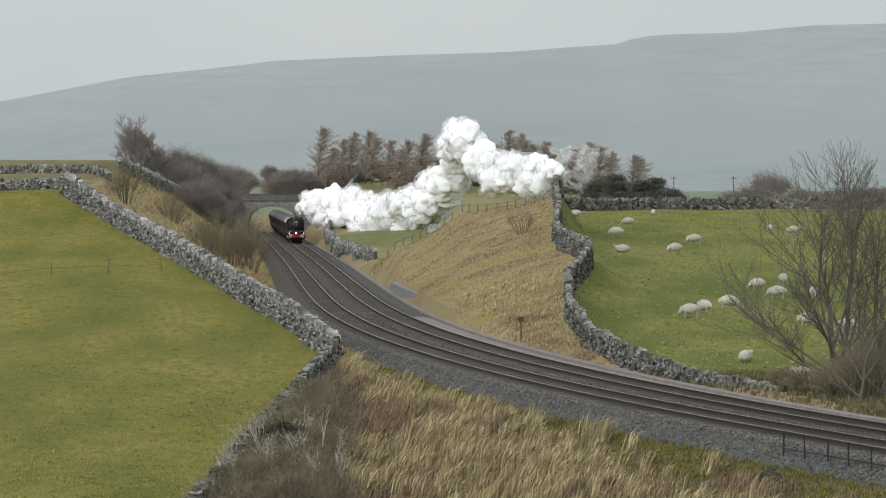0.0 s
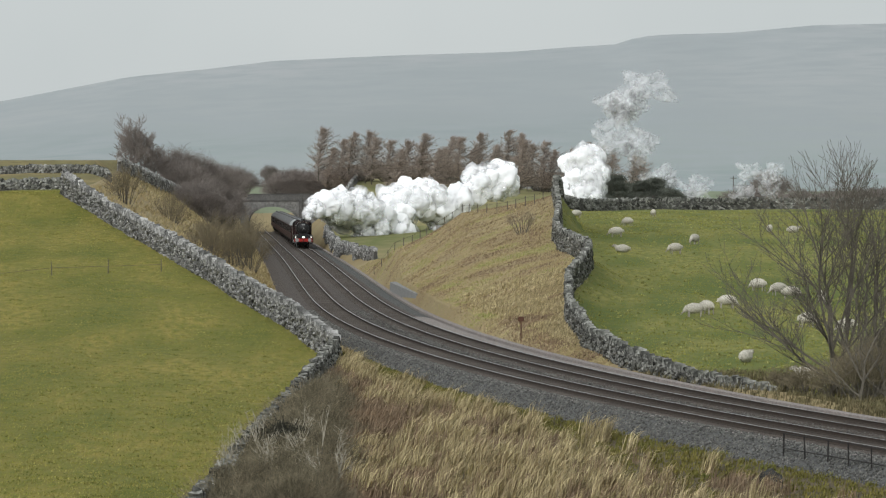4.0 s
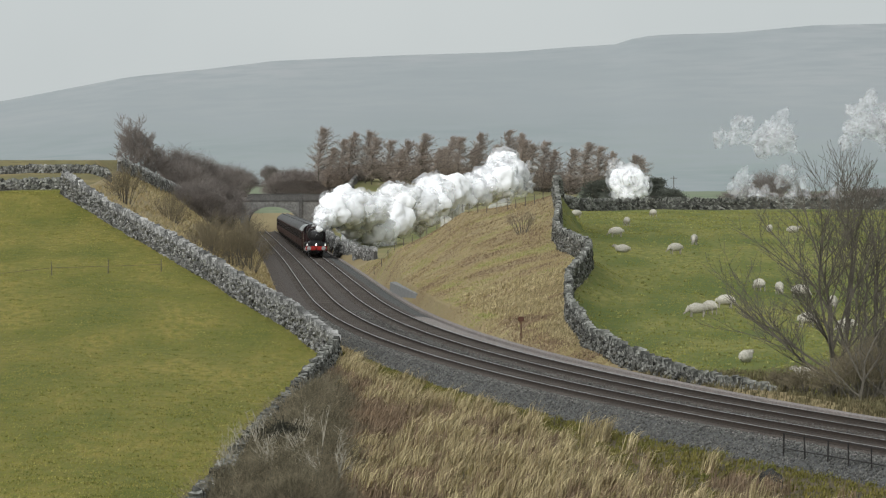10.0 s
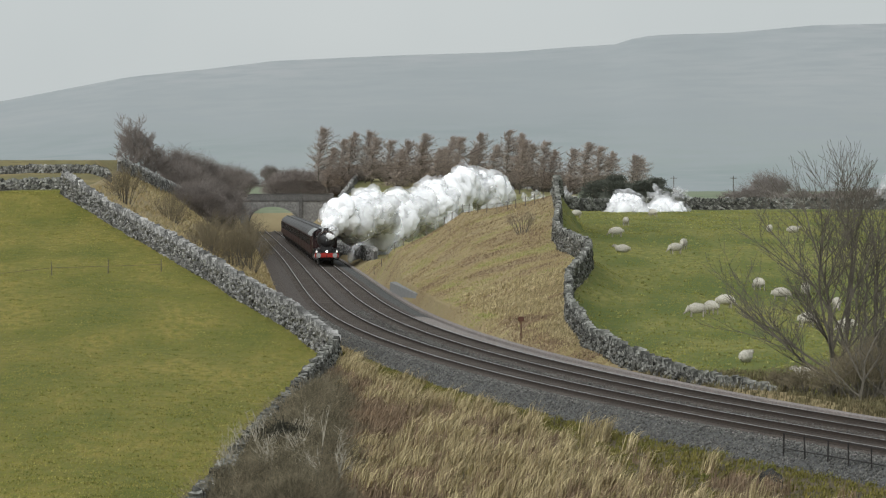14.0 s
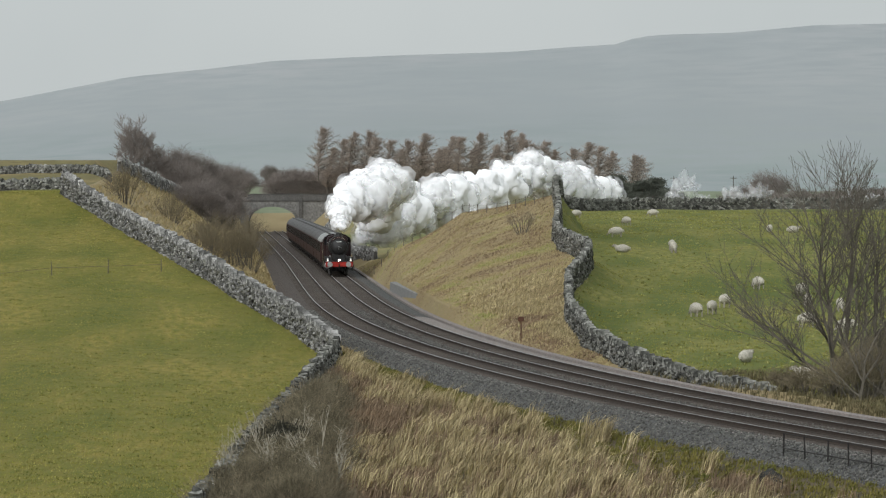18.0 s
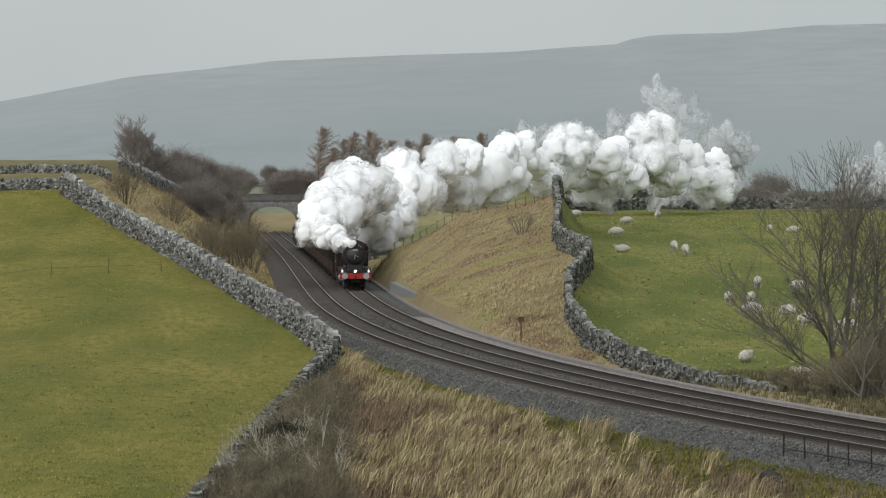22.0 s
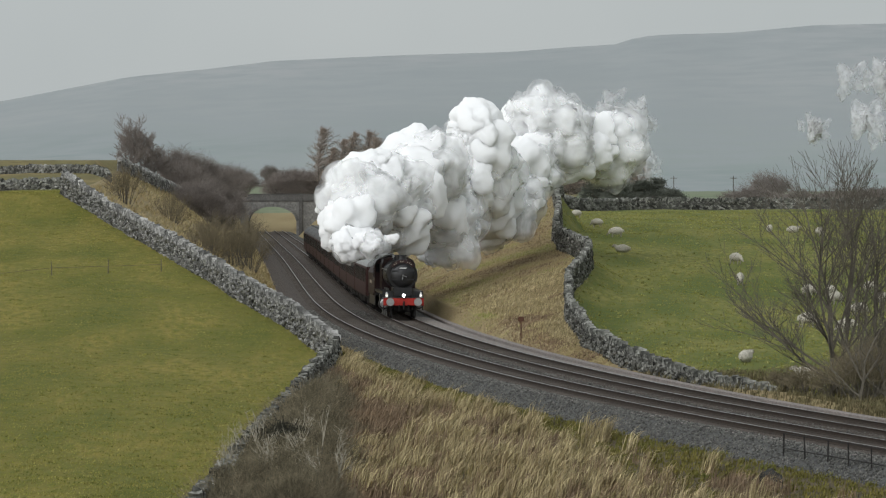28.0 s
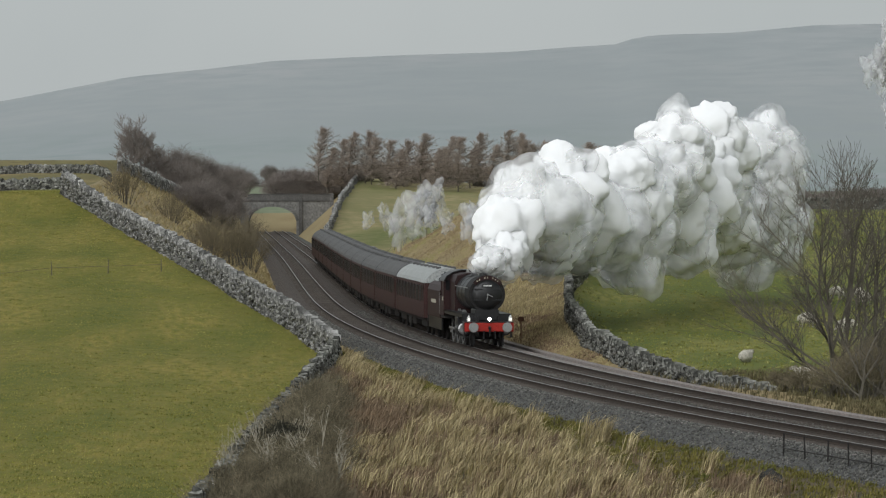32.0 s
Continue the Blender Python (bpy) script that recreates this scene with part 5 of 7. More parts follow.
M_STRAW = surf("straw_tussock", (0.55, 0.46, 0.27), (0.33, 0.255, 0.145), 0.3, 1.5, 0.9, 0.0, c3=(0.37, 0.31, 0.16), per=0.5)
M_TAWNY = surf("tawny_mound_grass", (0.47, 0.39, 0.225), (0.34, 0.255, 0.14), 0.12, 0.9, 0.9, 0.0, c3=(0.39, 0.33, 0.16), per=0.25)
M_RUSSET = surf("russet_dead_grass", (0.33, 0.235, 0.145), (0.21, 0.15, 0.10), 0.4, 2.0, 0.9, 0.0, per=0.3)
M_MOSS = surf("mossy_green_grass", (0.125, 0.135, 0.03), (0.26, 0.215, 0.06), 0.5, 2.0, 0.95, 0.0, per=0.25)
M_SWARD = surf("short_green_sward", (0.205, 0.205, 0.033), (0.325, 0.27, 0.082), 0.12, 1.5, 0.95, 0.0, c3=(0.235, 0.235, 0.04), per=0.4)


M_TUSSOCK = surf("field_tussock", (0.42, 0.41, 0.17), (0.33, 0.34, 0.10), 0.3, 1.5, 0.95, 0.0, per=0.2)


def scatter(n, y0, y1, left, right, seed):
    rs = np.random.RandomState(seed)
    y = y0 + (y1 - y0) * rs.random_sample(n)
    l, r = left(y), right(y)
    x = l + (r - l) * rs.random_sample(n)
    keep = (np.abs(x) < 0.102 * y + 0.5) & (r > l)
    return np.stack([x, y], 1)[keep]


def patches(p, f):
    return np.array([3.2 * noise.noise(Vector((x * f, y * f * 0.35, 5.0))) + 1.6 * noise.noise(Vector((x * f * 2.7, y * f, 9.0))) + random.uniform(-0.5, 0.5) for x, y in p])


verge = scatter(2600, 135, 206, lambda y: line_x(y) + 4.9, lambda y: np.minimum(along(RIGHT_WALL, y, 1) + 5, 0.104 * y), 14)
blades("verge_grass", "rank brown grass under the ash trees", verge, 0.4, 0.013, 8, (0.3, 0), surf("rank_brown_grass", (0.2, 0.16, 0.09), (0.14, 0.13, 0.06), 0.4, 2.0, 0.9, 0.0, per=0.35), 15)
near_bank = scatter(26000, 112, 240, lambda y: along(LEFT_WALL, y, 1) + 0.4, lambda y: line_x(y) - 4.7, 1)
w = patches(near_bank, 0.6)
edge = (line_x(near_bank[:, 1]) - 4.7 - near_bank[:, 0])
moss = (edge < 3.0 + 1.5 * w + 2.4 * np.clip((165 - near_bank[:, 1]) / 25, 0, 1)) | (w > 1.5)
brown = ~moss & (edge > 3.2) & ((near_bank[:, 0] + 7 < 4.2 + 2.0 * np.sin(near_bank[:, 1] * 0.15) + 1.5 * w) | (w < -0.5))
straw = ~moss & ~brown & (edge > 1.5)
blades("tussock_grass", "long straw-coloured tussock grass combed by the wind", near_bank[straw][::3], 0.82, 0.015, 30, (0.8, -0.35), M_STRAW, 2, 0.0, 0.5)
blades("russet_grass", "brown dead grass and stalks on the near bank", near_bank[brown][::2], 0.7, 0.012, 17, (0.45, -0.15), M_RUSSET, 3, 0.0, 0.45)
blades("moss_grass", "short mossy green grass along the ballast", near_bank[moss], 0.22, 0.014, 8, (0.4, -0.1), M_MOSS, 4)
mound = scatter(20000, 205, 480, lambda y: line_x(y) + 5.0, lambda y: along(RIGHT_WALL, y, 1) - 0.4, 5)
w = patches(mound, 0.3)
blades("mound_grass", "tawny tussock grass over the mound", mound[(w > -0.75) & (w < 1.3)], 0.15, 0.018, 9, (0.6, -0.1), M_TAWNY, 6, 0.3, 0.15)
blades("mound_green_grass", "olive green grass patches on the mound", mound[(w >= 0.8) & (mound[:, 1] > 235)], 0.14, 0.02, 9, (0.5, 0), M_TUSSOCK, 19, 0.3, 0.15)
pale = mound[(mound[:, 1] < 300) & (w > -0.6) & (mound[:, 0] > line_x(mound[:, 1]) + 6.2)]
blades("pale_mound_grass", "pale straw grass low on the mound", np.concatenate([pale, pale + 0.4]), 0.3, 0.016, 9, (0.6, -0.2), M_STRAW, 22, 0.15, 0.4)
blades("mound_russet_grass", "russet dead grass over the mound", mound[(w <= -0.3) | ((ground(mound[:, 0], mound[:, 1]) > 3.6) & (w < 0.9))][::2], 0.19, 0.018, 9, (0.6, -0.1), M_RUSSET, 7, 0.3, 0.15)
cutting = scatter(8000, 236, 640, lambda y: along(LEFT_WALL, y, 1) + 0.4, lambda y: line_x(y) - 4.7, 8)
blades("cutting_grass", "pale dead grass on the cutting side", cutting, 0.45, 0.03, 5, (0.5, 0), M_TAWNY, 9)
lea = scatter(16000, 186, 560, lambda y: along(RIGHT_WALL, y, 1) + 0.5, lambda y: 0.104 * y, 10)
blades("field_grass", "short tufted sward of the sheep field", lea, 0.11, 0.020, 7, (0.3, 0), M_SWARD, 11, 0.25)
blades("dark_tuft", "dark clumps of rank grass in the sheep field", lea[4::60], 0.10, 0.03, 14, (0.4, 0), surf("rank_field_grass", (0.12, 0.12, 0.04), (0.15, 0.13, 0.055), 0.3, 1.5, 0.95, 0.0, per=0.2), 18)
blades("rush_tussock", "coarse tussocks scattered over the sheep field", lea[::9], 0.17, 0.028, 16, (0.4, 0), M_TUSSOCK, 16)
pasture = scatter(22000, 125, 360, lambda y: -0.102 * y - 0.5, lambda y: along(LEFT_WALL, y, 1) - 0.4, 12)
blades("pasture_grass", "short olive-green pasture sward", pasture, 0.08, 0.014, 9, (0.3, 0), M_SWARD, 13, 0.4)
blades("pasture_tuft", "paler tufts dotted over the pasture", pasture[::9], 0.11, 0.02, 12, (0.4, 0), surf("pale_pasture_tuft", (0.34, 0.31, 0.085), (0.40, 0.35, 0.12), 0.3, 1.5, 0.95, 0.0, per=0.2), 20, 0.3)
blades("pasture_dark_tuft", "darker green tufts dotted over the pasture", pasture[5::9], 0.09, 0.02, 12, (0.4, 0), surf("dark_pasture_grass", (0.11, 0.125, 0.018), (0.14, 0.14, 0.025), 0.3, 1.5, 0.95, 0.0, per=0.2), 21, 0.15)


def build_chips():
    """Loose ballast stones on the near shoulder and between the rails."""
    rs = np.random.RandomState(31)
    n = 34000
    y = 122 + 190 * rs.random_sample(n) ** 1.3
    o = np.where(rs.random_sample(n) < 0.8, rs.uniform(-5.0, -3.0, n), rs.uniform(-0.9, 0.9, n))
    x, yy = beside(y, o)
    z = np.interp(o, [-5.0, -4.5, -3.75, -3.5, 3.8, 4.6], [-0.9, -0.62, -0.24, -0.18, -0.2, -0.42])
    r = rs.uniform(0.022, 0.055, n)
    octa = np.array([(1, 0, 0), (0, 1, 0), (-1, 0, 0), (0, -1, 0), (0, 0, 1), (0, 0, -1)], dtype=float)
    v = np.stack([x, yy, z], 1)[:, None, :] + octa[None] * r[:, None, None] * rs.uniform(0.55, 1.25, (n, 6, 1))
    tri = np.array([(0, 1, 4), (1, 2, 4), (2, 3, 4), (3, 0, 4), (1, 0, 5), (2, 1, 5), (3, 2, 5), (0, 3, 5)])
    f = (np.arange(n)[:, None, None] * 6 + tri[None]).reshape(-1, 3)
    me = bpy.data.meshes.new("ballast_stones")
    me.vertices.add(n * 6)
    me.vertices.foreach_set("co", v.reshape(-1))
    me.loops.add(len(f) * 3)
    me.loops.foreach_set("vertex_index", f.reshape(-1).astype(np.int32))
    me.polygons.add(len(f))
    me.polygons.foreach_set("loop_start", (np.arange(len(f)) * 3).astype(np.int32))
    me.materials.append(M_CHIP)
    me.update(calc_edges=True)
    tagged(new("ballast_stones", me), "loose grey ballast stones", "ballast", kind="stuff")


M_CHIP = surf("ballast_chip", (0.11, 0.11, 0.10), (0.18, 0.172, 0.158), 1.0, 10, 0.95, 0.0, c3=(0.09, 0.088, 0.08), per=0.6)
build_chips()

# ---- fences, sign, retaining wall, trough ----


def post_fence(label, spots, height, r, wires, spacing_name="fence", material=None, rail_r=0.012):
    fence = tagged(new(spacing_name), label, "fence")
    tops = []
    rng = random.Random(len(spots))
    for x, y in spots:
        x += rng.uniform(-0.12, 0.12) * (len(spots) > 10)
        g = gz(x, y)
        part("post", made((rod, (x, y, g - 0.3), (x + rng.uniform(-0.05, 0.05), y, g + height * rng.uniform(0.92, 1.06)), r, r * 0.9, 7)), material or M_WOOD, fence)
        tops.append((x, y, g))
    for h in wires:
        bm = bmesh.new()
        for a, b in zip(tops, tops[1:]):
            rod(bm, (a[0], a[1], a[2] + h * height), (b[0], b[1], b[2] + h * height), rail_r, None, 5)
        part("rail" if rail_r > 0.015 else "wire", bm, material or M_WOOD, fence)
    return fence


crest = [(-6.6 + 15.6 * i / 21, float(np.interp(-6.6 + 15.6 * i / 21, [-6.6, -4.3, 1.6, 7.3, 9.2], [427, 413, 391.5, 370, 373]))) for i in range(22)]
post_fence("weathered post and wire fence along the mound's crest", crest, 0.8, 0.04, (0.85,))
post_fence("two thin posts with a sagging wire across the pasture", [(-28.33, 268.5), (-24.07, 278.2), (-20.83, 281.0), (-17.68, 283.5)], 0.85, 0.03, (0.55,))
post_fence("dark metal handrail beside the line", [(11.08, 147.2), (11.64, 145.0), (12.17, 143.0), (12.67, 141.0), (13.19, 139.0), (13.75, 136.5)], 1.02, 0.03, (0.5, 0.98), "handrail_fence", M_UNDER, 0.02)
post_fence("field fence posts beyond the sheep field", [(33.68, 640, 4.12)[:2], (39.08, 650, 3.81)[:2], (42.41, 660, 4.24)[:2]], 1.6, 0.05, (0.8,))

post_fence("leaning wooden posts along the sheep field wall", [(22.5, 580), (27.2, 584.5), (30.9, 587.5), (36.2, 591), (42.4, 593), (49.0, 594)], 1.75, 0.055, (0.95,))


def build_pole(x, y, height):
    pole = tagged(new("telegraph_pole"), "thin wooden telegraph pole in the distant fields", "pole", "telegraph poles")
    part("post", made((rod, (0, 0, -0.5), (0, 0, height), 0.11, 0.08, 8)), M_WOOD, pole)
    part("crossarm", made((box, -0.7, 0.7, -0.05, 0.05, height - 0.5, height - 0.38, 0.01)), M_WOOD, pole)
    pole.matrix_basis = pose(x, y, gz(x, y))


build_pole(57.8, 900, 5.0)
build_pole(49.0, 960, 4.6)


def build_sign():
    x, y = (4.25, 246.2)
    s = tagged(new("lineside_sign"), "rusty lineside sign on a thin post", "sign")
    g = gz(x, y)
    part("post", made((rod, (x, y, g - 0.3), (x, y, g + 1.25), 0.03, None, 8)), M_RUSTPLATE, s)
    part("plate", made((box, x - 0.16, x + 0.16, y - 0.06, y - 0.03, g + 1.15, g + 1.4, 0.01)), M_RUSTPLATE, s)


build_sign()


def boulder(x, y, sx, sz, seed):
    rock = tagged(new("boulder"), "dark weathered boulder in the bank grass", "rock", "boulders on the bank")
    bm = bmesh.new()
    for v in bmesh.ops.create_icosphere(bm, subdivisions=3, radius=1)["verts"]:
        k = 1 + 0.45 * noise.noise(v.co * 1.6 + Vector((seed, 0, 0))) + 0.15 * noise.noise(v.co * 4.5)
        v.co = Vector((v.co.x * sx * k, v.co.y * sx * 0.8 * k, v.co.z * sz * k))
    part("rock", bm, M_SHADED_MOSSTONE, rock)
    rock.matrix_basis = pose(x, y, gz(x, y) + sz * 0.25)


M_BRAMBLE = surf("dark_bramble", (0.035, 0.035, 0.025), (0.055, 0.052, 0.035), 0.6, 4, 0.9, 0.0)
shrub("dark evergreen bramble clump beside the low wall", *(-5.55, 157.5), 1.9, 2.3, 260, 140, M_BRAMBLE, 0.016, name="bramble")
boulder(*(9.88, 137.8), 0.55, 0.45, 3)
boulder(*(1.93, 160.8), 0.35, 0.3, 4)
boulder(*(-0.40, 169.5), 0.3, 0.28, 5)


def build_retaining():
    wall = tagged(new("retaining_wall"), "low pale concrete retaining wall below the mound", "wall")
    ys = np.linspace(330, 370, 8)
    for i in range(7):
        y0, y1 = ys[i] + 0.05, ys[i + 1] - 0.05
        pts = []
        for y in (y0, y1):
            x = -2.0 + (y - 330) / 40 * (-2.35)
            pts.append((x, y))
        (xa, ya), (xb, yb) = pts
        d = 0.8 if i < 3 else 0.5
        v = [(xa, ya, -0.5), (xa + d, ya, -0.5), (xb + d, yb, -0.5), (xb, yb, -0.5), (xa, ya, 0.53), (xa + d, ya, 0.56), (xb + d, yb, 0.58), (xb, yb, 0.55)]
        link("concrete_panel", v, BLOCK_F, M_CONCRETE, wall)


build_retaining()


def build_trough():
    ys = np.arange(60, 700, 3.0)
    v, f = ribbon(ys, [(4.35, -0.5), (4.35, -0.22), (4.7, -0.2), (4.7, -0.5)])
    tagged(link("cable_trough", v, f, M_EDGE), "pale concrete cable trough beside the ballast", "trough", kind="structure")


build_trough()

# ---- sheep ----


def build_sheep(lying, seed):
    rng = random.Random(seed)
    s = new("sheep")
    zc = 0.28 if lying else 0.52
    bm = bmesh.new()
    vs = bmesh.ops.create_icosphere(bm, subdivisions=3, radius=1)["verts"]
    for v in vs:
        q = v.co * 2.2 + Vector((seed, 0, 0))
        k = 1 + 0.10 * noise.noise(q * 1.2) + 0.05 * noise.noise(q * 4)
        v.co = Vector((v.co.x * 0.55 * k, v.co.y * 0.28 * k, v.co.z * 0.31 * k + zc))
    part("fleece", bm, M_WOOL, s, smooth=True)
    hz = zc + 0.22 if lying else zc - 0.22
    bm = bmesh.new()
    vs = bmesh.ops.create_icosphere(bm, subdivisions=2, radius=1)["verts"]
    for v in vs:
        v.co = Vector((0.66 + v.co.x * 0.17 - v.co.z * 0.05, v.co.y * 0.085, hz + v.co.z * 0.10 - v.co.x * (0.02 if lying else 0.12)))
    head = part("head", bm, M_FACE, s, smooth=True)
    for e in (-1, 1):
        part("ear", made((rod, (0.58, e * 0.07, hz + 0.07), (0.56, e * 0.19, hz + 0.08), 0.035, 0.01, 6)), M_FACE, head)
    part("neck", made((rod, (0.42, 0, zc + 0.08), (0.62, 0, hz + 0.02), 0.16, 0.10, 10)), M_WOOL, s)
    if not lying:
        for x in (-0.36, 0.34):
            for y in (-0.15, 0.15):
                part("leg", made((rod, (x, y, 0.42), (x + rng.uniform(-0.04, 0.04), y, 0.0), 0.05, 0.032, 7)), M_FACE, s)
    part("tail", made((rod, (-0.52, 0, zc + 0.1), (-0.6, 0, zc - 0.12), 0.06, 0.04, 7)), M_WOOL, s)
    return s


FLOCK = [build_sheep(False, 1), build_sheep(True, 2)]
tagged(FLOCK[0], "off-white sheep grazing on the green field", "sheep", "flock of sheep")
tagged(FLOCK[1], "off-white sheep lying on the green field", "sheep", "flock of sheep")
STILL = [((14.00, 364.8), 180, 0), ((14.47, 216.0), 60, 1), ((20.35, 253.2), 30, 0), ((22.15, 247.5), 200, 0),
         ((28.39, 393.0), 80, 1), ((30.14, 389.5), 20, 1), ((16.14, 200.8), 150, 1)]
for i, ((x, y), turn, kind) in enumerate(STILL):
    copy_thing(FLOCK[kind], pose(x, y, gz(x, y), 0, 0, turn))
place(FLOCK[1], *(13.36, 336.0), turn=170)
place(FLOCK[0], *(13.56, 459.5), turn=200)
MOVERS = [
    ([(0, (17.29, 336.5)), (13, (17.33, 336.5)), (19, (17.24, 338.0)), (22, (17.98, 335.2)), (24, (19.02, 330.0)), (25, (20.51, 319.2)), (28, (19.69, 299.5)), (32, (20.34, 298.0))], 200),
    ([(0, (22.88, 492.0)), (19, (22.88, 492.0)), (23, (22.42, 467.0)), (24, (26.69, 446.8)), (25, (27.33, 386.2)), (28, (31.18, 374.5)), (32, (33.14, 370.2))], 100),
    ([(0, (20.47, 294.0)), (9, (20.55, 293.5)), (19, (20.63, 295.8)), (23, (20.64, 297.0)), (25, (24.43, 307.2)), (28, (28.11, 297.5)), (32, (32.21, 301.0))], 200),
    ([(0, (21.20, 286.5)), (9, (21.81, 292.8)), (13, (21.07, 283.8)), (19, (23.27, 292.8)), (23, (23.16, 295.0)), (28, (27.60, 284.5)), (32, (30.82, 288.0))], 260),
    ([(0, (22.74, 301.8)), (6, (21.94, 284.0)), (13, (23.48, 293.0)), (19, (21.86, 273.2)), (23, (19.79, 261.2)), (28, (24.77, 269.2)), (32, (28.35, 271.2))], 10),
    ([(0, (23.62, 288.0)), (13, (23.92, 275.0)), (19, (24.25, 274.0)), (23, (25.46, 275.2)), (28, (27.64, 271.0)), (32, (29.44, 272.0))], 300),
    ([(0, (16.99, 414.5)), (13, (16.94, 418.2)), (22, (17.22, 422.5)), (26, (15.43, 410.0)), (28, (13.93, 408.2)), (32, (13.77, 411.0))], 260),
    ([(0, (19.68, 353.8)), (9, (19.72, 353.8)), (13, (18.70, 346.2)), (19, (17.26, 341.8)), (23, (17.63, 339.0)), (26, (19.75, 330.5)), (28, (21.09, 325.8)), (32, (22.91, 323.8))], 190),
    ([(0, (14.29, 261.0)), (6, (14.64, 261.5)), (13, (14.71, 261.5)), (19, (14.67, 262.0)), (22, (17.46, 276.0)), (24, (21.19, 289.2)), (28, (23.55, 290.8)), (32, (25.14, 289.0))], 185),
    ([(0, (15.32, 264.8)), (6, (15.48, 264.0)), (13, (15.67, 264.0)), (19, (15.74, 264.0)), (22, (17.98, 263.5)), (24, (20.29, 263.5)), (28, (24.51, 281.8)), (32, (26.46, 283.8))], 130),
    ([(0, (17.11, 271.0)), (13, (16.93, 271.5)), (19, (16.95, 272.2)), (22, (18.92, 277.2)), (24, (21.77, 286.5)), (28, (24.89, 290.2)), (32, (26.61, 289.2))], 10),
]
WANDER = []
for k, (spots, turn) in enumerate(MOVERS):
    (x, y) = spots[0][1]
    WANDER.append((copy_thing(FLOCK[0], pose(x, y, gz(x, y), 0, 0, turn)), spots, turn))

# ---- all that moves ----


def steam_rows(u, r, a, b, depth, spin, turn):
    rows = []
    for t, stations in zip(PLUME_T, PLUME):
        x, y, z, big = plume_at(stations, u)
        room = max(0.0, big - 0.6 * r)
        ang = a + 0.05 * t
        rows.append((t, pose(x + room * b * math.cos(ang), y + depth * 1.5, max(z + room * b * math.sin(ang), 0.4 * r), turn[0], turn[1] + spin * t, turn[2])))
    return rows


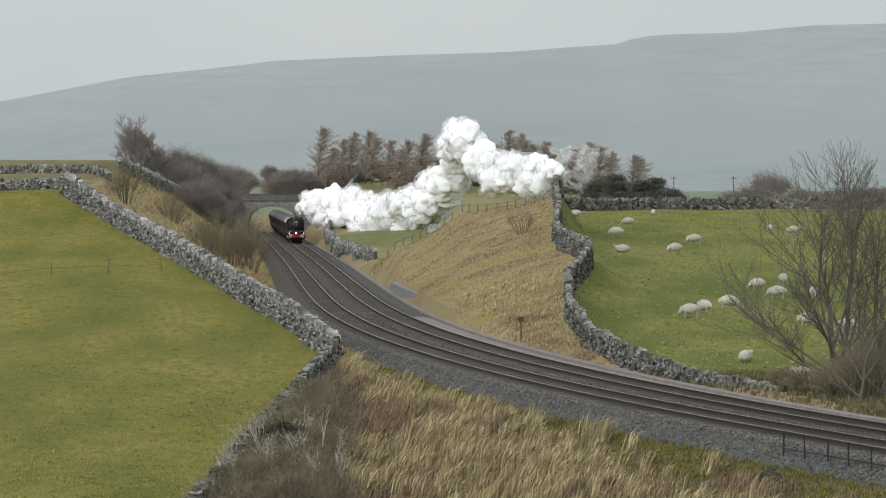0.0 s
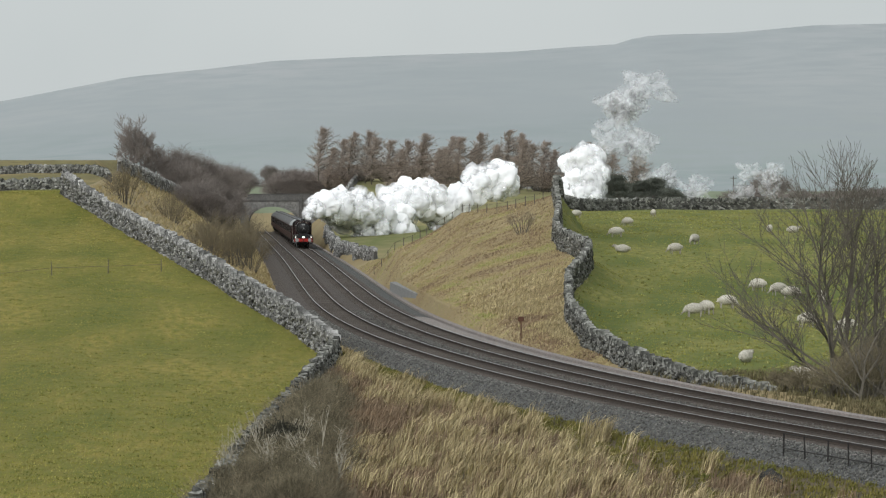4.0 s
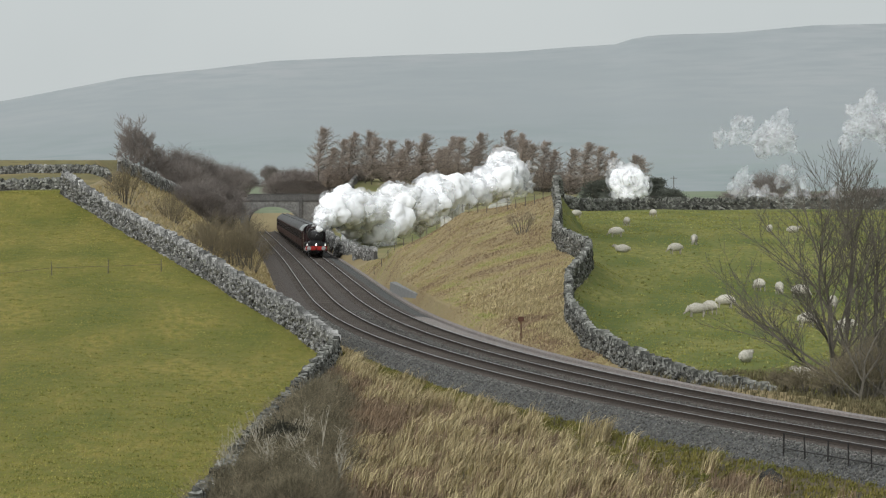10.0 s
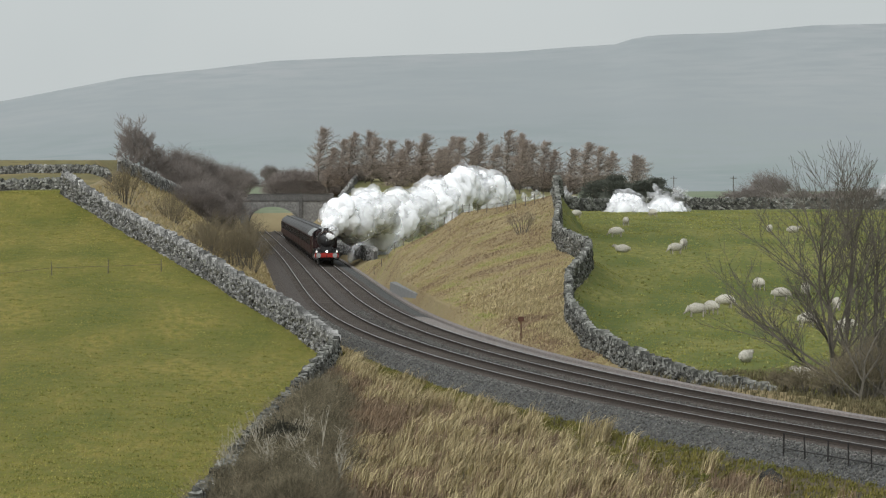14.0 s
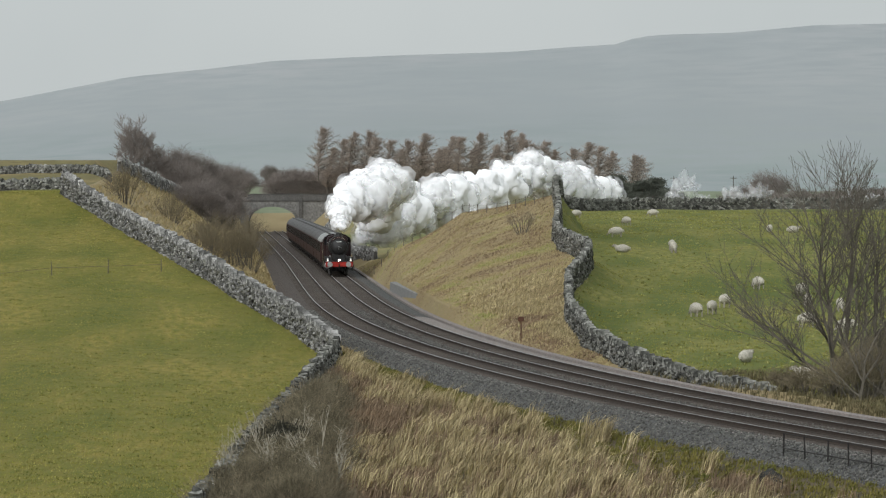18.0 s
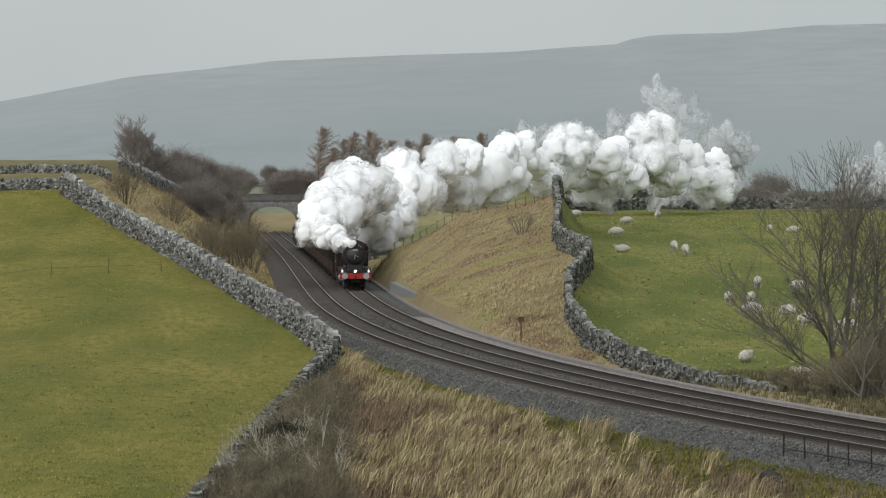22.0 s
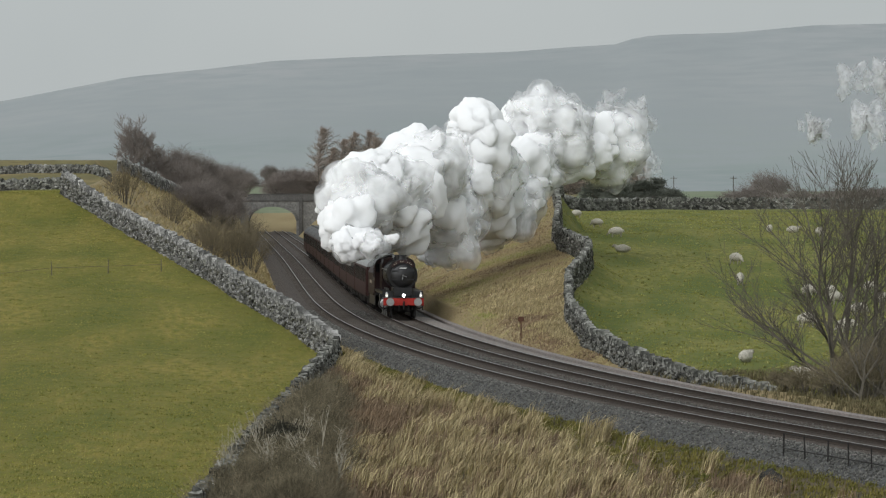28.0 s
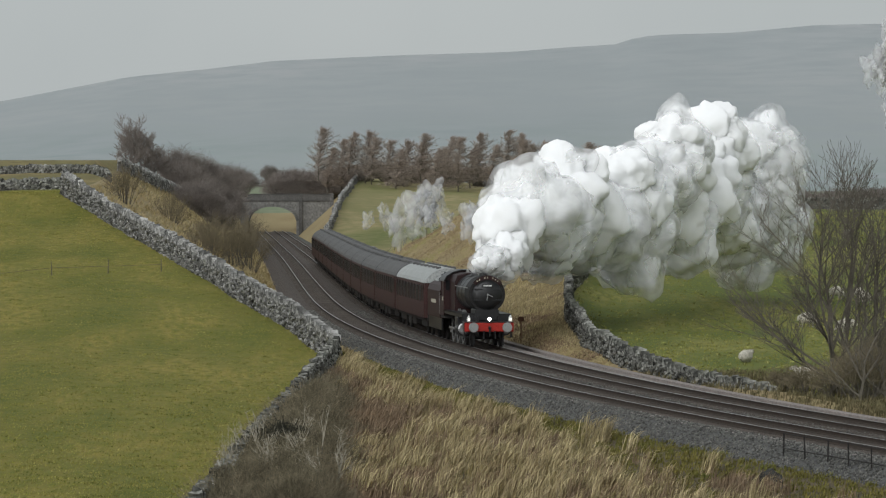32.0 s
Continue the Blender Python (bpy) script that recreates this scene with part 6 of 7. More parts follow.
def motions():
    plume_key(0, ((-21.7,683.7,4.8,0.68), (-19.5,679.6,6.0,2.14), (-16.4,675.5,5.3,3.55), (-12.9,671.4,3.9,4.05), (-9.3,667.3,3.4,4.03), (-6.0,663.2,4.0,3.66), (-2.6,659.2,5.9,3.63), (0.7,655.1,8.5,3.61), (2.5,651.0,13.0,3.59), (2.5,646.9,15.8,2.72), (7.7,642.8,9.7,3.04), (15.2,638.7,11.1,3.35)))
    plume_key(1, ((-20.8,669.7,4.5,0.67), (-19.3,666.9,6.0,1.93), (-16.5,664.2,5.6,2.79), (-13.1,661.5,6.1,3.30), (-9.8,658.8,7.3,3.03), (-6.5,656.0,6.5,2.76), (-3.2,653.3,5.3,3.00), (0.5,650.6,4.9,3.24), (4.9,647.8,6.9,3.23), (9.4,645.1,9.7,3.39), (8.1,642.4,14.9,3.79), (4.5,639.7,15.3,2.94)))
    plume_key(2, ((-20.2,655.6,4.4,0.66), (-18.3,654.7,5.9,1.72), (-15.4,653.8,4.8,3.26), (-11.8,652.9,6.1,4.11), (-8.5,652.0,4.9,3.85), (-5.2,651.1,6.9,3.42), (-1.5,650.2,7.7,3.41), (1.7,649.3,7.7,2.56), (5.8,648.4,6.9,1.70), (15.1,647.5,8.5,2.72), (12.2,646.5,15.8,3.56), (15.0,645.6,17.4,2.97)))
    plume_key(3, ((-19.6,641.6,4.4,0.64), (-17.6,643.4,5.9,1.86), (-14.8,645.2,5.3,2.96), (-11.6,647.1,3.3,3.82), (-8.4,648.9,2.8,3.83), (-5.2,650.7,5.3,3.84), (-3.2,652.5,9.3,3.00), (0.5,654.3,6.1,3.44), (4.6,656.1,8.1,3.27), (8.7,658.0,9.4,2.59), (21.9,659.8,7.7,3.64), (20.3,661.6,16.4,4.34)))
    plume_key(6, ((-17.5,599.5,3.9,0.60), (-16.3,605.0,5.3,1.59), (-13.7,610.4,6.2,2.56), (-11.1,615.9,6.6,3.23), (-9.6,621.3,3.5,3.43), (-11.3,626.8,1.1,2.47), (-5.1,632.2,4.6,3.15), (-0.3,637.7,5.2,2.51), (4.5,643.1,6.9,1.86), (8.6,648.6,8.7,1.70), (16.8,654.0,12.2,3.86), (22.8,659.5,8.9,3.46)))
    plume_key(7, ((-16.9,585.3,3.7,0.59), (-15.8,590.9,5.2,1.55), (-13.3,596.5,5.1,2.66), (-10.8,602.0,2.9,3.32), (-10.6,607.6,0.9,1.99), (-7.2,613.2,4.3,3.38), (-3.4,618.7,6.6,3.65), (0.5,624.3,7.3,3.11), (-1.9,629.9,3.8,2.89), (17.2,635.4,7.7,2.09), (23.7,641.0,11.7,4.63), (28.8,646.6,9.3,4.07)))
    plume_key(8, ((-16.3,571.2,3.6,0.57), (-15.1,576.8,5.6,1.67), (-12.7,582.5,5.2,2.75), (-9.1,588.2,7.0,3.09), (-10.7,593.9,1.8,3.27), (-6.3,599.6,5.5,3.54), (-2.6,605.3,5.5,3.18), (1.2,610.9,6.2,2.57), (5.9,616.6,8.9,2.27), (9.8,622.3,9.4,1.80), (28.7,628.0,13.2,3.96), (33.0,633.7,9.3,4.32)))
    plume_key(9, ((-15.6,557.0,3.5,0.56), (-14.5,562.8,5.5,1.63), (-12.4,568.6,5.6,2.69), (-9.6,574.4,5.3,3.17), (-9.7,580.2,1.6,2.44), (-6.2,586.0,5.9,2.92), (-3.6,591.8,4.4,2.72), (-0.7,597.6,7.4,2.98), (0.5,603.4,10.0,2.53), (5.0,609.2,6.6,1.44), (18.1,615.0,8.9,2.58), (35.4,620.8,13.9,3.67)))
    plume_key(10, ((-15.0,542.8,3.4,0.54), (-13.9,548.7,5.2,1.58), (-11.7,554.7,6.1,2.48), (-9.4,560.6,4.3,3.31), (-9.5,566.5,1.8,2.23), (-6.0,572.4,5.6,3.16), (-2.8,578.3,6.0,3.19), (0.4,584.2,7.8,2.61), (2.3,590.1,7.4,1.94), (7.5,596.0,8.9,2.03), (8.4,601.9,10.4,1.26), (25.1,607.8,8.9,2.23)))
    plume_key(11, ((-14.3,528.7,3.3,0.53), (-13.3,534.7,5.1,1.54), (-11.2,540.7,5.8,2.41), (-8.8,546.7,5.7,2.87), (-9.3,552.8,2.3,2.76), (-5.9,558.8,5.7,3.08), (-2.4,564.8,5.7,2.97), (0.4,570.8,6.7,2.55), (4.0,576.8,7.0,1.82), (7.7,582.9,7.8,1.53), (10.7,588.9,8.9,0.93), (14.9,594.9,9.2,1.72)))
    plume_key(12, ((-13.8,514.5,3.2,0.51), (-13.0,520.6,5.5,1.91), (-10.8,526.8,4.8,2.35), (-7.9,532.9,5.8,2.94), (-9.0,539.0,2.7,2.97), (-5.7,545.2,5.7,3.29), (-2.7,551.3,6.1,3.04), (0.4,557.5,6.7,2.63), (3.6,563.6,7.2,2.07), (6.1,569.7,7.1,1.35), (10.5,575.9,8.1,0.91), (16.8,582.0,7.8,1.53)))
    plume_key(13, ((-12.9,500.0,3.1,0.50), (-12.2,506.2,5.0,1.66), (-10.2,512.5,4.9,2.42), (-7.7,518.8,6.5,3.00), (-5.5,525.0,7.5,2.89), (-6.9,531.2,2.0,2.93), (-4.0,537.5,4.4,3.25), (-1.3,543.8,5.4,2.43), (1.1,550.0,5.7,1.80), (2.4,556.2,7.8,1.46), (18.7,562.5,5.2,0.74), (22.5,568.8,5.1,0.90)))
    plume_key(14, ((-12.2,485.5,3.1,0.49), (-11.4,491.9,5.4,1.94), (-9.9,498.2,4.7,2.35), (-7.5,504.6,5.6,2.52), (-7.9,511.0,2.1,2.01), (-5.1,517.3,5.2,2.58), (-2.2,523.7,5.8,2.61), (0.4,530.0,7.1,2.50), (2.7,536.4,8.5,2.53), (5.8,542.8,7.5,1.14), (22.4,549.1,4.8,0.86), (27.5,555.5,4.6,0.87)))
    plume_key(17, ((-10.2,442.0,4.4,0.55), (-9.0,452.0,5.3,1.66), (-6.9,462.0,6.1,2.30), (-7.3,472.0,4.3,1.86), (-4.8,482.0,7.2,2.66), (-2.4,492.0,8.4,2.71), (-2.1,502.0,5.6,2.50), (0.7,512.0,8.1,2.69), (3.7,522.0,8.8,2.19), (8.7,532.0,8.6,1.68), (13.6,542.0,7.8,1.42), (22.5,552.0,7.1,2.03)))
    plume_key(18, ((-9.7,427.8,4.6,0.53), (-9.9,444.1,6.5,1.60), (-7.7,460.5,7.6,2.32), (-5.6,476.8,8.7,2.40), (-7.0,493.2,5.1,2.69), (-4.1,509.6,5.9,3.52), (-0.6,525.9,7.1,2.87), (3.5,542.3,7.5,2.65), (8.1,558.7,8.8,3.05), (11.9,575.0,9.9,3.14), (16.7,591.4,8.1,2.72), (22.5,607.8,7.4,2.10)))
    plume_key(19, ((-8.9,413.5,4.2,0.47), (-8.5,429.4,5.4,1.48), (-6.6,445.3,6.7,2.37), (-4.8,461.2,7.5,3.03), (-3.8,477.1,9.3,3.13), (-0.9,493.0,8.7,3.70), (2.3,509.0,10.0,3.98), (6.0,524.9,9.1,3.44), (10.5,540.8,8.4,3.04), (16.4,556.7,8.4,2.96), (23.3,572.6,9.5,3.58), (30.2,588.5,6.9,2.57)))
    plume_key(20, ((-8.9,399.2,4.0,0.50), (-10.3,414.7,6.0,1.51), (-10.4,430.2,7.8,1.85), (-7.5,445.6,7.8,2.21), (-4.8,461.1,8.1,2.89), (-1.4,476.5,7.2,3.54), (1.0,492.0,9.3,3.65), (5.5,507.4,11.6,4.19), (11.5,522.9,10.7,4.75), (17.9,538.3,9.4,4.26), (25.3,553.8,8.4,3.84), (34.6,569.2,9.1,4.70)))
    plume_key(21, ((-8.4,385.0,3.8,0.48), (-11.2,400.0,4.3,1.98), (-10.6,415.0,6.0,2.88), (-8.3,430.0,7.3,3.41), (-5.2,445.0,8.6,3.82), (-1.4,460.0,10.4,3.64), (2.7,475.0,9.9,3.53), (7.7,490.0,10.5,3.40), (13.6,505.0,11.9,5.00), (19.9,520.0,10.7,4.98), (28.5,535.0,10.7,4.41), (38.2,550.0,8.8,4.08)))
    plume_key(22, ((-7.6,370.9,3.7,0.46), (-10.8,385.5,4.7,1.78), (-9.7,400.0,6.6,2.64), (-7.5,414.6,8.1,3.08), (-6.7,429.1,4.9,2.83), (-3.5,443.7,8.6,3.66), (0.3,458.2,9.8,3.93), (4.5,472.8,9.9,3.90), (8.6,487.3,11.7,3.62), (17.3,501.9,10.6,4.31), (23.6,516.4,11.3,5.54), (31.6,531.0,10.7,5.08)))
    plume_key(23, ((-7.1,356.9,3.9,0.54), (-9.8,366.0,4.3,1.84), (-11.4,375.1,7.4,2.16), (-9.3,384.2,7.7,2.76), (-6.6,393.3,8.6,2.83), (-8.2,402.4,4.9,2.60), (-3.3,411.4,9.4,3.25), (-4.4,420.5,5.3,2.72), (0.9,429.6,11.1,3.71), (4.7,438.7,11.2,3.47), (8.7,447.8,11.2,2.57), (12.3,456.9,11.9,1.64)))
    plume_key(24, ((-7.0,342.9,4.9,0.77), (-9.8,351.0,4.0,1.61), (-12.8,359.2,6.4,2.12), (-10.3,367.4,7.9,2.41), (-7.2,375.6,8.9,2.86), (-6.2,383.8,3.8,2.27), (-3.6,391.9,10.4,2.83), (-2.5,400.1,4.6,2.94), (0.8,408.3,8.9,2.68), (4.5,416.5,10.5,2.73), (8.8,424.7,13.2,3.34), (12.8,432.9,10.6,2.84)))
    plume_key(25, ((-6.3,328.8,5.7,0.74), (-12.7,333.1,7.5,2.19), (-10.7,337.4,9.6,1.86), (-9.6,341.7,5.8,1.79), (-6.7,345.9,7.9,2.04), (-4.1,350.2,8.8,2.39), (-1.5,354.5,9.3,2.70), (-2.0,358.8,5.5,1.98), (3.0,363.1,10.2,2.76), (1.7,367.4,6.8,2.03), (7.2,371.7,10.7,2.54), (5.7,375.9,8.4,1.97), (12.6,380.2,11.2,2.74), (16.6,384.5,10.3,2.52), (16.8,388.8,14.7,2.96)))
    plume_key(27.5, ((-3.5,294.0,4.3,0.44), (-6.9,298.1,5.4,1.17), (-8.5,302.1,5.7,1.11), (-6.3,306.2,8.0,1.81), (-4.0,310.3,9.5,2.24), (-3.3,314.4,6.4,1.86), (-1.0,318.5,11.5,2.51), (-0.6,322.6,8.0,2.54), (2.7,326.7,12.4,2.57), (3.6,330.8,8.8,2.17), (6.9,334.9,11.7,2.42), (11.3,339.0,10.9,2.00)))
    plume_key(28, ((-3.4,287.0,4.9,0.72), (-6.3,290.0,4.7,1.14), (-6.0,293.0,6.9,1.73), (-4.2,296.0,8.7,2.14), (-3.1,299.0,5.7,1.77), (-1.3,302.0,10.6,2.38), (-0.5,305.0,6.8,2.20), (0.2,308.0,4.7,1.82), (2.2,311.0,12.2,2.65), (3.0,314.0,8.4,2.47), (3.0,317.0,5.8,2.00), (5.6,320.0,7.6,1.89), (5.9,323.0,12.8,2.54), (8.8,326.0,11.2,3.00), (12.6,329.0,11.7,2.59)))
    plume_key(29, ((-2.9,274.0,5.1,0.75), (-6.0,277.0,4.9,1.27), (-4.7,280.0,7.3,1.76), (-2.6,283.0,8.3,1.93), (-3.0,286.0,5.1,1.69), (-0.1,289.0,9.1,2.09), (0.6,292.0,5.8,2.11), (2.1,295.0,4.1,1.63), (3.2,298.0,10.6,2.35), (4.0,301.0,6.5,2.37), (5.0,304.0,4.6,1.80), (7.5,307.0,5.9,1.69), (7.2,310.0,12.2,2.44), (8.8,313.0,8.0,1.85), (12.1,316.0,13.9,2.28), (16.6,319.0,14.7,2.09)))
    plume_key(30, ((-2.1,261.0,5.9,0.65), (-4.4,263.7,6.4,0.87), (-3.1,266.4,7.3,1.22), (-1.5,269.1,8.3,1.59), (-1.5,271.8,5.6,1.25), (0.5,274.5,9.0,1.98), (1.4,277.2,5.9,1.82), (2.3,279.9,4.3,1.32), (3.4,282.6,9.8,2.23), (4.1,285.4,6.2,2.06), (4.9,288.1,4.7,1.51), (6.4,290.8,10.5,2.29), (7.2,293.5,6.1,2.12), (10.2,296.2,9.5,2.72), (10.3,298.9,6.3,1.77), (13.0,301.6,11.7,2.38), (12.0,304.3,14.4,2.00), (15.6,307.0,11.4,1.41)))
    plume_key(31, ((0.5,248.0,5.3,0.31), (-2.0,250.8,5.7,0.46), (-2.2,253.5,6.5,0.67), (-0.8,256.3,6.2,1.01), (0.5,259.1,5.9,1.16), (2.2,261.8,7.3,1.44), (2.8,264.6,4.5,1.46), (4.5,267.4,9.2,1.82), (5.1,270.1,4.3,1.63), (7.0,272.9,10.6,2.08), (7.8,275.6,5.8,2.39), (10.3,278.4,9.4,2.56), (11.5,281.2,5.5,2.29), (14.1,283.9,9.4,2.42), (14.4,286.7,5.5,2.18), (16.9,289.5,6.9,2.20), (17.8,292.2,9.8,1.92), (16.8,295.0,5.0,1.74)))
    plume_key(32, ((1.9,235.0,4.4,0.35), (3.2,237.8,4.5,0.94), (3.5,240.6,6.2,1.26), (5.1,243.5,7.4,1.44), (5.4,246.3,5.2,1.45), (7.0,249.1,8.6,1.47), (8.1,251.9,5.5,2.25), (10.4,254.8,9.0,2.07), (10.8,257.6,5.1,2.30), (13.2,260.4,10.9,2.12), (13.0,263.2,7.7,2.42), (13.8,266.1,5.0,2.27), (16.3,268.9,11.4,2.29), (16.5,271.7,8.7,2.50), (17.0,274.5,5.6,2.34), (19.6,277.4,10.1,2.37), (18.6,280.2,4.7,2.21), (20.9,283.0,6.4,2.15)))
    wisp_key(3.12, 0, ((0, 20.3, 735.0, 11.8), (1, 25.8, 735.0, 10.4), (2, 33.6, 735.0, 8.6), (3, 43.3, 735.0, 9.7), (6, 63.9, 735.0, 7.2), (8.7, 89.7, 735.0, 7.2), (32, 103.7, 735.0, 7.2)))
    wisp_key(2.76, 0, ((0, 16.2, 735.0, 8.6), (1, 20.8, 735.0, 8.6), (2, 30.9, 735.0, 7.2), (3, 36.4, 735.0, 6.7), (6, 52.0, 735.0, 7.6), (7, 59.4, 735.0, 7.6), (10.2, 89.7, 735.0, 7.6), (32, 102.8, 735.0, 7.6)))
    wisp_key(4.38, 2, ((0, 2.0, 452.0, 1.8), (2, 16.5, 730.0, 18.6), (3, 23.8, 730.0, 20.0), (6, 44.3, 730.0, 20.9), (7, 53.5, 730.0, 20.9), (8, 61.2, 730.0, 22.3), (9, 71.7, 730.0, 21.3), (10.8, 89.1, 730.0, 21.3), (32, 101.8, 730.0, 21.3)))
    wisp_key(3.08, 3, ((0, 2.6, 452.0, 1.8), (1.7, 2.6, 452.0, 1.8), (3, 27.7, 725.0, 8.6), (6, 44.0, 725.0, 7.7), (7, 52.7, 725.0, 8.1), (8, 59.5, 725.0, 8.1), (9, 66.7, 725.0, 8.6), (11.3, 88.5, 725.0, 8.6), (32, 100.9, 725.0, 8.6)))
    wisp_key(4.02, 3, ((0, 3.2, 452.0, 1.8), (1.7, 3.2, 452.0, 1.8), (3, 23.8, 715.0, 16.6), (6, 31.8, 715.0, 12.1), (7, 39.4, 715.0, 14.6), (8, 48.8, 715.0, 16.6), (9, 57.7, 715.0, 17.0), (10, 68.0, 715.0, 18.4), (12.1, 87.2, 715.0, 18.4), (32, 99.2, 715.0, 18.4)))
    wisp_key(3.94, 6, ((0, 3.8, 452.0, 1.8), (4.7, 3.8, 452.0, 1.8), (6, 24.2, 700.0, 9.0), (7, 32.0, 700.0, 8.5), (8, 39.9, 700.0, 8.1), (9, 45.1, 700.0, 9.4), (10, 53.9, 700.0, 6.4), (11, 62.6, 700.0, 5.5), (13.5, 85.4, 700.0, 5.5), (32, 96.5, 700.0, 5.5)))
    wisp_key(3.68, 8, ((0, 4.4, 452.0, 1.8), (6.7, 4.4, 452.0, 1.8), (8, 32.0, 700.0, 15.6), (9, 39.9, 700.0, 15.6), (10, 48.2, 700.0, 15.6), (11, 55.2, 700.0, 16.0), (12, 64.8, 700.0, 17.3), (14.2, 85.4, 700.0, 17.3), (32, 96.1, 700.0, 17.3)))
    wisp_key(3.28, 8, ((0, 2.0, 452.0, 1.8), (6.7, 2.0, 452.0, 1.8), (8, 34.2, 690.0, 8.5), (9, 36.3, 690.0, 8.5), (10, 44.5, 690.0, 5.5), (11, 43.6, 690.0, 5.5), (12, 51.4, 690.0, 5.1), (14, 66.9, 690.0, 4.7), (15.9, 84.2, 690.0, 4.7), (32, 93.8, 690.0, 4.7)))
    wisp_key(2.72, 9, ((0, 2.6, 452.0, 1.8), (7.7, 2.6, 452.0, 1.8), (9, 20.1, 680.0, 9.4), (10, 28.1, 680.0, 9.4), (11, 39.6, 680.0, 7.3), (12, 51.5, 680.0, 5.1), (13, 65.1, 680.0, 4.3), (15, 83.0, 680.0, 4.3), (32, 93.2, 680.0, 4.3)))
    wisp_key(2.81, 10, ((0, 3.2, 452.0, 1.8), (8.7, 3.2, 452.0, 1.8), (10, 9.2, 660.0, 11.0), (11, 16.6, 660.0, 9.8), (12, 26.5, 660.0, 9.4), (13, 32.3, 660.0, 7.3), (14, 38.4, 660.0, 5.6), (17, 57.4, 660.0, 6.5), (19.7, 80.5, 660.0, 6.5), (32, 87.9, 660.0, 6.5)))
    wisp_key(1.92, 12, ((0, 3.8, 452.0, 1.8), (10.7, 3.8, 452.0, 1.8), (12, 18.5, 640.0, 7.7), (13, 25.3, 640.0, 6.9), (14, 32.5, 640.0, 6.1), (17, 50.9, 640.0, 4.5), (18, 59.7, 640.0, 5.3), (20.2, 78.1, 640.0, 5.3), (32, 85.2, 640.0, 5.3)))
    wisp_key(2.64, 14, ((0, 4.4, 452.0, 1.8), (12.7, 4.4, 452.0, 1.8), (14, 14.4, 620.0, 6.2), (17, 31.5, 620.0, 7.9), (18, 41.5, 620.0, 6.8), (19, 49.3, 620.0, 6.8), (20, 55.5, 620.0, 6.2), (22.5, 75.6, 620.0, 6.2), (32, 81.3, 620.0, 6.2)))
    wisp_key(2.64, 17, ((0, 2.0, 452.0, 1.8), (15.7, 2.0, 452.0, 1.8), (17, 25.3, 620.0, 7.0), (18, 33.4, 620.0, 6.3), (19, 40.0, 620.0, 6.0), (20, 47.4, 620.0, 5.0), (21, 55.5, 620.0, 5.4), (23.5, 75.6, 620.0, 5.4), (32, 80.7, 620.0, 5.4)))
    wisp_key(3.75, 20, ((0, 2.6, 452.0, 1.8), (18.7, 2.6, 452.0, 1.8), (20, 38.0, 600.0, 8.5), (21, 49.2, 600.0, 8.5), (22, 58.2, 600.0, 8.5), (23.9, 73.2, 600.0, 8.5), (32, 78.1, 600.0, 8.5)))
    wisp_key(4.90, 21, ((0, 3.2, 452.0, 1.8), (19.7, 3.2, 452.0, 1.8), (21, 16.5, 560.0, 13.4), (22, 24.2, 560.0, 13.4), (23, 35.1, 560.0, 14.4), (24, 44.9, 560.0, 15.1), (25, 54.3, 560.0, 15.5), (26.9, 68.3, 560.0, 15.5), (32, 71.4, 560.0, 15.5)))
    wisp_key(4.27, 21, ((0, 3.8, 452.0, 1.8), (19.7, 3.8, 452.0, 1.8), (21, 29.6, 570.0, 10.6), (22, 34.6, 570.0, 12.0), (23, 42.8, 570.0, 12.0), (24, 51.7, 570.0, 12.8), (25, 61.0, 570.0, 12.8), (26.1, 69.5, 570.0, 12.8), (32, 73.1, 570.0, 12.8)))
    wisp_key(3.56, 21, ((0, 4.4, 452.0, 1.8), (19.7, 4.4, 452.0, 1.8), (21, 22.5, 570.0, 11.3), (22, 28.9, 570.0, 10.6), (23, 36.1, 570.0, 9.9), (24, 46.0, 570.0, 9.9), (25, 56.7, 570.0, 10.6), (26.7, 69.5, 570.0, 10.6), (32, 72.7, 570.0, 10.6)))
    wisp_key(2.56, 22, ((0, 2.0, 452.0, 1.8), (20.7, 2.0, 452.0, 1.8), (22, 11.9, 540.0, 12.5), (23, 20.3, 540.0, 12.9), (24, 23.4, 540.0, 14.5), (25, 34.2, 540.0, 14.9), (28, 52.4, 540.0, 15.2), (29.9, 65.9, 540.0, 15.2), (32, 67.1, 540.0, 15.2)))
    wisp_key(2.26, 25, ((0, 2.6, 452.0, 1.8), (23.7, 2.6, 452.0, 1.8), (25, 18.6, 430.0, 15.9), (28, 40.9, 430.0, 18.6), (29, 48.7, 430.0, 19.7), (29.6, 52.5, 430.0, 19.7), (32, 53.9, 430.0, 19.7)))
    wisp_key(1.51, 25, ((0, 3.2, 452.0, 1.8), (23.7, 3.2, 452.0, 1.8), (25, 20.2, 430.0, 10.6), (28, 35.5, 430.0, 13.5), (29, 41.7, 430.0, 12.7), (30.9, 52.5, 430.0, 12.7), (32, 53.1, 430.0, 12.7)))
    wisp_key(2.02, 28, ((0, 3.8, 452.0, 1.8), (26.7, 3.8, 452.0, 1.8), (28, 14.2, 360.0, 14.2), (29, 21.6, 360.0, 16.9), (30, 29.1, 360.0, 16.5), (31, 36.3, 360.0, 16.5), (32, 36.9, 360.0, 16.5)))
    wisp_key(2.16, 28, ((0, 4.4, 452.0, 1.8), (26.7, 4.4, 452.0, 1.8), (28, 15.6, 360.0, 10.2), (29, 22.3, 360.0, 12.0), (30, 22.8, 360.0, 15.1), (31, 30.0, 360.0, 13.6), (32, 37.6, 360.0, 14.2)))
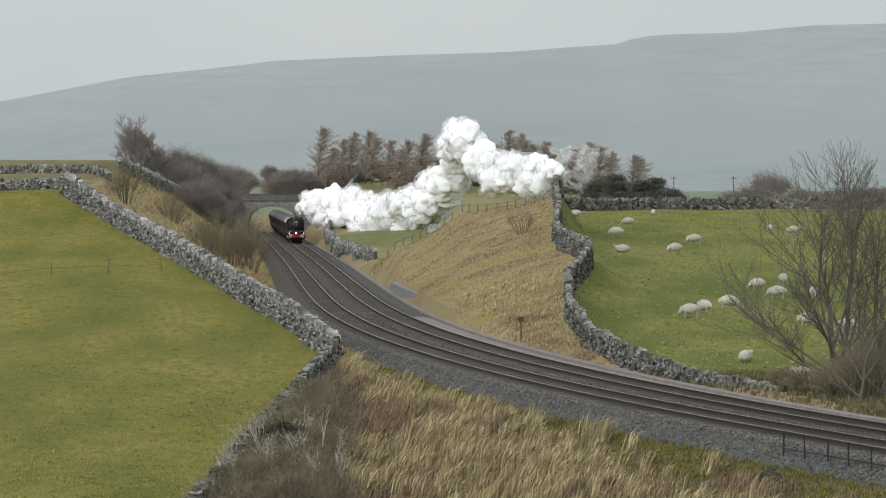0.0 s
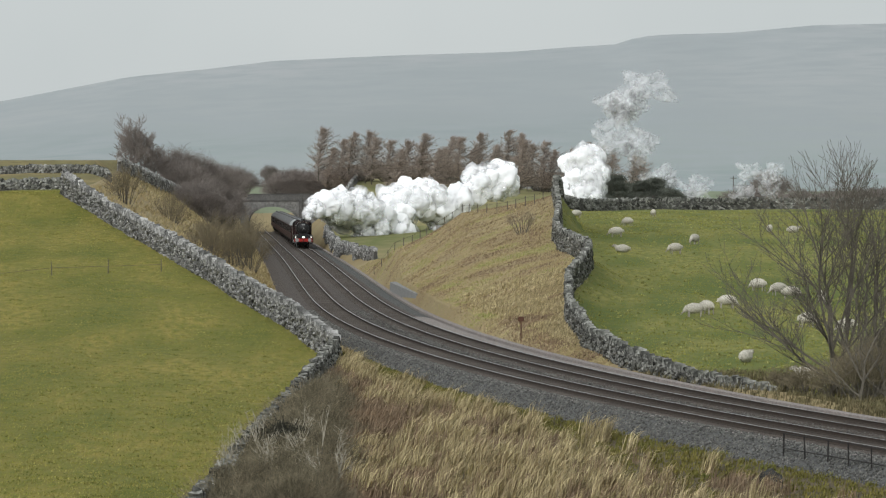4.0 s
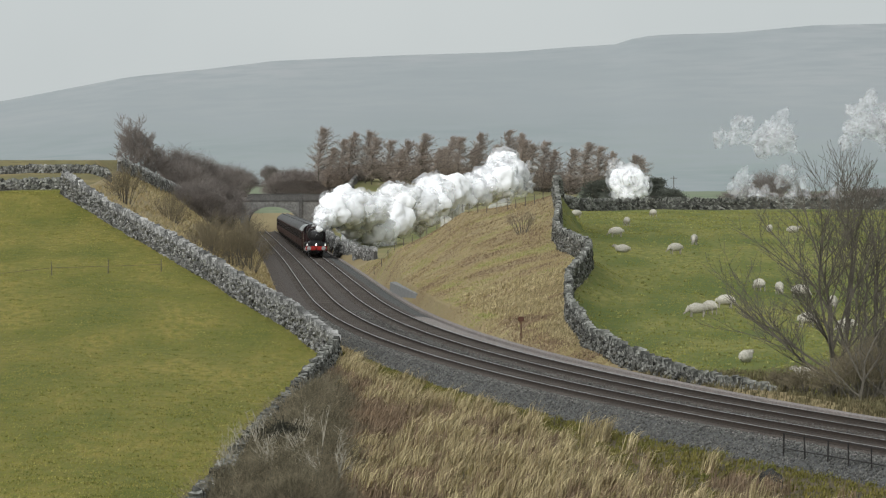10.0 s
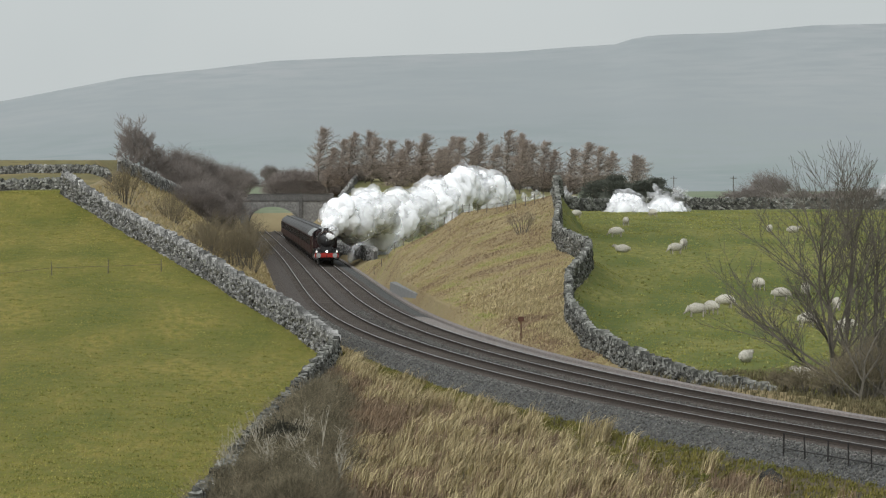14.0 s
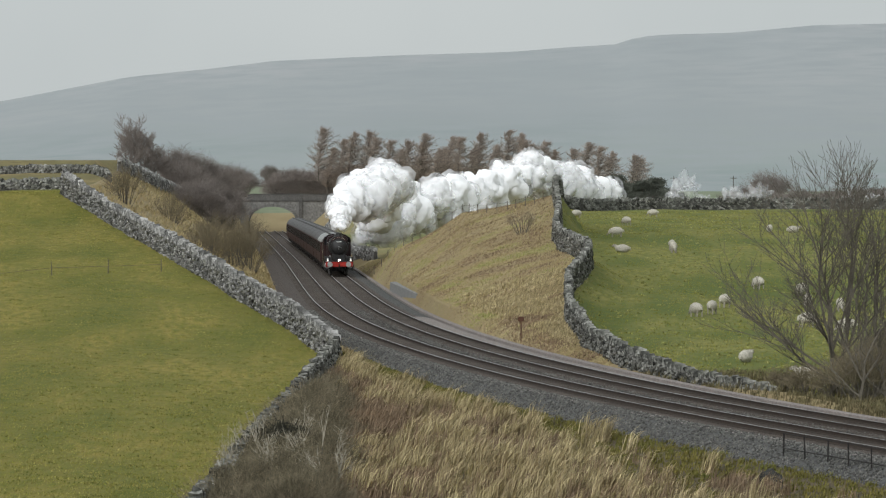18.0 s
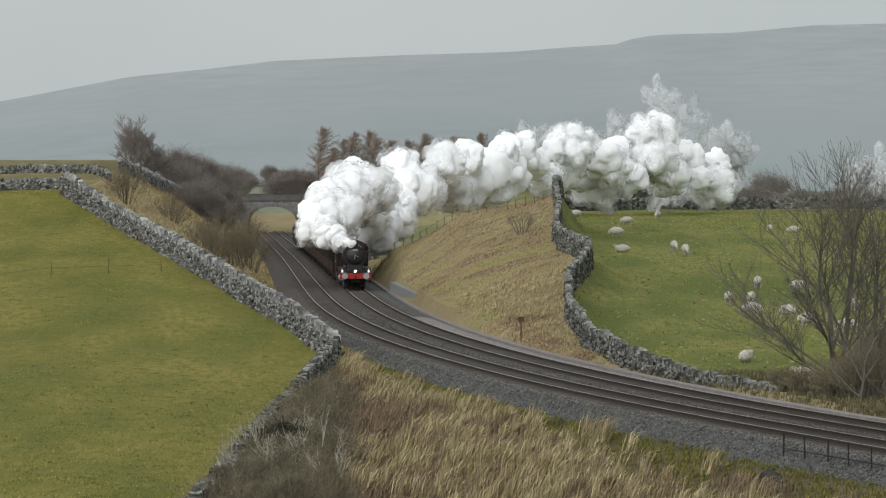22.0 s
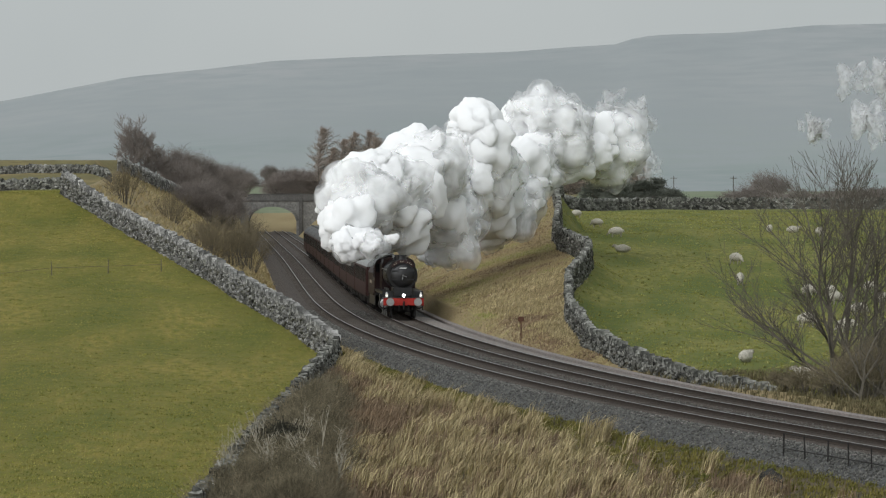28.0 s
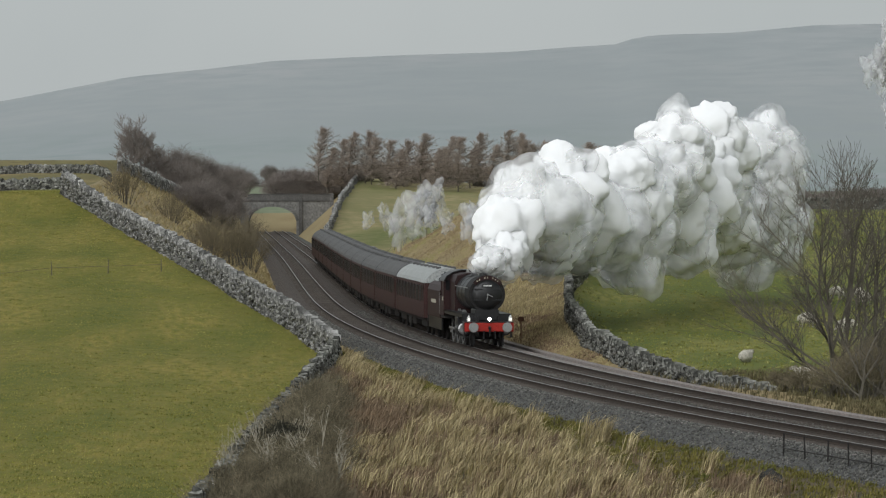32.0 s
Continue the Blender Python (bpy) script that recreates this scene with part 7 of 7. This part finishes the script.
    wisp_key(2.30, 29, ((0, 2.0, 452.0, 1.8), (27.7, 2.0, 452.0, 1.8), (29, 17.4, 335.0, 14.6), (30, 13.7, 335.0, 15.3), (31, 23.1, 335.0, 16.1), (32, 32.9, 335.0, 17.6)))
    wisp_key(1.05, 29, ((0, 2.6, 452.0, 1.8), (27.7, 2.6, 452.0, 1.8), (29, -5.0, 280.0, 5.9), (30, -6.4, 280.0, 5.2), (31, -5.0, 280.0, 6.9), (32, -3.3, 280.0, 6.1)))
    wisp_key(1.17, 30, ((0, 3.2, 452.0, 1.8), (28.7, 3.2, 452.0, 1.8), (30, -4.3, 275.0, 6.6), (31, -2.5, 275.0, 7.6), (32, -1.0, 275.0, 7.5)))
    wisp_key(1.15, 31, ((0, 3.8, 452.0, 1.8), (29.7, 3.8, 452.0, 1.8), (31, 0.2, 270.0, 6.0), (32, 1.6, 270.0, 6.1)))
    wisp_key(1.02, 31, ((0, 4.4, 452.0, 1.8), (29.7, 4.4, 452.0, 1.8), (31, -1.8, 272.0, 6.0), (32, -0.5, 272.0, 6.0)))
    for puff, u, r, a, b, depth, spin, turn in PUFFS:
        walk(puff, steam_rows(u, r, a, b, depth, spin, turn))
    for ewe, spots, turn in WANDER:
        rows, face = [], turn
        for (t0, p0), (t1, p1) in zip(spots, spots[1:] + spots[-1:]):
            far = math.dist(p0, p1)
            if far > 2.0:
                want = math.degrees(math.atan2(p1[1] - p0[1], p1[0] - p0[0]))
                face += max(-80, min(80, (want - face + 180) % 360 - 180))
            rows.append((t0, pose(p0[0], p0[1], gz(*p0), 0, 0, face)))
        walk(ewe, rows)
    times = np.arange(0, 33, 1.0)
    walk(engine, [(t, riding(front_s(t), 2.5, 9.5)) for t in times])
    walk(tender, [(t, riding(front_s(t) + 11.5, 1.2, 5.5)) for t in times])
    for k, c in enumerate(coaches):
        walk(c, [(t, riding(front_s(t) + 19.0 + 20.3 * k, 3.0, 17.0)) for t in times])
    s0 = front_s(0)
    fine = np.arange(0, 32.01, 1 / 15)
    for ax, x in zip(drivers, (-4.75, -7.0, -9.2)):
        walk(ax, [(t, pose(x, 0, 0.915, 0, math.degrees((s0 - front_s(t)) / 0.915), 0)) for t in fine])
    for c, s in side_rods:
        rows = []
        for t in fine:
            w = (s0 - front_s(t)) / 0.915 + (0 if s > 0 else math.pi / 2)
            rows.append((t, pose(-4.75 + 0.32 * math.cos(w), 0, 0.915 - 0.32 * math.sin(w))))
        walk(c, rows)


motions()
